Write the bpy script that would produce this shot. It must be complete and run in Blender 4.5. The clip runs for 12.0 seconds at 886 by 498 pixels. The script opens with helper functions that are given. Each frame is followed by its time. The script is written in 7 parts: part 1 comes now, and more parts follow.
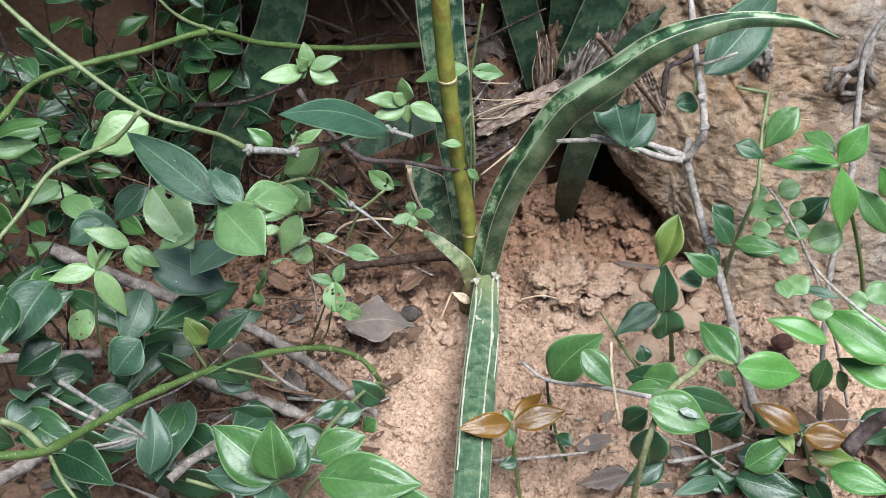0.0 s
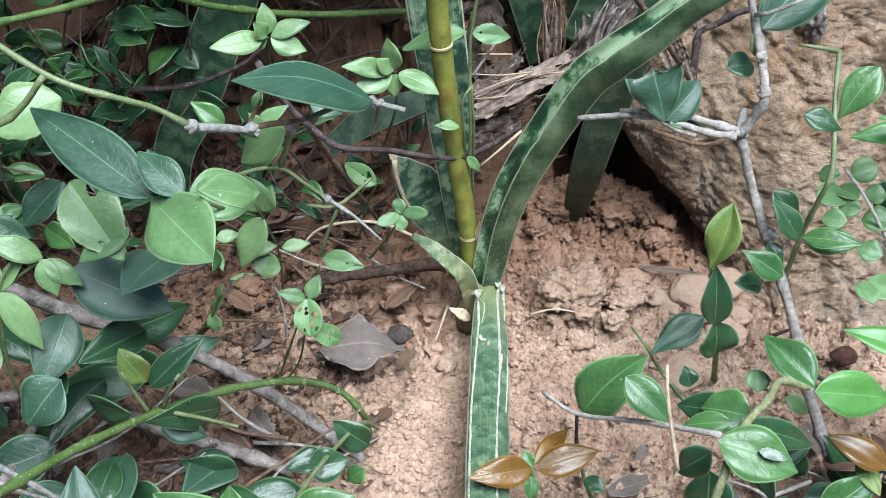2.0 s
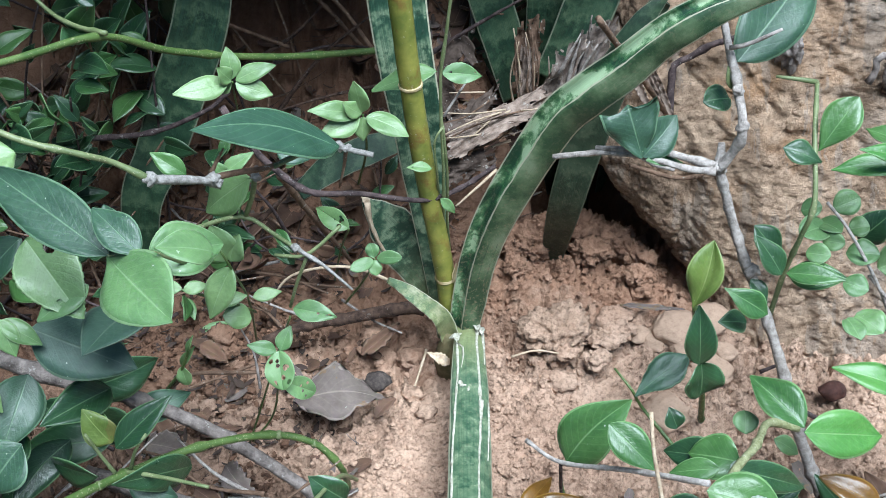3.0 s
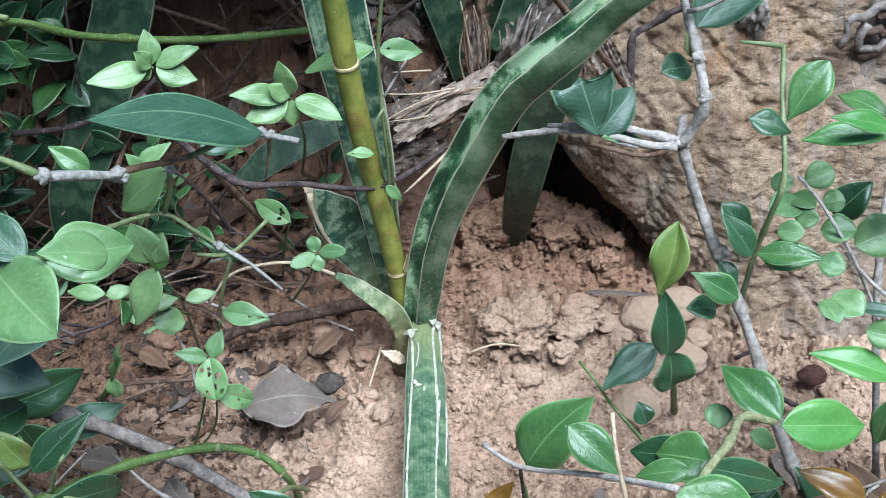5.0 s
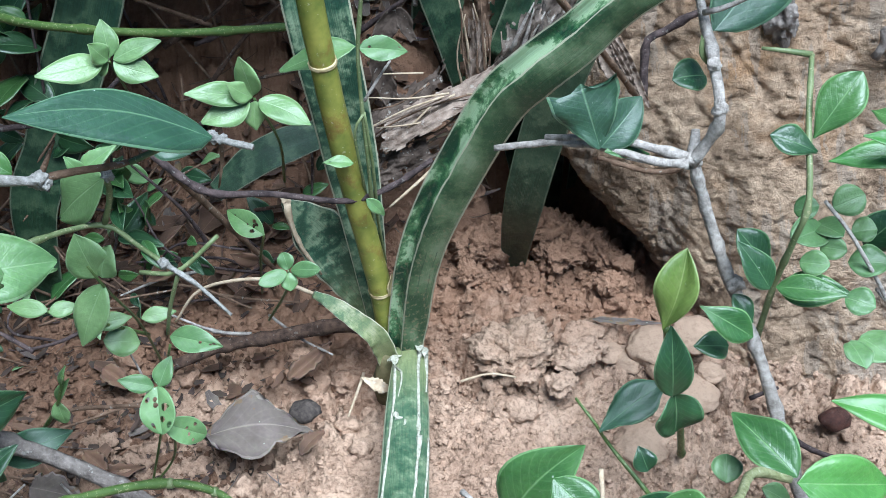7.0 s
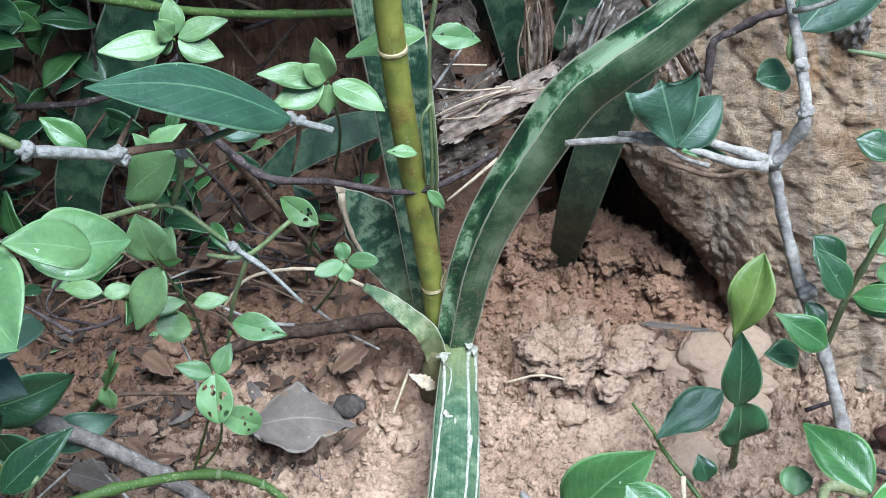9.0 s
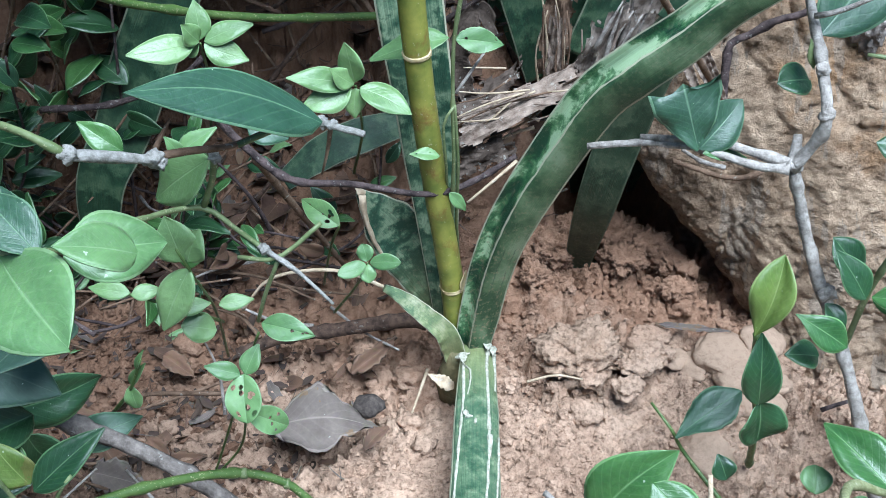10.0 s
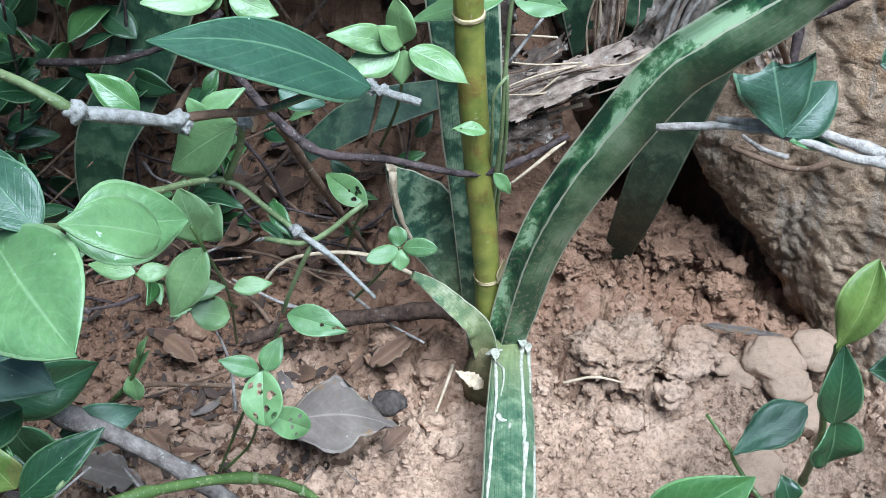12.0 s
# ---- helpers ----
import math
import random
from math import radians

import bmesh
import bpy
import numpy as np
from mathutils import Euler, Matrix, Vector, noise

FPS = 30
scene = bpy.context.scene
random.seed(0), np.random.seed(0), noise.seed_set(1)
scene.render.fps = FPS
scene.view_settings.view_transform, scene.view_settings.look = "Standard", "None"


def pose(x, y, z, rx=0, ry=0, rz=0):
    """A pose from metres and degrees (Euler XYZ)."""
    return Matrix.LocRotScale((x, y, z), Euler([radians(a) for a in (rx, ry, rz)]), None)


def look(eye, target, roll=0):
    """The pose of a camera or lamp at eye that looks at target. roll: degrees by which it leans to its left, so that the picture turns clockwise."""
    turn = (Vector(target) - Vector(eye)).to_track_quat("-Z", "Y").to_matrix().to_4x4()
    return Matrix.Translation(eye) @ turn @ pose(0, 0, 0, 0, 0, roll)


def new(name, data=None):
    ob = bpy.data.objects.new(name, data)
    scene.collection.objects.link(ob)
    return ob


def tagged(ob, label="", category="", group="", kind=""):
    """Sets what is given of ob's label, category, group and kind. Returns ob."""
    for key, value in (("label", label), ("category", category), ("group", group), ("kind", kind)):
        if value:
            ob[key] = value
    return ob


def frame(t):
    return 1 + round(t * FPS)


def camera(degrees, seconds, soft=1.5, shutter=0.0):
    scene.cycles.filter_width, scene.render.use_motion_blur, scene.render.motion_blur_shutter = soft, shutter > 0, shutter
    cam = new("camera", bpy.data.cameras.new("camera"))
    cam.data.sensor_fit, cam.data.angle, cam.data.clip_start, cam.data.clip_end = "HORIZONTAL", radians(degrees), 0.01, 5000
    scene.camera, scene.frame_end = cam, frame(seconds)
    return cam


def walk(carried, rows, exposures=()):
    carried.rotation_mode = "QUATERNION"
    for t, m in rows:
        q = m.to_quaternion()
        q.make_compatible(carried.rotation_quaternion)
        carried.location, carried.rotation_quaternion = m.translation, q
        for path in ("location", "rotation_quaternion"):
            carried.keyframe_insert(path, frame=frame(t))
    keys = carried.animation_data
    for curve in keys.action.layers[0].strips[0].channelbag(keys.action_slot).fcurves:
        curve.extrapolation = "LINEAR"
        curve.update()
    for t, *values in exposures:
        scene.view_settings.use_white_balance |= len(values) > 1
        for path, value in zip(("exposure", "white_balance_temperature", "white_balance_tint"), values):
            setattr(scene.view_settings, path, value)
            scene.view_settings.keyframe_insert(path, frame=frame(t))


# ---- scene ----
cam = camera(42.00, 12.0, soft=0.8)
PATH = [
    (0.0, -0.0695, -0.6734, 0.6675, 46.762, -0.071, -3.715),
    (0.5, -0.0789, -0.5782, 0.5777, 46.659, -0.513, -3.565),
    (1.0, -0.0777, -0.5758, 0.5711, 46.759, 0.740, -4.219),
    (1.5, -0.0793, -0.5699, 0.5622, 46.642, -0.544, -4.987),
    (2.0, -0.0804, -0.5628, 0.5561, 47.579, -0.106, -5.946),
    (2.5, -0.0824, -0.5506, 0.5487, 48.501, 0.044, -6.815),
    (3.0, -0.0726, -0.5442, 0.5493, 49.099, 0.538, -7.531),
    (3.5, -0.0633, -0.5378, 0.5471, 49.049, 1.315, -8.612),
    (5.5, -0.0395, -0.4973, 0.5095, 48.294, 1.337, -9.576),
    (6.0, -0.0280, -0.4840, 0.5025, 49.069, 0.298, -9.372),
    (6.5, -0.0218, -0.4744, 0.4965, 49.284, 1.082, -8.515),
    (7.0, -0.0205, -0.4635, 0.4838, 48.800, 1.171, -7.450),
    (7.5, -0.0259, -0.4491, 0.4715, 49.374, 0.549, -6.204),
    (9.5, -0.0549, -0.4539, 0.4732, 48.846, -0.567, -5.999),
    (10.0, -0.0607, -0.4549, 0.4767, 48.913, -0.517, -6.026),
    (10.5, -0.0673, -0.4505, 0.4749, 48.197, -0.931, -6.403),
    (11.0, -0.0687, -0.4413, 0.4699, 48.113, -1.812, -6.241),
    (11.5, -0.0754, -0.4253, 0.4361, 46.838, -2.702, -5.494),
    (12.0, -0.0795, -0.4062, 0.4407, 47.728, -2.632, -5.003),
]
EXPOSURES = [(0.0, 0.56, 5800, 8), (2.5, 0.68, 5400, 5), (5.5, 0.67, 5200, 3), (12.0, 0.77, 5050, 2)]
walk(cam, [(t, pose(x, y, z, rx, ry, rz)) for t, x, y, z, rx, ry, rz in PATH],
     exposures=EXPOSURES)

# ---------- light ----------
world = bpy.data.worlds.new("sky")
scene.world = world
world.use_nodes = True
wn = world.node_tree.nodes
sky = wn.new("ShaderNodeTexSky")
sky.sky_type = "NISHITA"
sky.sun_disc = False
sky.sun_elevation = radians(70)
sky.sun_rotation = radians(157)
sky.air_density, sky.dust_density = 1.0, 1.0
wn["Background"].inputs["Strength"].default_value = 0.05
world.node_tree.links.new(sky.outputs[0], wn["Background"].inputs["Color"])
sun_data = bpy.data.lights.new("sun", "SUN")
sun_data.energy, sun_data.angle, sun_data.color = 6.4, radians(40), (1.0, 0.97, 0.93)
sun = new("sun", sun_data)
sun.matrix_world = look((0.15, -0.35, 1.05), (0, 0, 0))


# ---------- materials ----------
def mat(name, build, rough=0.6, spec=0.5):
    m = bpy.data.materials.new(name)
    m.use_nodes = True
    nt = m.node_tree
    b = nt.nodes["Principled BSDF"]
    b.inputs["Roughness"].default_value = rough
    b.inputs["Specular IOR Level"].default_value = spec
    build(nt, b)
    return m


def nd(nt, kind, **values):
    n = nt.nodes.new("ShaderNode" + kind)
    for k, v in values.items():
        n.inputs[k.replace("_", " ")].default_value = v
    return n


def ramp(nt, fac, stops):
    r = nt.nodes.new("ShaderNodeValToRGB")
    e = r.color_ramp.elements
    while len(e) < len(stops):
        e.new(0.5)
    for el, (pos, col) in zip(e, stops):
        el.position, el.color = pos, (*col, 1)
    nt.links.new(fac, r.inputs[0])
    return r.outputs[0]


def mix(nt, fac, a, b, kind="MIX"):
    m = nt.nodes.new("ShaderNodeMix")
    m.data_type, m.blend_type = "RGBA", kind
    for sock, v in ((m.inputs[0], fac), (m.inputs[6], a), (m.inputs[7], b)):
        if isinstance(v, (int, float)):
            sock.default_value = v
        elif isinstance(v, tuple):
            sock.default_value = (*v, 1)
        else:
            nt.links.new(v, sock)
    return m.outputs[2]


def op(nt, kind, a, b=0.0):
    m = nt.nodes.new("ShaderNodeMath")
    m.operation = kind
    for sock, v in zip(m.inputs, (a, b)):
        if isinstance(v, (int, float)):
            sock.default_value = v
        else:
            nt.links.new(v, sock)
    return m.outputs[0]


def place(nt):
    return nt.nodes.new("ShaderNodeTexCoord").outputs["Object"]


def grain(nt, vec, scale, detail=5.0, rough=0.6):
    n = nd(nt, "TexNoise", Scale=scale, Detail=detail, Roughness=rough)
    nt.links.new(vec, n.inputs["Vector"])
    return n.outputs["Fac"]


def relief(nt, b, height, strength, distance):
    bump = nd(nt, "Bump", Strength=strength, Distance=distance)
    nt.links.new(height, bump.inputs["Height"])
    nt.links.new(bump.outputs[0], b.inputs["Normal"])


def set_color(nt, b, col):
    nt.links.new(col, b.inputs["Base Color"])


def leaf_mat(name, dark, light, vein, rough=0.44, spots=0.12, brown=0.0, veins=9.0):
    """A leaf: midrib and side veins along its own length, blotches, small pale spots."""
    def build(nt, b):
        uv = nt.nodes.new("ShaderNodeUVMap")
        sep = nt.nodes.new("ShaderNodeSeparateXYZ")
        nt.links.new(uv.outputs[0], sep.inputs[0])
        u, v = sep.outputs[0], sep.outputs[1]
        p = place(nt)
        info = nt.nodes.new("ShaderNodeObjectInfo")
        g = grain(nt, p, 60, 4)
        g2 = grain(nt, p, 420, 3)
        col = ramp(nt, op(nt, "ADD", op(nt, "MULTIPLY", g, 0.75), op(nt, "MULTIPLY", info.outputs["Random"], 0.3)), [(0.3, dark), (0.75, light)])
        side = op(nt, "ABSOLUTE", op(nt, "SUBTRACT", u, 0.5))
        ribs = op(nt, "FRACT", op(nt, "MULTIPLY", op(nt, "SUBTRACT", v, op(nt, "MULTIPLY", side, 0.7)), veins))
        rib_line = op(nt, "MULTIPLY", op(nt, "SUBTRACT", 1.0, op(nt, "MINIMUM", op(nt, "MULTIPLY", op(nt, "ABSOLUTE", op(nt, "SUBTRACT", ribs, 0.5)), 8.0), 1.0)), 0.12)
        mid = op(nt, "MULTIPLY", op(nt, "SUBTRACT", 1.0, op(nt, "MINIMUM", op(nt, "MULTIPLY", side, 40.0), 1.0)), 0.7)
        rim = op(nt, "MULTIPLY", op(nt, "GREATER_THAN", side, 0.462), 0.75)
        col = mix(nt, op(nt, "MAXIMUM", op(nt, "MAXIMUM", mid, rib_line), rim), col, vein)
        dots = op(nt, "GREATER_THAN", grain(nt, p, 330, 2), 0.752)
        col = mix(nt, op(nt, "MULTIPLY", dots, spots * 4), col, (0.55, 0.62, 0.5))
        if brown:
            col = mix(nt, op(nt, "MULTIPLY", op(nt, "GREATER_THAN", grain(nt, p, 45, 6), 0.6), brown), col, (0.2, 0.12, 0.05))
        col = mix(nt, 0.4, col, g2, "MULTIPLY")
        set_color(nt, b, col)
        rgh = op(nt, "ADD", op(nt, "MULTIPLY", g2, 0.25), rough - 0.06)
        nt.links.new(rgh, b.inputs["Roughness"])
        relief(nt, b, op(nt, "ADD", op(nt, "MULTIPLY", rib_line, -1.0), op(nt, "SUBTRACT", g2, op(nt, "MULTIPLY", mid, 0.8))), 0.3, 0.001)
        b.inputs["Transmission Weight"].default_value = 0.0
        b.inputs["Subsurface Weight"].default_value = 0.12
        b.inputs["Subsurface Radius"].default_value = (0.002, 0.004, 0.001)
    return mat(name, build, rough, 0.45)


def snake_mat(name, line=None, plain=0.0, bands=0.27, dusty=0.4, margin=0.85, root=0.6, shades=()):
    """Snake-plant leaf: dark green with wavering pale cross bands, pale margins, scars; line: a raised pale edge along the blade."""
    def build(nt, b):
        uv = nt.nodes.new("ShaderNodeUVMap")
        sep = nt.nodes.new("ShaderNodeSeparateXYZ")
        nt.links.new(uv.outputs[0], sep.inputs[0])
        u, v = sep.outputs[0], sep.outputs[1]
        p = place(nt)
        wob = grain(nt, p, 150, 5, 0.7)
        wide = grain(nt, p, 45, 3)
        fine = grain(nt, p, 700, 3)
        band = op(nt, "SINE", op(nt, "ADD", op(nt, "MULTIPLY", v, 95.0), op(nt, "ADD", op(nt, "MULTIPLY", wob, 9.0), op(nt, "MULTIPLY", wide, 18.0))))
        tone = op(nt, "ADD", op(nt, "MULTIPLY", band, bands), op(nt, "ADD", op(nt, "MULTIPLY", wob, 0.72), op(nt, "MULTIPLY", fine, 0.25)))
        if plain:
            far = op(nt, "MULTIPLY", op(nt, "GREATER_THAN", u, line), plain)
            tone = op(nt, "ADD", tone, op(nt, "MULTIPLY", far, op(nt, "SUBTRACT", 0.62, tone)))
        col = ramp(nt, tone, list(zip((0.27, 0.42, 0.56, 0.74), shades)))
        col = mix(nt, op(nt, "MULTIPLY", op(nt, "SUBTRACT", 1.0, op(nt, "MINIMUM", op(nt, "MULTIPLY", v, 7.0), 1.0)), root), col, (0.24, 0.25, 0.10))
        if plain:
            across = nd(nt, "Mapping")
            across.inputs["Scale"].default_value = (1.6, 13.0, 1)
            nt.links.new(uv.outputs[0], across.inputs["Vector"])
            bands_n = op(nt, "ADD", op(nt, "ADD", op(nt, "MULTIPLY", op(nt, "SUBTRACT", grain(nt, across.outputs[0], 1.0, 1.5, 0.4), 0.5), 1.9), 0.5), op(nt, "MULTIPLY", op(nt, "SUBTRACT", wob, 0.5), 0.75))
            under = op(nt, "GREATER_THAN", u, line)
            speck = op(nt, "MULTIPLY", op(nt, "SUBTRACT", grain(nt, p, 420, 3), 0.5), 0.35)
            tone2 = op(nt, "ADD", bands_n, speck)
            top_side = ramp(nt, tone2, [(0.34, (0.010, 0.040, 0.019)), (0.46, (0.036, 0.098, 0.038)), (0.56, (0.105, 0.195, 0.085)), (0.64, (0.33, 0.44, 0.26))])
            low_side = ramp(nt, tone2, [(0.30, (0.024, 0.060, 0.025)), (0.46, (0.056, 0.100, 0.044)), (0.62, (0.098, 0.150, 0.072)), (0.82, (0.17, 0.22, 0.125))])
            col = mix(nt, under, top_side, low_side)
            rows = op(nt, "ABSOLUTE", op(nt, "SUBTRACT", op(nt, "FRACT", op(nt, "ADD", op(nt, "MULTIPLY", u, 5.0), op(nt, "MULTIPLY", wide, 0.5))), 0.5))
            lines = op(nt, "MULTIPLY", op(nt, "LESS_THAN", rows, 0.05), op(nt, "MULTIPLY", op(nt, "GREATER_THAN", grain(nt, p, 40, 4), 0.5), op(nt, "LESS_THAN", op(nt, "ADD", v, op(nt, "MULTIPLY", wide, 0.4)), 0.55)))
            col = mix(nt, op(nt, "MULTIPLY", lines, op(nt, "MULTIPLY", op(nt, "GREATER_THAN", u, line), 0.7)), col, (0.025, 0.055, 0.03))
        streak = nd(nt, "TexNoise", Scale=1.0, Detail=4.0)
        mp = nd(nt, "Mapping")
        mp.inputs["Scale"].default_value = (60, 2.2, 1)
        nt.links.new(uv.outputs[0], mp.inputs["Vector"])
        nt.links.new(mp.outputs[0], streak.inputs["Vector"])
        st = streak.outputs["Fac"]
        col = mix(nt, op(nt, "MULTIPLY", op(nt, "GREATER_THAN", st, 0.57), 0.15 if plain else 0.4), col, (0.02, 0.055, 0.035))
        edge = op(nt, "ABSOLUTE", op(nt, "SUBTRACT", u, 0.5))
        rim = op(nt, "GREATER_THAN", op(nt, "ADD", edge, op(nt, "MULTIPLY", op(nt, "SUBTRACT", wob, 0.5), 0.02)), 0.472)
        if line is not None:
            off = op(nt, "ABSOLUTE", op(nt, "SUBTRACT", op(nt, "ADD", u, op(nt, "MULTIPLY", op(nt, "SUBTRACT", wide, 0.5), 0.13)), line))
            mark = op(nt, "LESS_THAN", off, op(nt, "MULTIPLY", op(nt, "MULTIPLY", wob, grain(nt, p, 90, 3)), 0.075))
            rim = op(nt, "MAXIMUM", rim, mark)
        col = mix(nt, op(nt, "MULTIPLY", rim, margin), col, (0.42, 0.40, 0.29))
        dust = op(nt, "GREATER_THAN", grain(nt, p, 380, 5, 0.75), 0.575)
        low = op(nt, "ADD", 0.2, op(nt, "MULTIPLY", 0.8, op(nt, "SUBTRACT", 1.0, op(nt, "MINIMUM", op(nt, "MULTIPLY", v, 2.6), 1.0))))
        crust = op(nt, "MULTIPLY", op(nt, "MULTIPLY", dust, low), dusty)
        col = mix(nt, crust, col, mix(nt, fine, (0.13, 0.10, 0.06), (0.36, 0.28, 0.18)))
        set_color(nt, b, col)
        relief(nt, b, op(nt, "ADD", op(nt, "ADD", st, wob), op(nt, "ADD", op(nt, "MULTIPLY", rim, 1.5), crust)), 0.5, 0.0012)
    return mat(name, build, 0.4, 0.5)


def soil_build(stops, clay, reach=0.0, rugged=1.0):
    def build(nt, b):
        p = place(nt)
        g = grain(nt, p, 14, 6, 0.65)
        g2 = grain(nt, p, 160, 6, 0.7)
        g3 = grain(nt, p, 900, 3)
        col = ramp(nt, op(nt, "ADD", op(nt, "MULTIPLY", g, 0.65), op(nt, "MULTIPLY", g2, 0.35)), stops)
        col = mix(nt, op(nt, "MULTIPLY", g3, 0.35), col, clay)
        # Dark specks in the colour stand for shaded gaps between crumbs.
        col = mix(nt, 0.66 * rugged, col, ramp(nt, grain(nt, p, 330, 5, 0.75), [(0.36, (0.30, 0.27, 0.25)), (0.52, (1.0, 1.0, 1.0))]), "MULTIPLY")
        dark = op(nt, "GREATER_THAN", grain(nt, p, 85, 5, 0.75), 0.655)
        col = mix(nt, op(nt, "MULTIPLY", dark, 0.45 * rugged), col, (0.14, 0.075, 0.042))
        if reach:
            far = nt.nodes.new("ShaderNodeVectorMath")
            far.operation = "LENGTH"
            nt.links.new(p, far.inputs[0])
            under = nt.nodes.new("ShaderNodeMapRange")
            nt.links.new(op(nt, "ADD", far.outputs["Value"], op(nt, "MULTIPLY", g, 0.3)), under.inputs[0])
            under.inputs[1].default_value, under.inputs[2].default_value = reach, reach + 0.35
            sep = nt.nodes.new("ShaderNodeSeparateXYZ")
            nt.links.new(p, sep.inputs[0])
            # Left and back soil darkened: shade painted in, mixed with litter colour.
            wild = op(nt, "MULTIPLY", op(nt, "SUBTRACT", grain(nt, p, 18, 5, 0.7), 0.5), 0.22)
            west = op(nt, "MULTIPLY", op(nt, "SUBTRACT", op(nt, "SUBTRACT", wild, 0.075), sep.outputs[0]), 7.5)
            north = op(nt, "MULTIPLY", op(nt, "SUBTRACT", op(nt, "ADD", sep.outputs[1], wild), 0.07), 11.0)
            # Redder soil towards the back, with the hollow's shade put into its colour.
            red_shade = nt.nodes.new("ShaderNodeClamp")
            nt.links.new(op(nt, "MULTIPLY", op(nt, "ADD", op(nt, "ADD", sep.outputs[1], 0.015), op(nt, "MULTIPLY", wild, 0.9)), 16.0), red_shade.inputs[0])
            col = mix(nt, op(nt, "MULTIPLY", red_shade.outputs[0], 0.75), col, mix(nt, g2, (0.18, 0.085, 0.045), (0.46, 0.27, 0.17)))
            shaded_humus = nt.nodes.new("ShaderNodeClamp")
            nt.links.new(op(nt, "MAXIMUM", west, north), shaded_humus.inputs[0])
            col = mix(nt, op(nt, "MULTIPLY", shaded_humus.outputs[0], 0.68), col, mix(nt, g2, (0.036, 0.019, 0.012), (0.175, 0.093, 0.055)))
            # Unseen ground farther out: dark undergrowth colour added to cut bounced light.
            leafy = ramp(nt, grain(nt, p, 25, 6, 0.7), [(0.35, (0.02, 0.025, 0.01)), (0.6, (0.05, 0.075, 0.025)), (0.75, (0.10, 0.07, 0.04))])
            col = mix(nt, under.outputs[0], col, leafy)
        set_color(nt, b, col)
        cr = nd(nt, "TexVoronoi", Scale=120.0)
        nt.links.new(p, cr.inputs["Vector"])
        h = op(nt, "ADD", op(nt, "ADD", g2, op(nt, "MULTIPLY", g3, 0.35)), op(nt, "MULTIPLY", cr.outputs["Distance"], 0.5))
        relief(nt, b, h, rugged, 0.0045)
    return build


def bark_build(a, c, scale=160.0, lichen=0.35):
    def build(nt, b):
        p = place(nt)
        g = grain(nt, p, scale, 5)
        g2 = grain(nt, p, scale * 5, 3)
        col = mix(nt, 0.3, ramp(nt, g, [(0.3, a), (0.7, c)]), g2, "MULTIPLY")
        lich = op(nt, "GREATER_THAN", grain(nt, p, scale * 1.7, 4), 0.64)
        col = mix(nt, op(nt, "MULTIPLY", lich, lichen), col, (0.5, 0.49, 0.44))
        set_color(nt, b, col)
        relief(nt, b, op(nt, "ADD", g, g2), 0.6, 0.002)
    return build


def stem_build(a, c):
    def build(nt, b):
        p = place(nt)
        g = grain(nt, p, 90, 5)
        g2 = grain(nt, p, 700, 2)
        col = ramp(nt, g, [(0.35, a), (0.68, c)])
        flecks = op(nt, "GREATER_THAN", g2, 0.63)
        col = mix(nt, op(nt, "MULTIPLY", flecks, 0.4), col, (0.42, 0.38, 0.24))
        set_color(nt, b, col)
        relief(nt, b, op(nt, "ADD", g, g2), 0.3, 0.001)
    return build


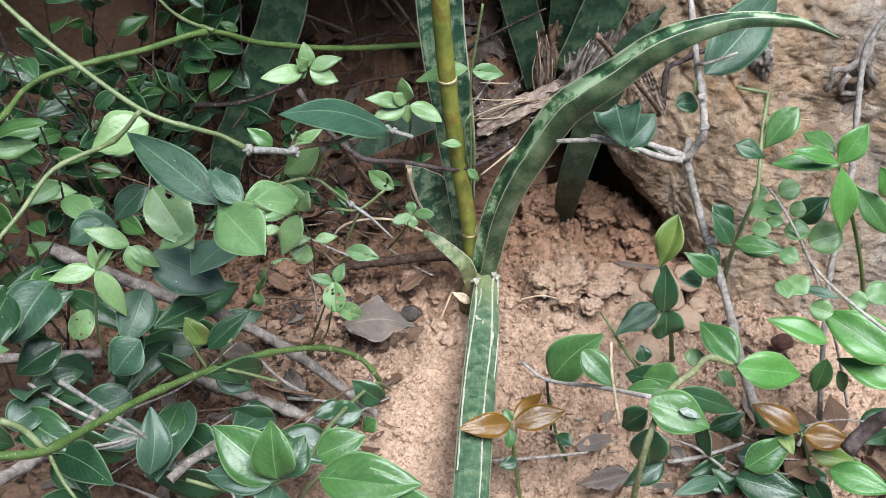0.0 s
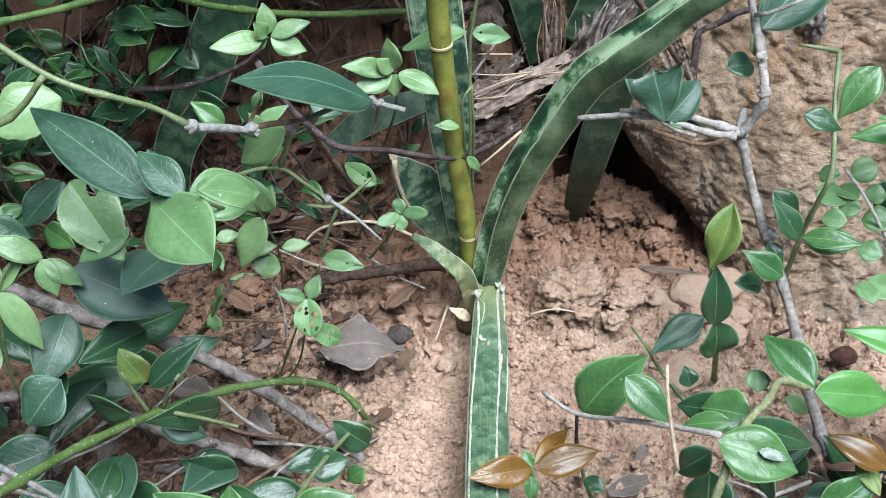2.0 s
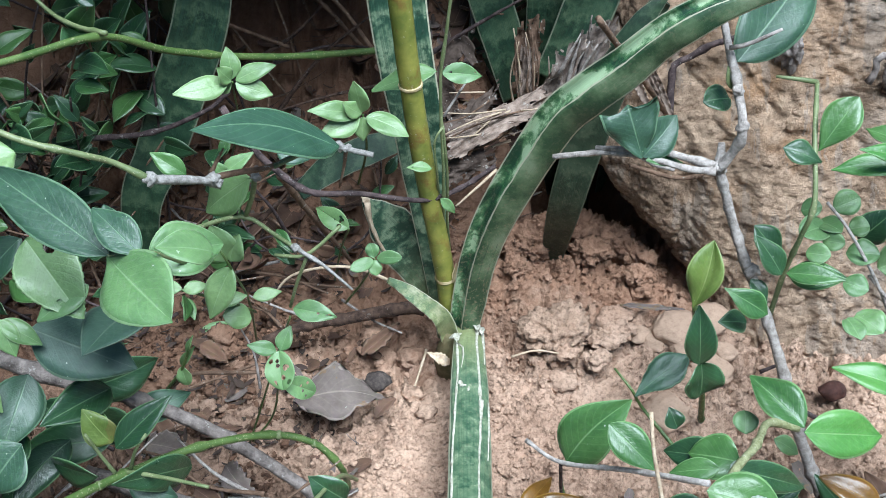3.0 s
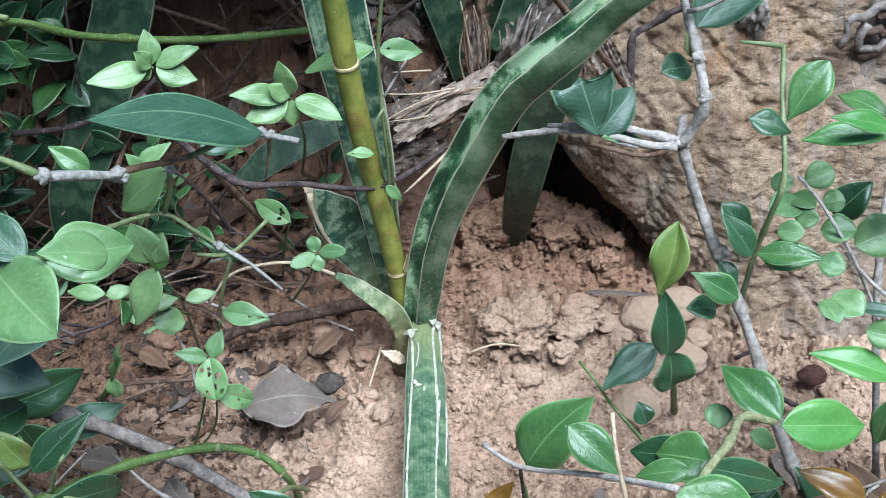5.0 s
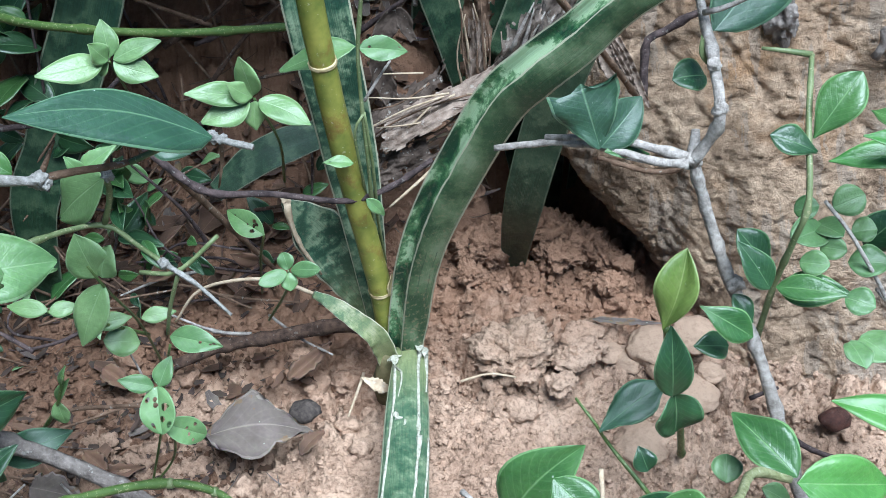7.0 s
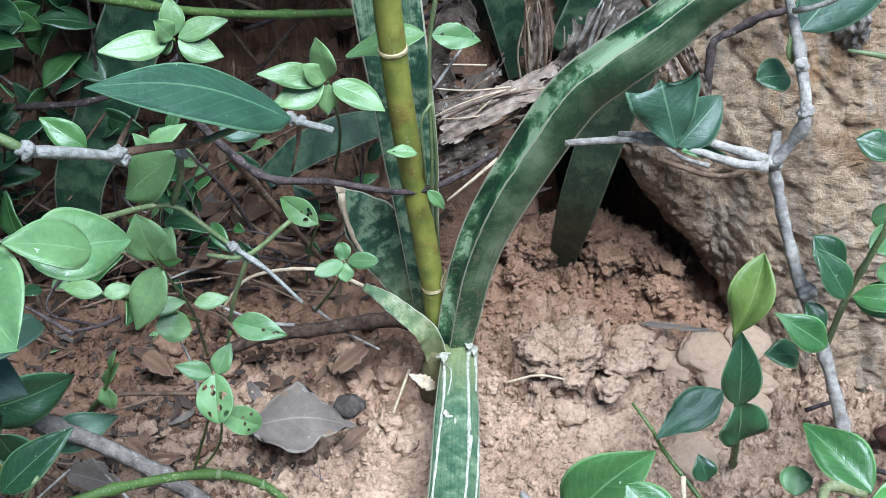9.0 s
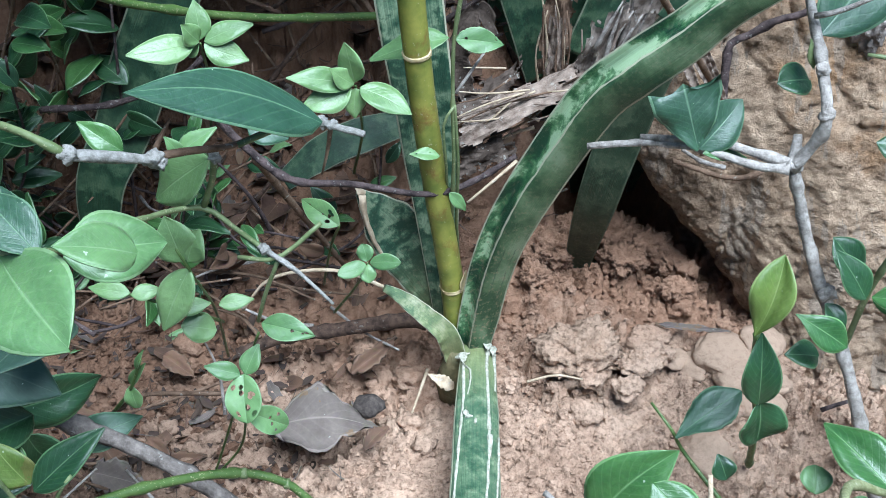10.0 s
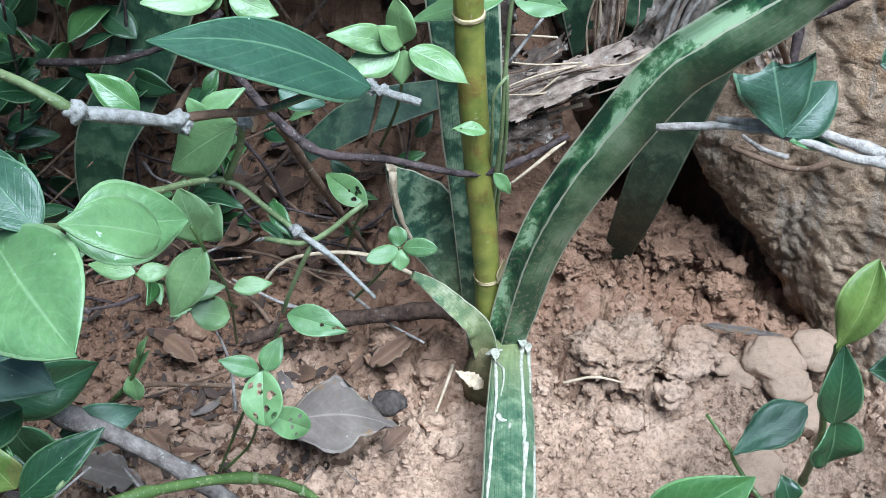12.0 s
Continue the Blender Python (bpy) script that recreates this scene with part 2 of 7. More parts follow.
def bank_build(nt, b):
    p = place(nt)
    mp = nd(nt, "Mapping")
    mp.inputs["Rotation"].default_value = (0, radians(-38), 0)
    mp.inputs["Scale"].default_value = (0.8, 1, 1.15)
    nt.links.new(p, mp.inputs["Vector"])
    q = mp.outputs[0]
    g = grain(nt, q, 22, 7, 0.7)
    g2 = grain(nt, q, 170, 6, 0.7)
    g3 = grain(nt, p, 1000, 3)
    earth = ramp(nt, op(nt, "ADD", op(nt, "MULTIPLY", g, 0.65), op(nt, "MULTIPLY", g2, 0.35)),
                 [(0.36, (0.17, 0.113, 0.072)), (0.45, (0.385, 0.268, 0.178)), (0.55, (0.575, 0.415, 0.284)), (0.68, (0.72, 0.545, 0.39))])
    seam = nt.nodes.new("ShaderNodeVectorMath")
    seam.operation = "DISTANCE"
    nt.links.new(p, seam.inputs[0])
    seam.inputs[1].default_value = (0.225, 0.06, 0.135)
    rust = op(nt, "ADD", op(nt, "MULTIPLY", op(nt, "SUBTRACT", grain(nt, p, 26, 6, 0.7), 0.5), 5.0), op(nt, "MULTIPLY", op(nt, "SUBTRACT", 0.06, seam.outputs["Value"]), 9.0))
    rust_c = nt.nodes.new("ShaderNodeClamp")
    nt.links.new(rust, rust_c.inputs[0])
    earth = mix(nt, op(nt, "MULTIPLY", rust_c.outputs[0], 0.75), earth, mix(nt, g2, (0.24, 0.115, 0.045), (0.60, 0.36, 0.185)))
    split = nd(nt, "Mapping")
    split.inputs["Rotation"].default_value = (0, radians(12), 0)
    split.inputs["Scale"].default_value = (3.0, 1, 0.35)
    nt.links.new(p, split.inputs["Vector"])
    grey_f = op(nt, "MULTIPLY", op(nt, "GREATER_THAN", grain(nt, split.outputs[0], 24, 5, 0.65), 0.56), 0.5)
    earth = mix(nt, grey_f, earth, mix(nt, g2, (0.22, 0.175, 0.14), (0.54, 0.46, 0.38)))
    wood = ramp(nt, grain(nt, q, 60, 7, 0.7), [(0.32, (0.13, 0.11, 0.095)), (0.48, (0.36, 0.30, 0.25)), (0.72, (0.54, 0.47, 0.40))])
    sep = nt.nodes.new("ShaderNodeSeparateXYZ")
    nt.links.new(p, sep.inputs[0])
    up = op(nt, "ADD", op(nt, "MULTIPLY", op(nt, "SUBTRACT", sep.outputs[0], 0.27), 10.0), op(nt, "MULTIPLY", op(nt, "SUBTRACT", g, 0.5), 5.0))
    m = nt.nodes.new("ShaderNodeClamp")
    nt.links.new(up, m.inputs[0])
    col = mix(nt, m.outputs[0], earth, wood)
    # Dark specks painted into the colour in place of shaded pits.
    pits = ramp(nt, grain(nt, q, 260, 6, 0.75), [(0.38, (0.25, 0.22, 0.2)), (0.52, (1.0, 1.0, 1.0))])
    col = mix(nt, 0.5, col, pits, "MULTIPLY")
    set_color(nt, b, mix(nt, 0.12, col, g3, "MULTIPLY"))
    wave = op(nt, "ADD", op(nt, "ADD", op(nt, "MULTIPLY", g2, 0.25), op(nt, "MULTIPLY", g3, 0.5)), grain(nt, p, 480, 5, 0.75))
    relief(nt, b, wave, 1.0, 0.0036)


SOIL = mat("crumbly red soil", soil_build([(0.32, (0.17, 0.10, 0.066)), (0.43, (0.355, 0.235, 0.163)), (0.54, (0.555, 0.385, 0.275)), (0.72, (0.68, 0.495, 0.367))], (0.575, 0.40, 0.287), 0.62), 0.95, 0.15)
CLOD = mat("dry crumbly clod", soil_build([(0.32, (0.22, 0.135, 0.09)), (0.43, (0.40, 0.27, 0.185)), (0.54, (0.54, 0.375, 0.265)), (0.72, (0.63, 0.46, 0.34))], (0.55, 0.385, 0.275)), 0.95, 0.15)
HUMUS = mat("dark humus crumb", soil_build([(0.32, (0.05, 0.028, 0.018)), (0.5, (0.17, 0.095, 0.058)), (0.72, (0.30, 0.19, 0.13))], (0.18, 0.11, 0.075)), 0.95, 0.15)
CLAY = mat("smooth mud", soil_build([(0.3, (0.32, 0.22, 0.152)), (0.7, (0.43, 0.305, 0.217))], (0.39, 0.272, 0.192), 0.0, 0.4), 0.85, 0.2)
BANK = mat("eroded earth and wood", bank_build, 0.92, 0.15)
SNAKE = snake_mat("snake plant leaf", None, 0.0, 0.22, 0.35, 0.85, 0.5, ((0.018, 0.050, 0.030), (0.040, 0.086, 0.050), (0.078, 0.132, 0.076), (0.19, 0.25, 0.155)))
SNAKE_FOLD = snake_mat("folded snake plant leaf", 0.42, 0.4, 0.16, 0.85, 0.8, 0.25, ((0.015, 0.05, 0.022), (0.045, 0.105, 0.043), (0.13, 0.185, 0.09), (0.31, 0.38, 0.23)))
SNAKE_SCAR = snake_mat("scarred snake plant leaf", None, 0.0, 0.06, 0.25, 0.5, 0.75, ((0.018, 0.050, 0.027), (0.052, 0.098, 0.052), (0.105, 0.155, 0.086), (0.23, 0.28, 0.17)))
# Darker copy of the leaf colours, with the shade at the back put in.
SNAKE_SHADE = snake_mat("snake plant leaf darkened for shade", None, 0.0, 0.16, 0.06, 0.3, 0.0, ((0.009, 0.026, 0.013), (0.018, 0.043, 0.021), (0.034, 0.066, 0.033), (0.065, 0.1, 0.052)))
def stalk_build(nt, b):
    p = place(nt)
    col = ramp(nt, grain(nt, p, 70, 4), [(0.35, (0.125, 0.150, 0.026)), (0.65, (0.27, 0.262, 0.05))])
    rust = ramp(nt, grain(nt, p, 46, 6, 0.7), [(0.54, (0.0, 0.0, 0.0)), (0.66, (1.0, 1.0, 1.0))])
    col = mix(nt, op(nt, "MULTIPLY", rust, 0.75), col, (0.17, 0.085, 0.022))
    col = mix(nt, op(nt, "MULTIPLY", op(nt, "GREATER_THAN", grain(nt, p, 520, 2), 0.69), 0.5), col, (0.45, 0.42, 0.30))
    set_color(nt, b, col)
    relief(nt, b, op(nt, "ADD", grain(nt, p, 300, 4), rust), 0.25, 0.0008)


STALK = mat("flower stalk", stalk_build, 0.4, 0.5)
# Dust over green shades nearly as dark as those of the leaves behind.
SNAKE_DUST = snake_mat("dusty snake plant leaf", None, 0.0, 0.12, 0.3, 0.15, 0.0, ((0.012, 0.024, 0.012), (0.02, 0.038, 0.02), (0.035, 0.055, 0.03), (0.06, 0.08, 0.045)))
STALK_RING = mat("dry sheath", stem_build((0.35, 0.26, 0.12), (0.6, 0.5, 0.3)), 0.7, 0.3)
VINE = mat("green stem", stem_build((0.042, 0.080, 0.016), (0.092, 0.140, 0.036)), 0.45, 0.5)
OLIVE = mat("pale olive stem", stem_build((0.09, 0.12, 0.045), (0.175, 0.205, 0.095)), 0.5, 0.4)
GREY = mat("grey bark", bark_build((0.20, 0.172, 0.15), (0.56, 0.505, 0.455), 260), 0.85, 0.2)
JOINT = mat("knobbly grey joint", bark_build((0.16, 0.15, 0.13), (0.42, 0.40, 0.37), 420), 0.85, 0.2)
BRANCH = mat("mottled branch bark", bark_build((0.075, 0.06, 0.052), (0.36, 0.31, 0.275), 150), 0.9, 0.2)
DARKBARK = mat("dark bark", bark_build((0.03, 0.022, 0.022), (0.13, 0.095, 0.09), 200, 0.2), 0.85, 0.2)
BROWNBARK = mat("brown root bark", bark_build((0.09, 0.055, 0.035), (0.26, 0.17, 0.115)), 0.9, 0.2)
DRY_SHEET = mat("dry fibrous leaf", bark_build((0.17, 0.12, 0.092), (0.43, 0.34, 0.275), 190), 0.9, 0.15)
DEAD_SHEET = mat("dull dead sheath", bark_build((0.045, 0.032, 0.025), (0.17, 0.13, 0.105), 120), 0.9, 0.15)
ROOTBARK = mat("cracked root bark", bark_build((0.02, 0.013, 0.010), (0.15, 0.095, 0.068), 220, 0.15), 0.9, 0.2)
KNOBBY = mat("knobbly olive stem", bark_build((0.15, 0.16, 0.06), (0.36, 0.37, 0.20), 300), 0.65, 0.3)
PALETWIG = mat("pale twig bark", bark_build((0.30, 0.26, 0.23), (0.60, 0.55, 0.50), 260, 0.2), 0.85, 0.2)
STRAW = mat("dry straw", bark_build((0.38, 0.28, 0.18), (0.62, 0.5, 0.36)), 0.8, 0.2)
LEAF_DARK = leaf_mat("dark glossy leaf", (0.012, 0.038, 0.016), (0.034, 0.083, 0.031), (0.155, 0.25, 0.12), 0.27)
LEAF_MID = leaf_mat("green leaf", (0.033, 0.092, 0.025), (0.080, 0.168, 0.046), (0.21, 0.34, 0.14), 0.28)
LEAF_BLUE = leaf_mat("bluish green leaf", (0.021, 0.053, 0.029), (0.050, 0.103, 0.058), (0.16, 0.25, 0.15), 0.40)
LEAF_DUST = leaf_mat("dusty dark leaf", (0.032, 0.072, 0.048), (0.076, 0.132, 0.090), (0.16, 0.22, 0.15), 0.5, spots=0.3)
LEAF_FLECK = leaf_mat("flecked bluish leaf", (0.022, 0.062, 0.034), (0.052, 0.118, 0.066), (0.16, 0.27, 0.15), 0.42, spots=0.2)
LEAF_LIGHT = leaf_mat("light green leaf", (0.112, 0.20, 0.070), (0.21, 0.32, 0.128), (0.28, 0.39, 0.19), 0.33)
LEAF_SOFT = leaf_mat("soft green leaf", (0.083, 0.165, 0.058), (0.165, 0.275, 0.105), (0.23, 0.34, 0.165), 0.38)
LEAF_BRIGHT = leaf_mat("bright green leaf", (0.050, 0.155, 0.027), (0.106, 0.255, 0.052), (0.20, 0.34, 0.12), 0.31)
LEAF_YELLOW = leaf_mat("yellowing leaf", (0.10, 0.155, 0.028), (0.175, 0.235, 0.05), (0.28, 0.34, 0.12), 0.45, brown=0.35)
LEAF_ORANGE = leaf_mat("coppery young leaf", (0.105, 0.050, 0.006), (0.215, 0.105, 0.012), (0.26, 0.15, 0.03), 0.27)
LEAF_DEAD = leaf_mat("dead grey leaf", (0.085, 0.066, 0.055), (0.215, 0.172, 0.145), (0.29, 0.24, 0.20), 0.8, veins=7.0, brown=0.6)
LEAF_BROWN = leaf_mat("dead brown leaf", (0.055, 0.030, 0.019), (0.175, 0.098, 0.058), (0.2, 0.13, 0.085), 0.8, veins=7.0)
LEAF_ROT = leaf_mat("rotted leaf", (0.02, 0.013, 0.010), (0.075, 0.046, 0.032), (0.09, 0.06, 0.04), 0.85, veins=5.0)
WOOD = mat("weathered root wood", bark_build((0.11, 0.085, 0.07), (0.42, 0.345, 0.29), 130), 0.9, 0.15)
LIME = mat("bird lime", bark_build((0.10, 0.16, 0.09), (0.48, 0.50, 0.46), 260), 0.8, 0.2)
NUT = mat("dark nut shell", bark_build((0.04, 0.016, 0.012), (0.11, 0.045, 0.032), 300, 0.05), 0.6, 0.3)
PEBBLE = mat("dark pebble", bark_build((0.03, 0.024, 0.022), (0.13, 0.105, 0.09), 260, 0.0), 0.9, 0.2)


# ---------- builders ----------
def V(p):
    return Vector(p)


def thing(name, label, category, group="", at=(0, 0, 0)):
    ob = new(name)
    ob.empty_display_size = 0.02
    ob.location = at
    return tagged(ob, label, category, group)


def mesh_object(name, verts, faces, material, parent=None, label="", uvs=None, smooth=True):
    me = bpy.data.meshes.new(name)
    me.from_pydata([tuple(v) for v in verts], [], faces)
    me.materials.append(material)
    if uvs is not None:
        layer = me.uv_layers.new(name="UVMap")
        idx = np.empty(len(me.loops), dtype=np.int32)
        me.loops.foreach_get("vertex_index", idx)
        layer.data.foreach_set("uv", np.asarray(uvs, dtype=np.float32)[idx].ravel())
    me.polygons.foreach_set("use_smooth", [smooth] * len(me.polygons))
    me.update()
    ob = new(name, me)
    if parent is not None:
        ob.parent = parent
        ob.matrix_parent_inverse = Matrix.Translation(-parent.location)
    if label:
        tagged(ob, label)
    return ob


def spline(points, n):
    """n points evenly along a smooth line through the given ones."""
    pts = [V(p) for p in points]
    pts = [pts[0] * 2 - pts[1]] + pts + [pts[-1] * 2 - pts[-2]]
    out = []
    for i in range(1, len(pts) - 2):
        a, b, c, d = pts[i - 1:i + 3]
        for k in range(12):
            s = k / 12
            out.append(0.5 * (2 * b + (c - a) * s + (2 * a - 5 * b + 4 * c - d) * s * s + (3 * b - a - 3 * c + d) * s ** 3))
    out.append(pts[-2])
    run = [0.0]
    for a, b in zip(out, out[1:]):
        run.append(run[-1] + (b - a).length)
    res, j = [], 0
    for k in range(n):
        want = run[-1] * k / (n - 1)
        while j < len(run) - 2 and run[j + 1] < want:
            j += 1
        s = (want - run[j]) / max(run[j + 1] - run[j], 1e-9)
        res.append(out[j].lerp(out[j + 1], min(max(s, 0), 1)))
    return res, run[-1]


def on_line(points, z):
    """The point of a rising line at height z."""
    line, _ = spline(points, 4000)
    return min(line, key=lambda p: abs(p.z - z))


def tube(name, points, r0, r1, material, parent=None, label="", sides=8, knots=0.0, rough=0.06, seed=0, shift=(0, 0, 0)):
    """A stem or twig: a tapered tube with uneven surface and swollen nodes."""
    rnd = random.Random(seed + int(abs(points[0][0]) * 1e4) + len(points))
    sh = V(shift)
    rough_len = sum((V(b) - V(a)).length for a, b in zip(points, points[1:]))
    n = max(5, min(60, int(rough_len / 0.005)))
    line, length = spline([V(p) + sh for p in points], n)
    verts, faces = [], []
    ref = V((0.3, 0.8, 0.5))
    phase = rnd.random()
    for i, p in enumerate(line):
        s = i / (n - 1)
        d = (line[min(i + 1, n - 1)] - line[max(i - 1, 0)]).normalized()
        a = d.cross(ref).normalized()
        b = d.cross(a)
        r = r0 + (r1 - r0) * s
        if knots:
            ph = (s * length / knots + phase) % 1.0
            r *= 1 + 0.38 * math.exp(-((ph - 0.5) / 0.07) ** 2)
        for k in range(sides):
            w = math.tau * k / sides
            rr = r * (1 + rnd.uniform(-rough, rough))
            verts.append(p + a * math.cos(w) * rr + b * math.sin(w) * rr)
    for i in range(n - 1):
        for k in range(sides):
            q = i * sides
            faces.append((q + k, q + (k + 1) % sides, q + sides + (k + 1) % sides, q + sides + k))
    faces.append(tuple(range(sides))[::-1])
    faces.append(tuple((n - 1) * sides + k for k in range(sides)))
    return mesh_object(name, verts, faces, material, parent, label)


SHAPES = {
    "ovate": lambda s: math.sin(math.pi * s ** 0.8) ** 0.85 * (1 - 0.12 * s),
    "lance": lambda s: math.sin(math.pi * s ** 0.9) ** 1.05,
    "round": lambda s: math.sin(math.pi * s) ** 0.55,
    "obovate": lambda s: math.sin(math.pi * s ** 1.35) ** 0.8,
    "drop": lambda s: (s / 0.42) ** 0.75 if s < 0.42 else ((1 - s) / 0.58) ** 1.2,
    "cut": lambda s: min(1.0, 0.06 + 1.25 * s ** 0.9) * (1 - 0.06 * s),
}
TO_EYE = V((-0.05, -0.66, 0.75))


def leaf(parent, base, tip, width, material, shape="ovate", face=None, fold=0.22, arch=0.12, seed=0, label="", torn=0.0, holes=0, bow=0.0, lop=(1.0, 1.0)):
    """One leaf blade with thickness, a folded midrib, an arched length and a waved rim."""
    base, tip = V(base), V(tip)
    rnd = random.Random(seed + int(abs(base.x) * 9e4) + int(abs(tip.z) * 7e4) + int(abs(tip.y) * 3e4))
    d = tip - base
    length = d.length
    d = d.normalized()
    nrm = V(face) if face is not None else TO_EYE + V((rnd.uniform(-0.3, 0.3), rnd.uniform(-0.2, 0.3), rnd.uniform(-0.1, 0.3)))
    nrm = (nrm - d * nrm.dot(d)).normalized()
    side = d.cross(nrm)
    nl, nw = (72, 44) if holes else (14, 6)
    prof = SHAPES[shape]
    waves, ph = rnd.uniform(0.3, 1.0) * width * 0.06, rnd.random() * 6
    verts, uvs, faces = [], [], []
    th = 0.00022
    for layer in (1, -1):
        for i in range(nl + 1):
            s = i / nl
            half = prof(min(max(s, 0.0), 1.0)) * width / 2
            if s in (0.0, 1.0) and shape != "cut":
                half = 0.0004
            mid = base + d * (s * length) + nrm * (math.sin(math.pi * s) * arch * length * 0.5) + side * (math.sin(math.pi * s) * bow * length)
            for k in range(nw + 1):
                u = k / nw * 2 - 1
                ragged = 0.0
                if torn and abs(u) == 1:
                    ragged = rnd.uniform(-torn, torn) * width
                cut = (rnd.uniform(-0.05, 0.03) - 0.12 * (1 - abs(abs(u) - 0.5) * 2)) * length if shape == "cut" and i == nl else 0
                q = mid + side * (u * half * lop[u > 0] + ragged) + nrm * (abs(u) * half * fold * 2 - u * u * half * fold + math.sin(ph + s * 9 + u * 2) * waves * abs(u)) + d * cut
                verts.append(q + nrm * th * layer)
                uvs.append((k / nw, s))
    m = (nl + 1) * (nw + 1)
    eaten = [(rnd.uniform(0.15, 0.85), rnd.uniform(0.2, 0.85), rnd.uniform(0.04, 0.10)) for _ in range(holes)]
    for i in range(nl):
        for k in range(nw):
            if any(math.hypot((k + 0.5) / nw - hu, ((i + 0.5) / nl - hv) * length / width) < hr for hu, hv, hr in eaten):
                continue
            a = i * (nw + 1) + k
            q = (a, a + 1, a + nw + 2, a + nw + 1)
            faces.append(q)
            faces.append(tuple(m + x for x in q[::-1]))
    for i in range(nl):
        for k in (0, nw):
            a = i * (nw + 1) + k
            q = (a, a + nw + 1, m + a + nw + 1, m + a)
            faces.append(q if k == 0 else q[::-1])
    return mesh_object("leaf", verts, faces, material, parent, label, uvs)


def blade(parent, points, widths, material, face=(0, -0.7, 0.7), channel=0.25, twist=0.0, name="leaf", label="", thick=0.0022, wavy=0.0, ridge=None):
    """A strap-shaped, fleshy leaf along a curved line: thick, channelled, with a waved rim."""
    n, nw = 60, 12
    line, length = spline(points, n)
    verts, uvs, faces = [], [], []
    fc = V(face)
    for layer in (1, -1):
        for i, p in enumerate(line):
            s = i / (n - 1)
            d = (line[min(i + 1, n - 1)] - line[max(i - 1, 0)]).normalized()
            f = Matrix.Rotation(radians(twist) * s, 3, d) @ fc
            nr = (f - d * f.dot(d)).normalized()
            sd = d.cross(nr)
            q = s * (len(widths) - 1)
            j = min(int(q), len(widths) - 2)
            half = (widths[j] + (widths[j + 1] - widths[j]) * (q - j)) / 2
            for k in range(nw + 1):
                u = k / nw * 2 - 1
                body = thick * (1 - 0.85 * u * u) * layer
                w = wavy * math.sin(s * 46 + (1.4 if u > 0 else 0)) * abs(u) ** 3
                hump = channel * half * (u * u - 0.35)
                if ridge is not None:
                    r = ridge * 2 - 1 + 0.05 * math.sin(s * 40)
                    hump = channel * half * (-1.0 * ((u - r) / (1 - r)) ** 1.3 if u > r else -0.9 * math.sin(math.pi * min((r - u) / (1 + r), 1)))
                verts.append(p + sd * (u * half) + nr * (hump + body + w))
                uvs.append((k / nw, s * length / 0.36))
    m = n * (nw + 1)
    for i in range(n - 1):
        for k in range(nw):
            a = i * (nw + 1) + k
            q = (a, a + 1, a + nw + 2, a + nw + 1)
            faces.append(q)
            faces.append(tuple(m + x for x in q[::-1]))
        for k in (0, nw):
            a = i * (nw + 1) + k
            q = (a, a + nw + 1, m + a + nw + 1, m + a)
            faces.append(q if k == 0 else q[::-1])
    for i in (0, n - 1):
        for k in range(nw):
            a = i * (nw + 1) + k
            faces.append((a, m + a, m + a + 1, a + 1))
    return mesh_object(name, verts, faces, material, parent, label, uvs)


def lump(name, at, size, material, parent=None, label="", seed=0, rough=0.25, detail=3):
    """A clod, pebble or mud ball: a ball pushed about by noise."""
    bm = bmesh.new()
    bmesh.ops.create_icosphere(bm, subdivisions=detail, radius=1)
    off = V((seed * 3.7, seed * 1.3, seed * 7.1))
    for v in bm.verts:
        c = v.co.copy()
        k = 1 + rough * noise.noise(c * 1.3 + off) + rough * 0.5 * noise.noise(c * 3.1 + off) + rough * 0.3 * noise.noise(c * 7 + off)
        v.co = V((c.x * k * size[0], c.y * k * size[1], c.z * k * size[2])) + V(at)
    me = bpy.data.meshes.new(name)
    bm.to_mesh(me)
    bm.free()
    me.materials.append(material)
    me.polygons.foreach_set("use_smooth", [True] * len(me.polygons))
    ob = new(name, me)
    if parent is not None:
        ob.parent = parent
        ob.matrix_parent_inverse = Matrix.Translation(-parent.location)
    if label:
        tagged(ob, label)
    return ob


# ---------- ground ----------
def smooth(a, b, x):
    s = min(max((x - a) / (b - a), 0), 1)
    return s * s * (3 - 2 * s)


def ground_height(x, y):
    z = -0.027 - 0.10 * max(0.0, min(-y - 0.05, 0.5))
    z += 0.02 * math.exp(-((x - 0.085) / 0.05) ** 2 - ((y - 0.03) / 0.045) ** 2)
    z += 0.012 * math.exp(-(x / 0.03) ** 2 - ((y - 0.02) / 0.03) ** 2)
    z += 0.10 * smooth(0.088, 0.115, y) * smooth(-0.05, 0.0, x) * smooth(0.095, 0.07, x)
    back = max(0.0, y - (0.085 + 0.05 * smooth(-0.05, -0.2, x)))
    z += 0.75 * min(back, 0.4) + 0.3 * max(0, min(back - 0.4, 1))
    z += 0.9 * smooth(0.15, 0.2, x) * max(0.0, min(y - 0.10 + 0.6 * (min(x, 0.4) - 0.188), 0.3))
    z -= 0.30 * smooth(0.085, 0.112, y) * math.exp(-((x - 0.105) / 0.037) ** 2 - ((y - 0.165) / 0.06) ** 2)
    z += 0.02 * math.exp(-((x - 0.10) / 0.05) ** 2 - ((y - 0.085) / 0.03) ** 2)
    return z


def cracks(q, scale, warp):
    """0 in the middle of a clod, up to 1 in the crack round it; and the clod's own height."""
    w = q * scale + warp * noise.noise_vector(q * scale * 0.55)
    d, pts = noise.voronoi(w)
    gap = d[1] - d[0]
    return math.exp(-(gap / 0.16) ** 2), noise.cell(pts[0] * 7.3), d[0]


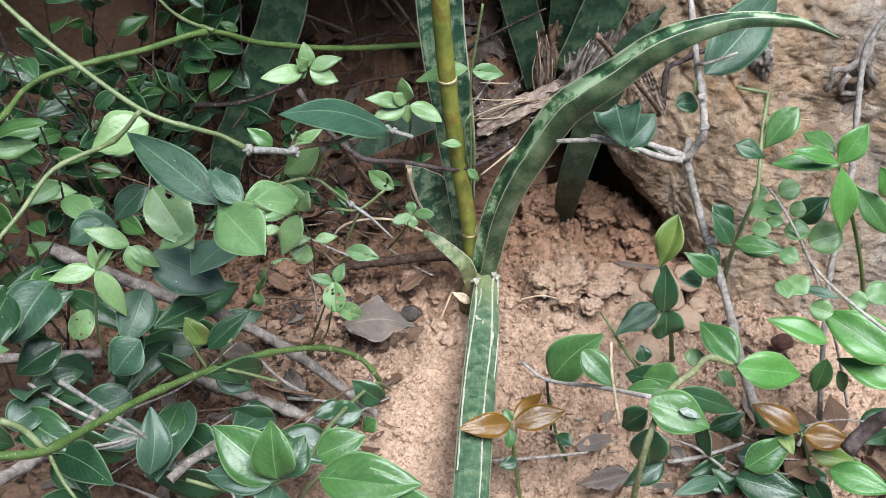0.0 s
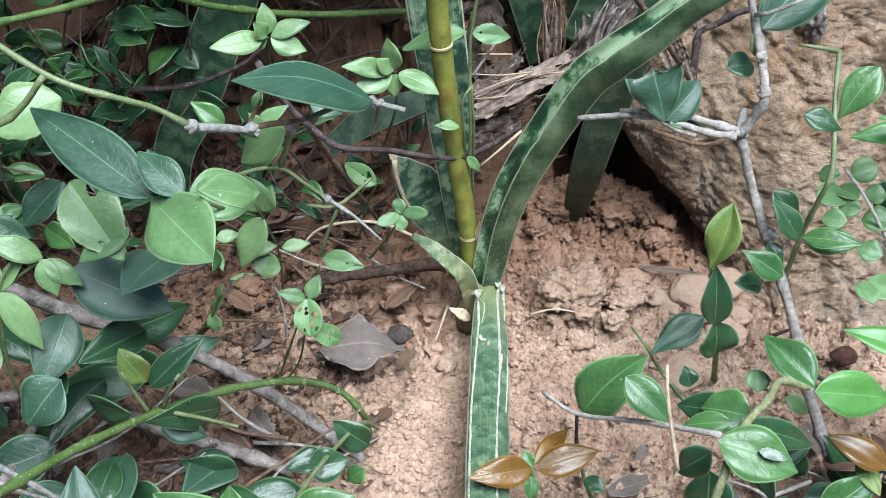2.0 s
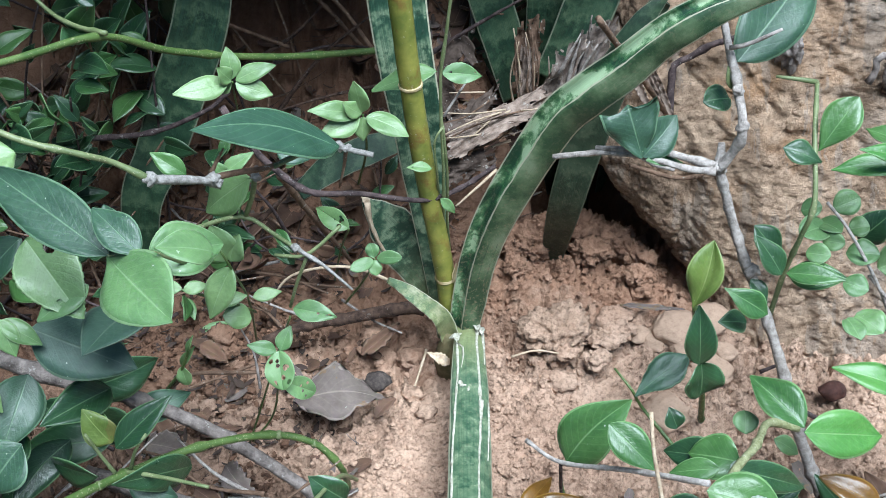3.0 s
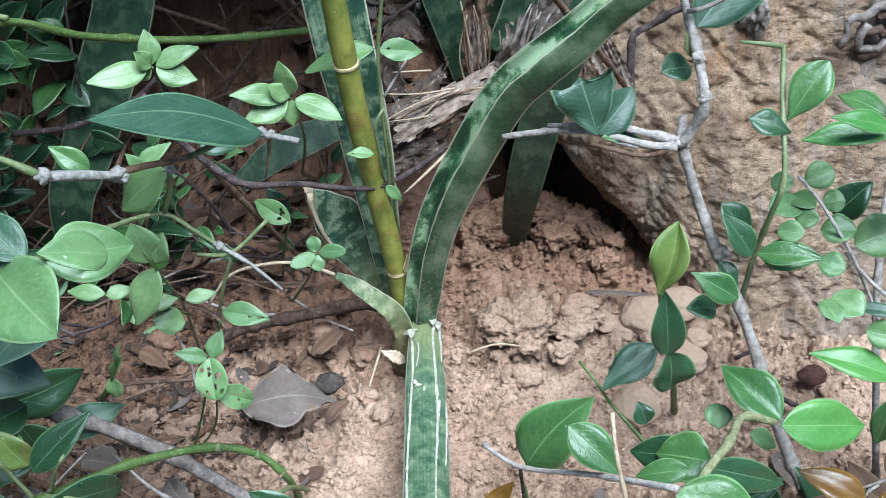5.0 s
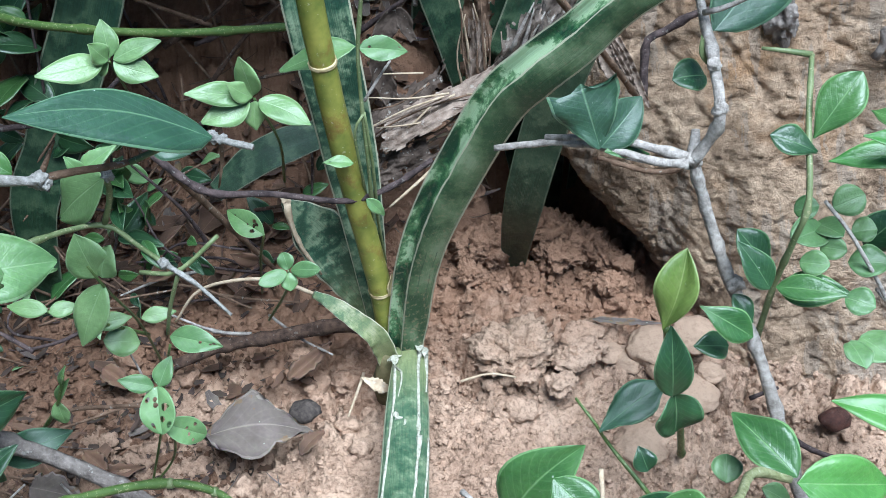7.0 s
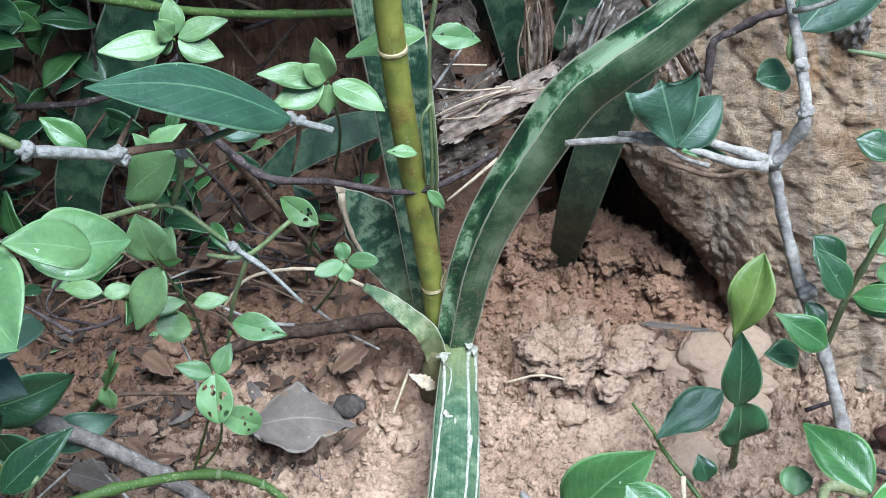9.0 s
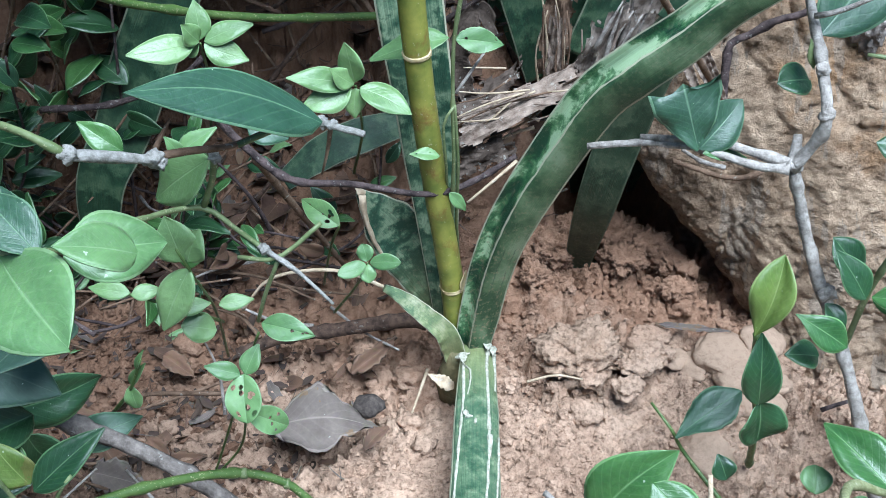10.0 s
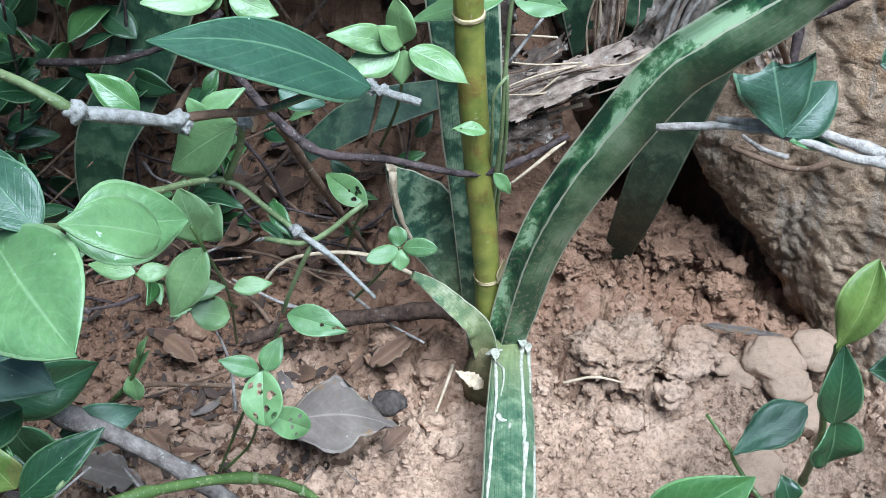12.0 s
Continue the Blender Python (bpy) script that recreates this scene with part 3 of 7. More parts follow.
def soil_relief(x, y):
    q = V((x, y, 0))
    r = 0.008 * noise.noise(q * 15) + 0.0042 * noise.noise(q * 36 + V((5, 3, 1)))
    calm = smooth(0.12, 0.03, math.hypot((x + 0.03) * 0.9, y + 0.13)) * 0.75
    rough = (0.45 + 0.9 * smooth(-0.2, 0.25, noise.noise(q * 10 + V((9, 2, 4))))) * (1 - calm)
    c, h, m = cracks(q, 34, 0.9)
    r += rough * (0.0050 * (h - 0.5) - 0.0034 * c)
    c, h, m = cracks(q + V((3, 1, 0)), 85, 0.9)
    r += rough * (0.0052 * (h - 0.5) - 0.0034 * c + 0.0027 * (0.4 - m))
    c, h, m = cracks(q + V((1, 7, 0)), 190, 0.7)
    r += (0.25 + rough) * (0.0027 * (h - 0.5) - 0.0019 * c)
    r += 0.0014 * noise.noise(q * 240) + 0.0012 * noise.noise(q * 560 + V((2, 8, 1)))
    return r


def axis(lo, hi, fine, far):
    """Positions: fine steps from lo to hi, then ever longer ones out to far."""
    inner = list(np.arange(lo, hi, fine))
    step, x, right = fine, hi, []
    while x < far:
        right.append(x)
        step *= 1.35
        x += step
    step, x, left = fine, lo - fine, []
    while x > -far:
        left.append(x)
        step *= 1.35
        x -= step
    return left[::-1] + inner + right


xs, ys = axis(-0.28, 0.34, 0.0016, 60.0), axis(-0.21, 0.16, 0.0016, 60.0)
verts = [(x, y, ground_height(x, y) + (soil_relief(x, y) if abs(x) < 1.5 and abs(y) < 1.5 else 0)) for y in ys for x in xs]
nx = len(xs)
faces = [(j * nx + i, j * nx + i + 1, (j + 1) * nx + i + 1, (j + 1) * nx + i) for j in range(len(ys) - 1) for i in range(nx - 1)]
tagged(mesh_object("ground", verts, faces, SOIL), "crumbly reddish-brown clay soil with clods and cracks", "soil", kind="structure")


# ---------- earth bank ----------
def bank_edge(z):
    """Where the bank's rounded left flank lies: it leans out over the hollow, then draws back."""
    return 0.159 - 0.72 * min(max(z, -0.09), 0.07) + 0.3 * max(0.0, z - 0.07)


def bank_front(x, z):
    y = 0.027 - 0.75 * (min(max(x, 0.17), 0.215) - 0.188) - 0.3 * min(max(x - 0.215, 0.0), 0.3)
    return y + 0.42 * z + 1.1 * max(0.0, z - 0.2)


def bank_relief(q):
    """Flutes, upright splits and crumbling earth."""
    worn = smooth(-0.25, 0.3, noise.noise(q * 13 + V((4, 1, 7))))
    k = 0.009 * noise.noise(q * 9) + 0.004 * noise.noise(V((q.x * 48 + q.z * 14, 2.0, q.z * 9)))
    for size, deep, turn in ((24, 0.0034, 0.3), (46, 0.0024, -0.25), (80, 0.0018, 0.1)):
        n = noise.noise(V((q.x * size + q.z * size * turn, size, q.z * size * 0.32))) + 0.35 * noise.noise(q * size * 2.3)
        k -= deep * max(0.0, 1 - abs(n) * 7) * (1.15 - 0.6 * worn)
    crumbs = noise.turbulence(q * 62, 5, True, noise_basis="PERLIN_ORIGINAL", amplitude_scale=0.62, frequency_scale=2.1)
    k += 0.0018 * (0.7 - crumbs) * (0.3 + 0.8 * worn)
    return k + 0.0024 * noise.fractal(V((q.x * 80, q.y * 60, q.z * 62)), 0.45, 2.1, 5) * (0.5 + 0.6 * worn)


def bank_point(a, b):
    """a: along the face, from far behind its left side (-1) round to its right end (1); b: height 0..1."""
    z = -0.09 + 0.36 * b + 0.3 * max(0.0, b - 0.8)
    edge = bank_edge(z)
    if a < 0:
        turn, x, y = 1.0, edge - 0.16 * a, bank_front(edge, z) + 0.04 - a * 0.45
    else:
        x = edge + 1.6 * a ** 2.1
        turn = 1 - min((x - edge) / 0.05, 1.0)
        y = bank_front(x, z) + 0.04 * (1 - math.sqrt(max(0.0, 1 - turn * turn)))
    k = bank_relief(V((x, y, z)))
    return V((x - k * turn, y - k * (1 - 0.7 * turn), z))


na, nb = 520, 340
al = [-1 + 0.6 * i / 40 for i in range(40)] + [-0.4 + 0.4 * i / 60 for i in range(60)] + [(i / (na - 101)) for i in range(na - 100)]
verts = [bank_point(a, j / (nb - 1)) for j in range(nb) for a in al]
faces = [(j * na + i, j * na + i + 1, (j + 1) * na + i + 1, (j + 1) * na + i) for j in range(nb - 1) for i in range(na - 1)]
tagged(mesh_object("earth_bank", verts, faces, BANK), "eroded orange-brown earth bank with grey weathered wood", "bank", kind="structure")

wr = random.Random(61)
for k, (a, lean, r0) in enumerate(((0.345, -0.01, 0.015), (0.40, 0.02, 0.016), (0.45, -0.03, 0.014))):
    pts = [bank_point(a + lean * s + wr.uniform(-0.004, 0.004), 0.50 + 0.42 * s) + V((0, 0.45 * r0, 0)) for s in (0.0, 0.2, 0.4, 0.6, 0.8, 1.0)]
    tagged(tube("root", pts, r0 * 0.35, r0, WOOD, sides=14, rough=0.2), "weathered grey root running down the earth bank", "root", "roots on the bank")
eye = V((0.2935, bank_front(0.2935, 0.151) - 0.004, 0.151))
gnarl = thing("wood_knot", "dark gnarled curled knot in the weathered wood", "knot", at=eye)
for k, rad in enumerate((0.005, 0.0095, 0.014, 0.0185)):
    ring = [eye + V((math.cos(w * 0.5 + k * 2.1) * rad * wr.uniform(0.75, 1.4), -0.001 * (3 - k) + wr.uniform(-0.002, 0.002), math.sin(w * 0.5 + k * 2.1) * rad * wr.uniform(0.7, 1.2))) for w in range(8)]
    tube("curl", ring, 0.0032, 0.0022, (ROOTBARK, BRANCH, ROOTBARK, BRANCH)[k], gnarl, sides=8, rough=0.2)

# ---------- snake plant ----------
plant = thing("snake_plant", "mottled green snake plant with a flower stalk, rooted in bare soil", "plant", at=(0, 0, -0.02))
STALK_LINE = [(0.001, 0.005, -0.014), (-0.003, 0.005, 0.045), (-0.013, 0.004, 0.118), (-0.022, 0.001, 0.196), (-0.030, -0.002, 0.30), (-0.040, -0.006, 0.46)]
stalk = tube("flower_stalk", STALK_LINE, 0.0066, 0.0060, STALK, plant, "smooth yellow-green flower stalk", sides=16, rough=0.015)
for z in (0.046, 0.197, 0.36):
    tube("sheath_ring", [on_line(STALK_LINE, z - 0.0010), on_line(STALK_LINE, z), on_line(STALK_LINE, z + 0.0010)], 0.0068, 0.0070, STALK_RING, stalk, "dry cream sheath ring", sides=16)
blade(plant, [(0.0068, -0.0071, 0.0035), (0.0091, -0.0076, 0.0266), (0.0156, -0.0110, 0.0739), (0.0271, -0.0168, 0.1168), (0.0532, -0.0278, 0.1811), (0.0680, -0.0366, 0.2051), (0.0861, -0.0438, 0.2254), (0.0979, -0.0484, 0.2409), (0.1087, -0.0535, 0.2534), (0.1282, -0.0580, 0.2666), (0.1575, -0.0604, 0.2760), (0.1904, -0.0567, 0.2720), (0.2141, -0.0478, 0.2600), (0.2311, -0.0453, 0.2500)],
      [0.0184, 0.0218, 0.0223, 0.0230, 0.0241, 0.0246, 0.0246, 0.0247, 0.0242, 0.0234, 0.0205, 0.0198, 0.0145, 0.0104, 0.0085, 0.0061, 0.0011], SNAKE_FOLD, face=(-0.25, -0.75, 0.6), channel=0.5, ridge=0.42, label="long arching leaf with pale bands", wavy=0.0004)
scarred = blade(plant, [(0.0122, -0.0021, 0.0060), (0.0062, -0.0391, 0.0100), (-0.0026, -0.1018, 0.0110), (-0.0131, -0.1721, 0.0200), (-0.0214, -0.2325, 0.0260), (-0.0291, -0.2827, 0.0260), (-0.0362, -0.3224, 0.0150)],
      [0.0190, 0.0240, 0.0258, 0.0258, 0.025, 0.024, 0.022], SNAKE_SCAR, face=(0.05, -0.5, 0.85), channel=-0.25, label="flat leaf bent down over the soil, scarred", wavy=0.0006)
scar_skin = mat("dry whitish scar", bark_build((0.30, 0.29, 0.21), (0.66, 0.64, 0.53), 420, 0.0), 0.75, 0.25)
top_verts = [v.co.copy() for v in scarred.data.vertices][:len(scarred.data.vertices) // 2]


def scar(points, r0, r1, label="dry whitish scar on the leaf", seed=0):
    """A raised dry scar that follows the upper face of the bent leaf."""
    line = []
    for p in spline([V((x, y, 0.0)) for x, y in points], 3 * len(points))[0]:
        near = sorted(((q.x - p.x) ** 2 + (q.y - p.y) ** 2 + 1e-8, q.z) for q in top_verts)[:4]
        total = sum(1 / d for d, z in near)
        line.append((p.x, p.y, sum(z / d for d, z in near) / total))
    tube("scar", line, r0, r1, scar_skin, scarred, label, sides=6, rough=0.45, seed=seed)


scar([(0.0163, -0.0068), (0.0129, -0.0256), (0.0104, -0.0508), (0.0085, -0.0679), (0.0063, -0.0842), (0.0030, -0.1029), (-0.0001, -0.1191), (-0.0065, -0.1600), (-0.0135, -0.2150), (-0.0200, -0.2600)], 0.0009, 0.0007)
scar([(0.0096, -0.0585), (0.0085, -0.0650), (0.0084, -0.0690)], 0.0007, 0.0016, "thick flake of dry skin on the leaf")
scar([(0.0080, -0.0730), (0.0074, -0.0800), (0.0063, -0.0870)], 0.0016, 0.0007, "thick flake of dry skin on the leaf", 3)
scar([(0.0195, -0.0080), (0.0187, -0.0160), (0.0172, -0.0300), (0.0158, -0.0400)], 0.0014, 0.0005)
scar([(0.0163, -0.0075), (0.0140, -0.0170), (0.0135, -0.0240)], 0.0016, 0.0007, "thick flake of dry skin on the leaf", 5)
scar([(0.0132, -0.0720), (0.0113, -0.0847), (0.0088, -0.1004), (0.0050, -0.1196)], 0.0006, 0.0006)
scar([(0.0007, -0.0195), (-0.0018, -0.0424), (-0.0063, -0.0663), (-0.0112, -0.0920), (-0.0158, -0.1174), (-0.0235, -0.1700), (-0.0290, -0.2100)], 0.0009, 0.0007, "pale dry rim of the leaf")
scar([(0.0013, -0.0216), (0.0036, -0.0247), (0.0030, -0.0339), (0.0000, -0.0453)], 0.0006, 0.0005)
scar([(-0.0030, -0.0570), (-0.0020, -0.0605), (0.0010, -0.0610)], 0.0018, 0.0006, "thick flake of dry skin on the leaf", 7)
scar([(0.0020, -0.0630), (0.0012, -0.0660)], 0.0009, 0.0005)
for k, (at, tip, w) in enumerate((((0.0155, -0.0040, 0.0090), (0.0150, -0.0140, 0.0125), 0.0050), ((0.0185, -0.0060, 0.0080), (0.0178, -0.0160, 0.0105), 0.0042), ((0.0010, -0.0120, 0.0100), (0.0004, -0.0215, 0.0115), 0.0045), ((-0.0030, -0.0125, 0.0070), (0.0050, -0.0140, 0.0118), 0.0030))):
    leaf(plant, at, tip, w, scar_skin, "lance", face=(0.1, -0.4, 0.9), fold=0.3, arch=0.15, torn=0.08, seed=k, label="torn dry skin at the foot of the leaves")
blade(plant, [(-0.003, 0.016, -0.02), (-0.0093, 0.0300, 0.0780), (-0.0149, 0.0360, 0.1416), (-0.0211, 0.0420, 0.1915), (-0.0244, 0.0500, 0.2311), (-0.0268, 0.0600, 0.3122)],
      [0.009, 0.019, 0.029, 0.033, 0.035, 0.03], SNAKE, face=(-0.1, -0.9, 0.3), channel=0.2, label="tall upright dark green leaf")
blade(plant, [(-0.0033, 0.0262, 0.0040), (-0.0106, 0.0309, 0.0220), (-0.0239, 0.0378, 0.0460), (-0.0380, 0.0391, 0.0700), (-0.0511, 0.0393, 0.0880)],
      [0.018, 0.029, 0.036, 0.030, 0.005], SNAKE, face=(-0.15, -0.75, 0.65), channel=0.2, label="short leaf with a dry whitish tip", wavy=0.001)
for z, side in ((0.046, 1),):
    foot = on_line(STALK_LINE, z) + V((side * 0.0045, -0.0055, 0))
    leaf(plant, foot, foot + V((side * 0.002, 0.001, 0.015)), 0.005, STALK_RING, "lance", face=(side * 0.5, -0.8, 0.2), fold=0.5, arch=-0.1, torn=0.03, label="dry papery bract on the stalk")
sheath = snake_mat("pale striped sheath", None, 0.0, 0.13, 0.2, 0.9, 0.8, ((0.045, 0.10, 0.045), (0.13, 0.185, 0.085), (0.24, 0.27, 0.14), (0.40, 0.40, 0.26)))
blade(plant, [(-0.0006, -0.0057, 0.0000), (-0.0069, -0.0060, 0.0200), (-0.0178, -0.0019, 0.0310), (-0.0303, 0.0042, 0.0400), (-0.0404, 0.0073, 0.0460)],
      [0.0130, 0.0132, 0.0112, 0.0095, 0.0040], sheath, face=(-0.3, -0.6, 0.7), channel=0.6, thick=0.0030, wavy=0.0006, label="pale green-striped sheath leaf with dry rims")
leaf(plant, (-0.0473, 0.0387, 0.0830), (-0.0526, 0.0376, 0.0920), 0.006, STRAW, "ovate", face=(0.25, -0.7, 0.65), torn=0.06, label="dry whitish leaf tip")
tube("dry_rim", [(-0.0492, 0.0334, 0.0900), (-0.0487, 0.0314, 0.0780), (-0.0438, 0.0292, 0.0600), (-0.0350, 0.0294, 0.0400)], 0.0019, 0.0006, STRAW, plant, "thin dry whitish leaf rim", rough=0.4)
tube("dry_strip", [(-0.0388, 0.0094, 0.0430), (-0.0585, 0.0107, 0.0550), (-0.0799, 0.0094, 0.0600), (-0.1034, 0.0144, 0.0500), (-0.1187, 0.0131, 0.0300)], 0.0012, 0.0008, STRAW, plant, "dry cream leaf strip")
crown = mat("pale crown", bark_build((0.09, 0.085, 0.038), (0.22, 0.18, 0.09), 110, 0.0), 0.7, 0.25)
tube("crown", [(-0.0000, 0.0027, -0.0360), (-0.0025, -0.0029, -0.0160), (-0.0012, -0.0050, -0.0040), (0.0008, -0.0044, 0.0050)], 0.0120, 0.0062, crown, plant, "pale brownish crown at the soil", sides=16)

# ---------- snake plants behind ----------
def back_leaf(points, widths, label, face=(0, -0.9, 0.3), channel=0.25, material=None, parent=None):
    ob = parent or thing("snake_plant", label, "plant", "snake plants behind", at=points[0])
    blade(ob, points, widths, material or SNAKE_SHADE, face=face, channel=channel, name="leaf")


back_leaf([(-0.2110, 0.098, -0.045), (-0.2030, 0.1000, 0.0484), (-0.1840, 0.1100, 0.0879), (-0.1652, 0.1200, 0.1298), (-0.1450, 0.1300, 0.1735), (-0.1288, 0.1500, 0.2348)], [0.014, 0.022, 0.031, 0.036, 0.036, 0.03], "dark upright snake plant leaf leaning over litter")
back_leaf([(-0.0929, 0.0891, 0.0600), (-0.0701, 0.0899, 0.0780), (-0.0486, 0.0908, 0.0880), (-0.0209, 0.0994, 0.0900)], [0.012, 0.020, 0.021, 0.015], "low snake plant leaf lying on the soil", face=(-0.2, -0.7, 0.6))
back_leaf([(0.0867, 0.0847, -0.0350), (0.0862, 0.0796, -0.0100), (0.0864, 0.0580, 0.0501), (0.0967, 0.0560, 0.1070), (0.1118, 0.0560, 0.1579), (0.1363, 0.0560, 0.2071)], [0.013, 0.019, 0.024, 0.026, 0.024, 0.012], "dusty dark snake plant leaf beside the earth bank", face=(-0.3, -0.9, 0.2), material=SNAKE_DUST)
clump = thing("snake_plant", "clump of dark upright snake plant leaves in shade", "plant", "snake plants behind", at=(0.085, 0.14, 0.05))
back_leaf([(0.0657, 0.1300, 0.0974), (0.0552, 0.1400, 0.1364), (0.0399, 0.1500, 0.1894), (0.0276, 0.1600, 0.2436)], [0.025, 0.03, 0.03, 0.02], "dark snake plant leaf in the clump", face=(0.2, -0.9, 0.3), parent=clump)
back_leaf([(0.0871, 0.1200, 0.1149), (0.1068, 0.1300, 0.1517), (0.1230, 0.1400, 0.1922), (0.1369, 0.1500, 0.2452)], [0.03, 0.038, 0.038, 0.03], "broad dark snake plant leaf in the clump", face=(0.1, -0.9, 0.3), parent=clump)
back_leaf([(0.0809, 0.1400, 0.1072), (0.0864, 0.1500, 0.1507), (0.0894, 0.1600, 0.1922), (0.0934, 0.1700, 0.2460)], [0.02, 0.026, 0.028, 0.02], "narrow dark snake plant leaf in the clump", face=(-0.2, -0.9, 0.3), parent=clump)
back_leaf([(0.0457, 0.1600, 0.0772), (0.0497, 0.1700, 0.1230), (0.0576, 0.1800, 0.1820)], [0.03, 0.034, 0.03], "snake plant leaf darkened for shade at the back", face=(0.3, -0.9, 0.3), parent=clump)
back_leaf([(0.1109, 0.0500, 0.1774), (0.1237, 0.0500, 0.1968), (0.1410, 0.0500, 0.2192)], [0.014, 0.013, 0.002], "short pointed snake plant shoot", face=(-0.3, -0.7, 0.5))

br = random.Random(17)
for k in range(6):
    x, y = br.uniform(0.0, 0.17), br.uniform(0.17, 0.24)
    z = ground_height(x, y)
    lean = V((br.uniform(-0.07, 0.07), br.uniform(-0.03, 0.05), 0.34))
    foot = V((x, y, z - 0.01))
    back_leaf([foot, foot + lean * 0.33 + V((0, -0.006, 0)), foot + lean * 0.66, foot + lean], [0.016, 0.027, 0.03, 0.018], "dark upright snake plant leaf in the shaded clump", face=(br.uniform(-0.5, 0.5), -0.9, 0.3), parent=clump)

# ---------- grey shrub on the right ----------
shrub = thing("grey_twig_shrub", "grey woody shrub with sparse dark green leaves in soil", "shrub", at=(0.2075, -0.1485, -0.0300))
tube("branch", [(0.2102, -0.1485, -0.0350), (0.1884, -0.1336, 0.0200), (0.1676, -0.1109, 0.0850), (0.1505, -0.0822, 0.1300), (0.1352, -0.0724, 0.1760)], 0.0036, 0.0026, GREY, shrub, knots=0.018, rough=0.16)
tube("branch", [(0.1345, -0.0730, 0.1750), (0.1415, -0.0733, 0.1880), (0.1428, -0.0751, 0.2040), (0.1424, -0.0571, 0.2220), (0.1397, -0.0462, 0.2360), (0.1402, -0.0084, 0.2600), (0.1309, -0.0015, 0.2900)], 0.0027, 0.0017, GREY, shrub, knots=0.018, rough=0.16)
tube("branch", [(0.1355, -0.0694, 0.1760), (0.1367, -0.0678, 0.1830), (0.1372, -0.0655, 0.1880)], 0.003, 0.0018, GREY, shrub)
tube("branch", [(0.1356, -0.0728, 0.1770), (0.1214, -0.0622, 0.1770), (0.1029, -0.0535, 0.1780), (0.0760, -0.0391, 0.1720)], 0.0025, 0.0014, GREY, shrub, knots=0.018, rough=0.16)
tube("branch", [(0.1331, -0.0741, 0.1760), (0.1213, -0.0685, 0.1740), (0.1088, -0.0632, 0.1760), (0.0860, -0.0446, 0.1720), (0.0531, -0.0344, 0.1650)], 0.002, 0.0016, GREY, shrub, knots=0.018, rough=0.16)
tube("branch", [(0.1380, -0.0522, 0.2380), (0.1461, -0.0574, 0.2430), (0.1597, -0.0623, 0.2530)], 0.0014, 0.0008, GREY, shrub)
for at, s in (((0.1352, -0.0704, 0.1760), 0.0042), ((0.1387, -0.0690, 0.1800), 0.0030), ((0.1428, -0.0751, 0.2040), 0.0032), ((0.1418, -0.0632, 0.2190), 0.0028), ((0.1568, -0.0922, 0.1170), 0.0040)):
    lump("knot", at, (s, s, s), GREY, shrub, seed=int(s * 1e4), rough=0.5)
leaf(shrub, (0.0970, -0.0575, 0.1765), (0.0890, -0.0471, 0.2040), 0.0340, LEAF_BLUE, "cut", fold=0.05, arch=0.03, face=(-0.1, -0.7, 0.7), torn=0.01, label="bitten-off dark green leaf")
leaf(shrub, (0.0975, -0.0570, 0.1765), (0.1180, -0.0440, 0.1930), 0.0250, LEAF_BLUE, "ovate", face=(0.2, -0.65, 0.7), lop=(1.0, 0.8))
leaf(shrub, (0.0986, -0.0598, 0.1760), (0.1204, -0.0569, 0.1700), 0.0082, LEAF_MID, "ovate")
leaf(shrub, (0.1439, -0.0498, 0.2050), (0.1274, -0.0549, 0.2080), 0.0159, LEAF_DARK, "round", label="small round leaf with a white scar")
leaf(shrub, (0.1510, -0.0348, 0.2180), (0.2114, 0.0231, 0.2460), 0.0394, LEAF_BLUE, "ovate", fold=0.12, face=(0.1, -0.75, 0.7))
leaf(shrub, (0.1413, -0.0558, 0.2150), (0.1381, -0.0538, 0.2280), 0.0048, OLIVE, "lance")

# ---------- upright sprig on the right ----------
sprig = thing("leafy_sprig", "upright green sprig with paired oval leaves, broken tip", "shrub", at=(0.2075, -0.1485, -0.0300))
tube("stem", [(0.1707, -0.0973, 0.0850), (0.1733, -0.0976, 0.1200), (0.1739, -0.1041, 0.1500), (0.1774, -0.1030, 0.1720), (0.1817, -0.0797, 0.1950), (0.1921, -0.0485, 0.2100)], 0.0016, 0.0013, OLIVE, sprig, knots=0.03)
tube("stem", [(0.1921, -0.0485, 0.2100), (0.1815, -0.0470, 0.2120), (0.1702, -0.0444, 0.2130)], 0.0016, 0.0008, OLIVE, sprig)
leaf(sprig, (0.1837, -0.0827, 0.1900), (0.2044, -0.0725, 0.2150), 0.0200, LEAF_MID, "obovate")
leaf(sprig, (0.1829, -0.0901, 0.1880), (0.1631, -0.0838, 0.1950), 0.0143, LEAF_DARK, "obovate")
leaf(sprig, (0.1709, -0.0956, 0.1250), (0.1557, -0.0857, 0.1450), 0.0168, LEAF_DARK, "obovate")
leaf(sprig, (0.1742, -0.1015, 0.1200), (0.2017, -0.1136, 0.1250), 0.0178, LEAF_MID, "ovate")
leaf(sprig, (0.1648, -0.1105, 0.1300), (0.1507, -0.0995, 0.1500), 0.0152, LEAF_DARK, "ovate")
leaf(sprig, (0.1679, -0.1097, 0.1300), (0.1939, -0.1249, 0.1350), 0.0134, LEAF_MID, "ovate")
leaf(sprig, (0.1601, -0.1112, 0.1100), (0.1523, -0.1016, 0.1200), 0.0101, LEAF_DARK, "obovate")

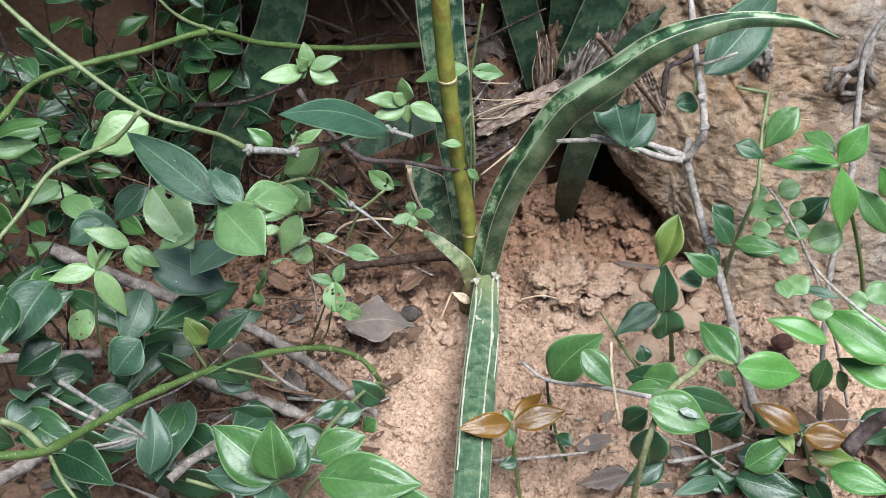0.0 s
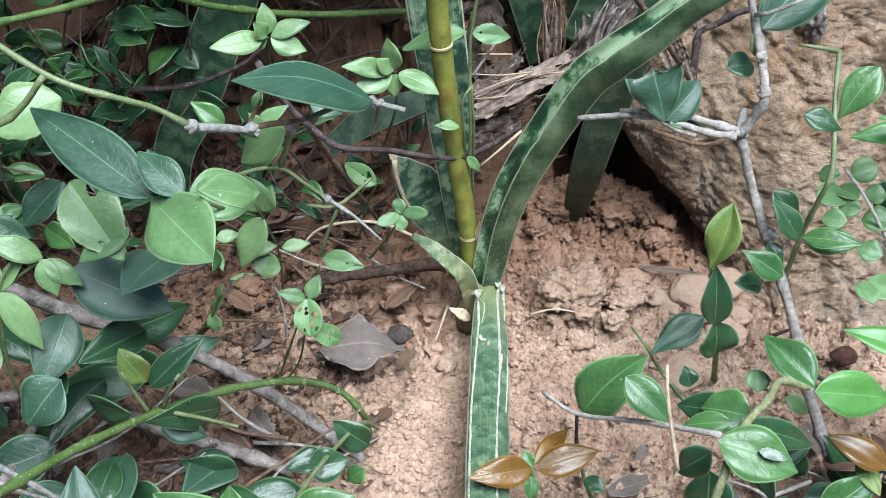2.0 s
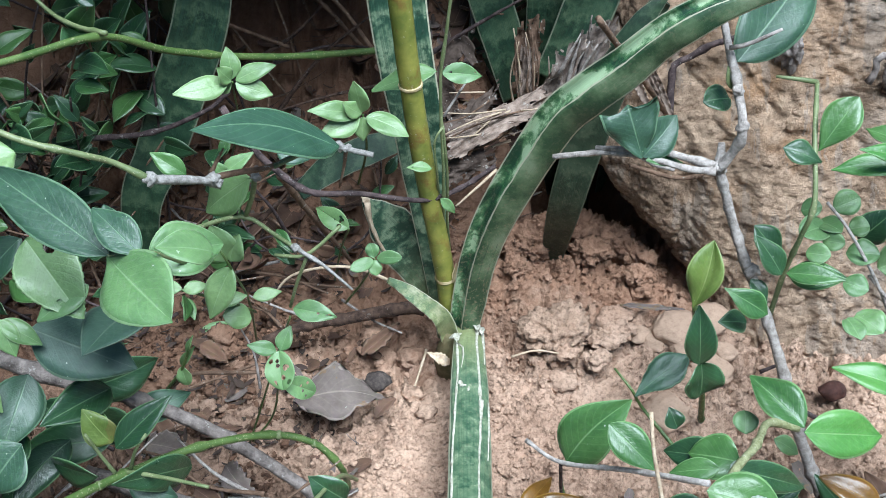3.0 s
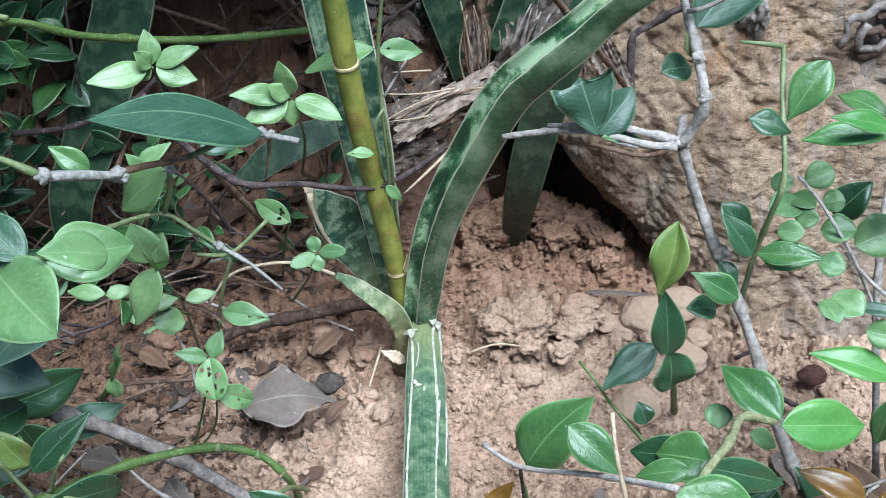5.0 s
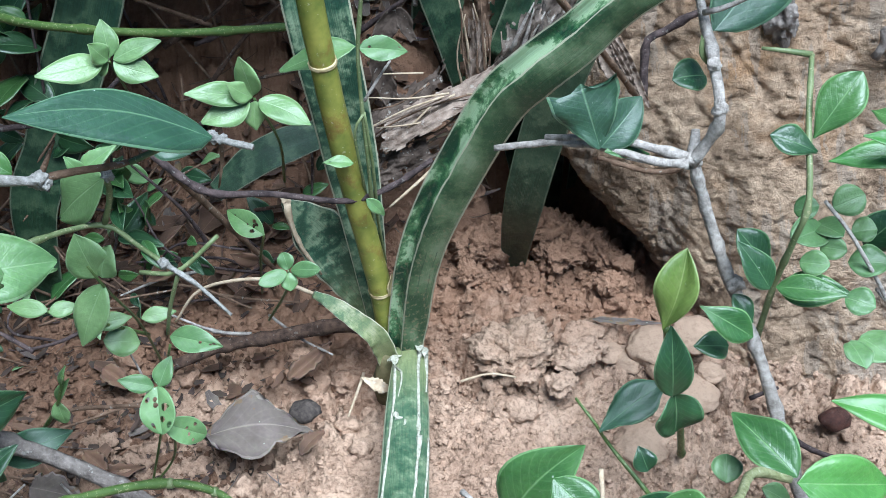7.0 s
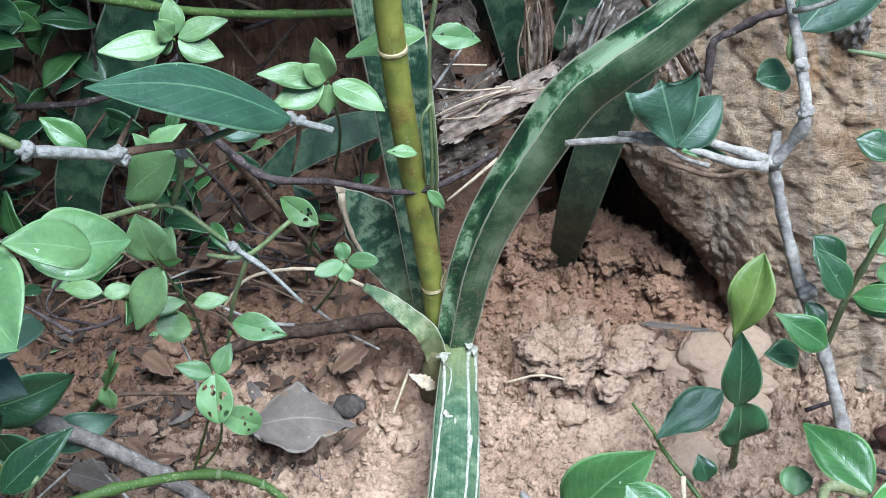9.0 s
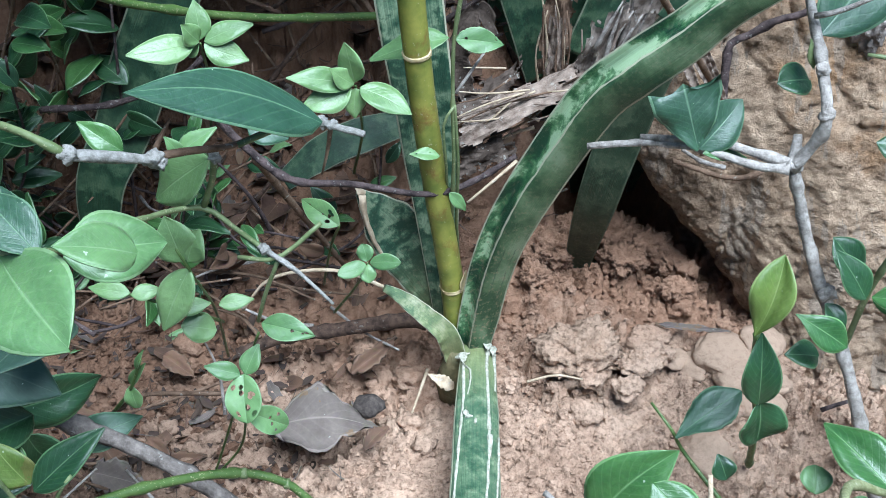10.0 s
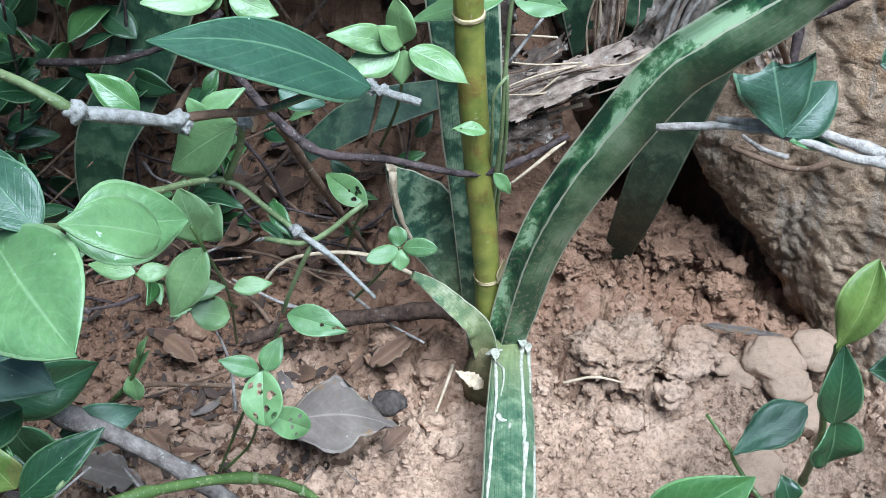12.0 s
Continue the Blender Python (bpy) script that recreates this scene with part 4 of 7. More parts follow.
# ---------- yellow-leaved seedling in the middle right ----------
seedling = thing("tree_seedling", "thin green seedling with one yellowing leaf on mud lumps", "seedling", at=(0.1547, -0.0718, -0.0300))
tube("stem", [(0.1558, -0.0700, -0.0350), (0.1405, -0.0918, 0.0300), (0.1280, -0.0990, 0.0750), (0.1202, -0.1079, 0.1100)], 0.0021, 0.0012, VINE, seedling, knots=0.03)
leaf(seedling, (0.1182, -0.1108, 0.1120), (0.1279, -0.1006, 0.1500), 0.0225, LEAF_YELLOW, "obovate", fold=0.55, lop=(1.0, 0.75), bow=0.04, label="folded yellowing leaf")
leaf(seedling, (0.1243, -0.1192, 0.0750), (0.1231, -0.1075, 0.1100), 0.0195, LEAF_DARK, "ovate")
leaf(seedling, (0.1259, -0.1170, 0.0750), (0.1276, -0.1205, 0.0500), 0.0248, LEAF_DARK, "round", fold=0.3)
leaf(seedling, (0.1312, -0.1167, 0.1300), (0.1547, -0.1245, 0.1150), 0.0152, LEAF_MID, "obovate")
leaf(seedling, (0.1487, -0.1149, 0.1000), (0.1313, -0.1169, 0.1050), 0.0147, LEAF_DARK, "ovate")

# ---------- low shrub in front on the right ----------
low = thing("low_shrub", "low shrub with glossy dark leaves, pale twigs and leaf litter", "shrub", at=(0.1061, -0.1900, -0.0400))
tube("stem", [(0.0839, -0.2462, 0.0200), (0.0802, -0.2576, 0.1000), (0.0938, -0.2392, 0.1300), (0.1163, -0.2143, 0.1200), (0.1366, -0.1856, 0.1000), (0.1545, -0.1837, 0.0900)], 0.0022, 0.0019, KNOBBY, low, "knobbly pale olive stem", knots=0.014, rough=0.14)
tube("twig", [(0.0203, -0.1499, 0.0630), (0.0344, -0.1707, 0.0680), (0.0602, -0.2054, 0.1000), (0.0831, -0.2414, 0.1320)], 0.0011, 0.0015, PALETWIG, low, "pale dry twig", knots=0.03)
tube("twig", [(0.0346, -0.1706, 0.0660), (0.0411, -0.1536, 0.0200), (0.0499, -0.1298, -0.0400)], 0.0010, 0.0009, DARKBARK, low)
tube("twig", [(0.0628, -0.2121, 0.1500), (0.0627, -0.2230, 0.1350), (0.0688, -0.2359, 0.1000)], 0.0009, 0.0012, STRAW, low)
leaf(low, (0.0382, -0.1681, 0.0650), (0.0700, -0.1660, 0.1060), 0.0310, LEAF_MID, "ovate", fold=0.3, bow=-0.05, face=(-0.2, -0.6, 0.8))
leaf(low, (0.0509, -0.1915, 0.1200), (0.0700, -0.2104, 0.1050), 0.0191, LEAF_MID, "ovate")
leaf(low, (0.0818, -0.2436, 0.1300), (0.1172, -0.2573, 0.1200), 0.0281, LEAF_MID, "ovate", fold=0.2, label="dark leaf with a white torn patch")
leaf(low, (0.1100, -0.2153, 0.1100), (0.0909, -0.1988, 0.1000), 0.0250, LEAF_MID, "ovate")
leaf(low, (0.1579, -0.1833, 0.0900), (0.1399, -0.1492, 0.0950), 0.0231, LEAF_MID, "ovate", fold=0.45)
leaf(low, (0.1578, -0.1847, 0.0880), (0.2065, -0.1786, 0.0700), 0.0269, LEAF_BRIGHT, "ovate")
leaf(low, (0.1354, -0.1673, 0.0700), (0.1383, -0.1557, 0.0750), 0.0138, LEAF_SOFT, "round")
leaf(low, (0.1541, -0.1651, 0.0600), (0.1678, -0.1692, 0.0500), 0.0113, LEAF_SOFT, "ovate")
leaf(low, (0.1151, -0.1263, 0.0300), (0.1114, -0.1184, 0.0400), 0.0129, LEAF_DARK, "ovate")
leaf(low, (0.0989, -0.2175, 0.1100), (0.0782, -0.2093, 0.1000), 0.0124, LEAF_MID, "ovate")
leaf(low, (0.1171, -0.1954, 0.0800), (0.1629, -0.1910, 0.0500), 0.0170, LEAF_DARK, "ovate")
leaf(low, (0.0883, -0.2267, 0.1000), (0.0754, -0.2226, 0.0800), 0.0179, LEAF_DARK, "ovate")
leaf(low, (0.0972, -0.0985, 0.0300), (0.1320, -0.0854, 0.0460), 0.0200, LEAF_BLUE, "obovate", torn=0.03, label="bitten bluish leaf with a dry rim")
tube("twig", [(0.1207, -0.1185, 0.0000), (0.1038, -0.0947, 0.0150), (0.0967, -0.0944, 0.0300), (0.0891, -0.0794, 0.0350)], 0.0014, 0.0007, VINE, low)
leaf(low, (0.0986, -0.2093, 0.0600), (0.0993, -0.2181, 0.0300), 0.0276, LEAF_DARK, "ovate")
leaf(low, (0.1080, -0.2045, 0.1000), (0.0826, -0.1879, 0.0900), 0.0195, LEAF_DARK, "ovate")
leaf(low, (0.1102, -0.2156, 0.0300), (0.0836, -0.2253, 0.0200), 0.0187, LEAF_DARK, "ovate")

leaf(low, (0.0986, -0.2513, 0.1310), (0.1112, -0.2564, 0.1290), 0.0058, LIME, "ovate", fold=0.05, arch=0.02, torn=0.06, label="white dried bird-lime patch")
leaf(low, (0.1026, -0.2212, 0.1140), (0.1097, -0.2169, 0.1140), 0.0036, LIME, "ovate", fold=0.05, arch=0.02, torn=0.06, label="white dried bird-lime patch")
lr = random.Random(77)
for k in range(34):
    x, y = lr.uniform(0.157, 0.305), lr.uniform(-0.207, -0.152)
    base = V((x, y, ground_height(x, y) + lr.uniform(0.006, 0.03)))
    away = V((lr.uniform(-1, 1), lr.uniform(-0.9, 0.7), lr.uniform(-0.2, 0.4))).normalized() * lr.uniform(0.022, 0.04)
    leaf(low, base, base + away, lr.uniform(0.012, 0.021), lr.choice((LEAF_DARK, LEAF_DARK, LEAF_BLUE, LEAF_BROWN)), "ovate", seed=k, face=TO_EYE + V([lr.uniform(-0.6, 0.6) for _ in range(3)]))
for k in range(9):
    x, y = lr.uniform(0.157, 0.285), lr.uniform(-0.207, -0.152)
    p = V((x, y, ground_height(x, y) + lr.uniform(0.004, 0.025)))
    q = p + V((lr.uniform(-0.07, 0.07), lr.uniform(-0.03, 0.05), lr.uniform(-0.01, 0.03)))
    tube("twig", [p, p.lerp(q, 0.5) + V((0, 0.003, 0.003)), q], lr.uniform(0.0008, 0.0014), 0.0006, GREY, low, knots=0.015)

# ---------- coppery seedlings ----------
def coppery(at, stem, label):
    ob = thing("coppery_seedling", label, "seedling", "coppery seedlings", at=at)
    tube("stem", stem, 0.0014, 0.001, VINE, ob)
    return ob


c1 = coppery((0.0190, -0.1908, -0.0450), [(0.0202, -0.1899, -0.0500), (0.0152, -0.1810, -0.0100), (0.0112, -0.1766, 0.0300)], "small seedling with two shiny coppery young leaves")
leaf(c1, (0.0108, -0.1763, 0.0300), (-0.0258, -0.1825, 0.0350), 0.0189, LEAF_ORANGE, "ovate", fold=0.15)
leaf(c1, (0.0133, -0.1771, 0.0300), (0.0494, -0.1717, 0.0350), 0.0191, LEAF_ORANGE, "ovate", fold=0.15)
leaf(c1, (0.0108, -0.1780, 0.0250), (0.0087, -0.1867, 0.0150), 0.0095, LEAF_MID, "ovate")
leaf(c1, (0.0114, -0.1753, 0.0300), (0.0067, -0.1672, 0.0350), 0.0080, LEAF_MID, "ovate")
leaf(c1, (0.0129, -0.1737, 0.0300), (0.0358, -0.1512, 0.0300), 0.0121, LEAF_ORANGE, "ovate")
leaf(c1, (0.0154, -0.1875, 0.0000), (0.0025, -0.1899, 0.0000), 0.0107, LEAF_DARK, "ovate")
c3 = coppery((0.0575, -0.1513, -0.0400), [(0.0586, -0.1555, -0.0450), (0.0499, -0.1502, -0.0200), (0.0425, -0.1450, 0.0200)], "tiny seedling with one small dark leaf")
leaf(c3, (0.0502, -0.1508, -0.0200), (0.0602, -0.1602, -0.0200), 0.0107, LEAF_DARK, "round")
c2 = coppery((0.2312, -0.2079, -0.0400), [(0.2333, -0.2046, -0.0450), (0.2209, -0.2015, -0.0000), (0.2100, -0.1971, 0.0300)], "small seedling with coppery and yellowish young leaves")
leaf(c2, (0.2085, -0.1962, 0.0300), (0.1786, -0.1782, 0.0400), 0.0185, LEAF_ORANGE, "ovate", fold=0.25)
leaf(c2, (0.2117, -0.1990, 0.0300), (0.2413, -0.2065, 0.0300), 0.0209, LEAF_ORANGE, "ovate", fold=0.25)
leaf(c2, (0.2178, -0.2034, 0.0150), (0.2493, -0.2098, 0.0100), 0.0159, LEAF_YELLOW, "ovate")
leaf(c2, (0.1750, -0.2026, 0.0000), (0.2062, -0.1933, 0.0200), 0.0253, LEAF_MID, "ovate", label="leaf with white bird-lime streaks")
leaf(c2, (0.2242, -0.2219, 0.0200), (0.2605, -0.2428, 0.0200), 0.0231, LEAF_BRIGHT, "ovate")
leaf(c2, (0.1699, -0.2032, -0.0100), (0.2123, -0.2220, -0.0100), 0.0268, LEAF_DARK, "ovate")
leaf(c2, (0.1996, -0.1828, 0.0200), (0.2054, -0.2042, 0.0150), 0.0133, LEAF_YELLOW, "ovate")

# ---------- round-leaved creeper and bright-leaved plant at the right edge ----------
creeper = thing("round_leaf_creeper", "creeper with small round pale green leaves on thin stems", "creeper", at=(0.2807, -0.1519, -0.0300))
tube("stem", [(0.2792, -0.1300, -0.0300), (0.2544, -0.1272, 0.0400), (0.2240, -0.1202, 0.1100), (0.2013, -0.1079, 0.1500), (0.1890, -0.0953, 0.1650)], 0.0012, 0.0009, GREY, creeper)
tube("stem", [(0.2624, -0.1718, 0.1000), (0.2432, -0.1583, 0.1100), (0.2255, -0.1310, 0.1150), (0.2176, -0.1076, 0.1200)], 0.0014, 0.0009, GREY, creeper)
tube("stem", [(0.2770, -0.0149, 0.2500), (0.2673, -0.0168, 0.2200), (0.2672, -0.0346, 0.1700), (0.2682, -0.0494, 0.1300), (0.2521, -0.0912, 0.0800), (0.2490, -0.1257, 0.0200), (0.2554, -0.1425, -0.0400)], 0.0022, 0.002, GREY, creeper, knots=0.04)
leaf(creeper, (0.1854, -0.0774, 0.1450), (0.1950, -0.0811, 0.1500), 0.0121, LEAF_SOFT, "round")
leaf(creeper, (0.2037, -0.0778, 0.1450), (0.2186, -0.0764, 0.1500), 0.0154, LEAF_SOFT, "round")
leaf(creeper, (0.1976, -0.0858, 0.1400), (0.1771, -0.0969, 0.1450), 0.0163, LEAF_SOFT, "round")
leaf(creeper, (0.1942, -0.0815, 0.1400), (0.2007, -0.0977, 0.1450), 0.0131, LEAF_SOFT, "round")
leaf(creeper, (0.1922, -0.0951, 0.1380), (0.2019, -0.1019, 0.1400), 0.0115, LEAF_SOFT, "round")
leaf(creeper, (0.1811, -0.1009, 0.1350), (0.1919, -0.1080, 0.1380), 0.0120, LEAF_SOFT, "round")
leaf(creeper, (0.2118, -0.0850, 0.1350), (0.2224, -0.0879, 0.1380), 0.0133, LEAF_SOFT, "round")
leaf(creeper, (0.2023, -0.1042, 0.1350), (0.2181, -0.1112, 0.1380), 0.0156, LEAF_SOFT, "round")
leaf(creeper, (0.2179, -0.1132, 0.1300), (0.2403, -0.1118, 0.1380), 0.0229, LEAF_LIGHT, "round")
leaf(creeper, (0.1983, -0.1161, 0.1250), (0.2091, -0.1243, 0.1250), 0.0135, LEAF_SOFT, "round")
leaf(creeper, (0.2013, -0.1314, 0.1150), (0.2098, -0.1472, 0.1150), 0.0180, LEAF_SOFT, "round")
leaf(creeper, (0.1954, -0.1336, 0.1150), (0.1960, -0.1499, 0.1150), 0.0128, LEAF_SOFT, "round")
leaf(creeper, (0.2167, -0.1438, 0.1000), (0.2301, -0.1518, 0.1000), 0.0150, LEAF_SOFT, "round")
leaf(creeper, (0.2450, -0.1383, 0.1000), (0.2556, -0.1463, 0.1000), 0.0151, LEAF_SOFT, "round")
leaf(creeper, (0.2139, -0.1371, 0.1100), (0.2330, -0.1473, 0.1100), 0.0083, LEAF_BLUE, "ovate")
leaf(creeper, (0.2568, -0.1391, 0.1000), (0.2763, -0.1329, 0.1000), 0.0184, LEAF_SOFT, "round")
leaf(creeper, (0.2236, -0.0789, 0.1200), (0.2411, -0.0784, 0.1400), 0.0202, LEAF_DARK, "ovate")

bright = thing("bright_leaf_plant", "plant with bright green pointed leaves beside the bank", "plant", at=(0.3075, -0.0856, -0.0300))
tube("stem", [(0.3055, -0.0915, -0.0300), (0.2689, -0.1026, 0.0900), (0.2386, -0.1072, 0.1650), (0.2253, -0.1105, 0.1950)], 0.0018, 0.0014, VINE, bright)
leaf(bright, (0.2248, -0.1093, 0.1950), (0.1839, -0.0993, 0.1900), 0.0144, LEAF_BRIGHT, "lance", face=(0, -0.4, 0.9))
leaf(bright, (0.2254, -0.1074, 0.1950), (0.2415, -0.0987, 0.2200), 0.0184, LEAF_BRIGHT, "lance")
leaf(bright, (0.2254, -0.1113, 0.1950), (0.2320, -0.1245, 0.1500), 0.0195, LEAF_BRIGHT, "lance")
leaf(bright, (0.2217, -0.1114, 0.2000), (0.1900, -0.1102, 0.2100), 0.0112, LEAF_BRIGHT, "lance")
leaf(bright, (0.2235, -0.1016, 0.2000), (0.2084, -0.0804, 0.2000), 0.0150, LEAF_MID, "lance")
leaf(bright, (0.2385, -0.1134, 0.1800), (0.2636, -0.1302, 0.1500), 0.0176, LEAF_MID, "lance")
leaf(bright, (0.2478, -0.1188, 0.2000), (0.2649, -0.1149, 0.1700), 0.0173, LEAF_BRIGHT, "lance")
leaf(bright, (0.2284, -0.1596, 0.0800), (0.1880, -0.1450, 0.0900), 0.0188, LEAF_BRIGHT, "ovate", face=(0, -0.3, 0.95))
leaf(bright, (0.2698, -0.1778, 0.0800), (0.2280, -0.1403, 0.0900), 0.0338, LEAF_BRIGHT, "ovate")
leaf(bright, (0.2723, -0.1862, 0.0600), (0.2402, -0.1583, 0.0600), 0.0215, LEAF_BRIGHT, "ovate")
leaf(bright, (0.2336, -0.1579, 0.0600), (0.2297, -0.1619, 0.0300), 0.0161, LEAF_MID, "ovate")
leaf(bright, (0.2433, -0.1604, 0.0500), (0.2500, -0.1632, 0.0300), 0.0108, LEAF_MID, "ovate")

# ---------- leafy climber on the left ----------
climber = thing("leafy_climber", "climber with olive stems, grey joints and long dark leaves", "climber", at=(-0.3110, -0.0487, 0.1000))
tube("stem", [(-0.2889, -0.0909, 0.3400), (-0.2718, -0.1026, 0.3250), (-0.2444, -0.1231, 0.3100), (-0.2010, -0.1500, 0.2890), (-0.1708, -0.1539, 0.2770), (-0.1602, -0.1484, 0.2680), (-0.1461, -0.1493, 0.2580)], 0.0015, 0.0014, OLIVE, climber, knots=0.035)
tube("stem", [(-0.1466, -0.1497, 0.2580), (-0.1345, -0.1409, 0.2500), (-0.1210, -0.1324, 0.2420)], 0.0019, 0.0019, JOINT, climber, "pale grey woody joint", rough=0.25, knots=0.009)
tube("stem", [(-0.1237, -0.1197, 0.2340), (-0.1128, -0.1117, 0.2300), (-0.1000, -0.1046, 0.2260), (-0.0863, -0.0963, 0.2260)], 0.0016, 0.0011, BROWNBARK, climber)
tube("stem", [(-0.0973, -0.1043, 0.2260), (-0.0806, -0.0972, 0.2280), (-0.0665, -0.0962, 0.2290)], 0.0012, 0.0012, OLIVE, climber)
tube("stem", [(-0.0665, -0.0967, 0.2290), (-0.0584, -0.1032, 0.2300), (-0.0507, -0.1075, 0.2300)], 0.0013, 0.0013, JOINT, climber, "pale grey twig tip", rough=0.25, knots=0.008)
for at, s in (((-0.1458, -0.1493, 0.2580), 0.0030), ((-0.1227, -0.1331, 0.2430), 0.0036), ((-0.1210, -0.1333, 0.2410), 0.0026), ((-0.0657, -0.0970, 0.2290), 0.0024), ((-0.0622, -0.0995, 0.2295), 0.0020), ((-0.1062, -0.1051, 0.2220), 0.0024)):
    lump("node", at, (s, s, s * 0.9), JOINT, climber, "pale knobbly node", seed=int(s * 2e4), rough=0.6)
tube("thorn", [(-0.1252, -0.1210, 0.2360), (-0.1211, -0.1195, 0.2430), (-0.1173, -0.1204, 0.2500)], 0.0013, 0.0004, BROWNBARK, climber)
tube("thorn", [(-0.0627, -0.0978, 0.2290), (-0.0646, -0.0950, 0.2150), (-0.0675, -0.0944, 0.2030)], 0.0011, 0.0004, BROWNBARK, climber)
leaf(climber, (-0.0663, -0.0989, 0.2300), (-0.1289, -0.1306, 0.2680), 0.0245, LEAF_FLECK, "ovate", face=(0.05, -0.5, 0.85), fold=0.10, arch=0.06, bow=0.075, lop=(1.3, 0.7), label="long bluish-green leaf with pale flecks")
leaf(climber, (-0.1605, -0.1915, 0.2540), (-0.2144, -0.1388, 0.2650), 0.0254, LEAF_BLUE, "ovate", fold=0.12, arch=0.08)
leaf(climber, (-0.1604, -0.1922, 0.2540), (-0.1323, -0.2405, 0.2620), 0.0290, LEAF_SOFT, "obovate", fold=0.2)
leaf(climber, (-0.1591, -0.1863, 0.2500), (-0.1623, -0.1691, 0.2620), 0.0176, LEAF_BLUE, "ovate")
tube("stem", [(-0.1605, -0.1917, 0.2540), (-0.1478, -0.1750, 0.2400), (-0.1370, -0.1603, 0.2200)], 0.001, 0.001, OLIVE, climber)
leaf(climber, (-0.2101, -0.1277, 0.2150), (-0.1865, -0.1572, 0.1900), 0.0299, LEAF_LIGHT, "ovate", fold=0.15, torn=0.02, label="pale yellowish leaf with insect damage", holes=4)
leaf(climber, (-0.1834, -0.1461, 0.2000), (-0.2069, -0.1561, 0.1900), 0.0149, LEAF_SOFT, "ovate")
leaf(climber, (-0.1525, -0.1598, 0.2250), (-0.1218, -0.1439, 0.2150), 0.0270, LEAF_SOFT, "ovate", face=(0, -0.62, 0.78))
leaf(climber, (-0.1360, -0.1171, 0.2350), (-0.1506, -0.1118, 0.2450), 0.0105, LEAF_MID, "ovate")
leaf(climber, (-0.1097, -0.0970, 0.2150), (-0.1347, -0.0810, 0.1850), 0.0225, LEAF_LIGHT, "ovate", face=(0.05, -0.66, 0.75), fold=0.08)
leaf(climber, (-0.0975, -0.0557, 0.2000), (-0.0809, -0.0582, 0.1950), 0.0133, LEAF_BLUE, "ovate")
leaf(climber, (-0.1250, -0.0729, 0.2000), (-0.1083, -0.0690, 0.2100), 0.0090, LEAF_SOFT, "ovate", torn=0.02)
leaf(climber, (-0.1227, -0.0743, 0.2000), (-0.1287, -0.0736, 0.2100), 0.0067, LEAF_SOFT, "ovate")
tube("stem", [(-0.2015, -0.1505, 0.2890), (-0.2197, -0.1521, 0.2700), (-0.2527, -0.1627, 0.2600), (-0.2697, -0.1905, 0.2500), (-0.2989, -0.2187, 0.2300)], 0.0015, 0.0013, OLIVE, climber, knots=0.03)
leaf(climber, (-0.2086, -0.1100, 0.2500), (-0.2426, -0.1208, 0.2400), 0.0295, LEAF_LIGHT, "ovate", torn=0.02)
# lower side shoot
tube("stem", [(-0.1412, -0.1149, 0.2000), (-0.1276, -0.1023, 0.1950), (-0.1141, -0.0951, 0.1900), (-0.1012, -0.1053, 0.1860), (-0.0912, -0.1151, 0.1840)], 0.0012, 0.0010, OLIVE, climber, knots=0.03)
tube("stem", [(-0.0930, -0.1135, 0.1845), (-0.0850, -0.1200, 0.1822), (-0.0787, -0.1248, 0.1800), (-0.0661, -0.1395, 0.1760)], 0.0011, 0.0006, JOINT, climber, "pale grey twig tip", knots=0.012)
lump("node", (-0.0912, -0.1151, 0.1840), (0.0022, 0.0020, 0.0020), JOINT, climber, "pale knobbly node", seed=33, rough=0.6)
tube("stem", [(-0.1149, -0.0950, 0.1900), (-0.1095, -0.0968, 0.2050), (-0.1066, -0.1043, 0.2220)], 0.0013, 0.0013, OLIVE, climber)
tube("stem", [(-0.1019, -0.1117, 0.1780), (-0.0863, -0.1181, 0.1820), (-0.0689, -0.1144, 0.1950)], 0.001, 0.0009, OLIVE, climber)
tube("stem", [(-0.0865, -0.1176, 0.1800), (-0.0932, -0.1148, 0.1600), (-0.0979, -0.1091, 0.1400)], 0.0009, 0.0008, OLIVE, climber)
leaf(climber, (-0.0998, -0.1020, 0.1860), (-0.0930, -0.1137, 0.1800), 0.0066, LEAF_MID, "ovate")
# near leaves seen late
leaf(climber, (-0.1187, -0.2043, 0.2620), (-0.1379, -0.2142, 0.2750), 0.0164, LEAF_SOFT, "ovate", face=(0, -0.45, 0.9))
leaf(climber, (-0.1463, -0.2017, 0.2620), (-0.1642, -0.1814, 0.2700), 0.0160, LEAF_BLUE, "ovate")

# ---------- pale seedlings ----------
def sprout(centre, foot, tips, widths, material, label, shape="ovate"):
    ob = thing("sprout", label, "seedling", "pale seedlings", at=foot)
    mid = (V(centre) + V(foot)) / 2 + V((0.004, 0.003, 0))
    tube("stem", [foot, mid, centre], 0.0009, 0.0006, VINE, ob)
    for k, (t, w) in enumerate(zip(tips, widths)):
        leaf(ob, V(centre).lerp(V(t), 0.08), t, w * 0.95, material, shape, seed=k, fold=0.04, arch=0.08, bow=0.03 * (-1) ** k)
    return ob


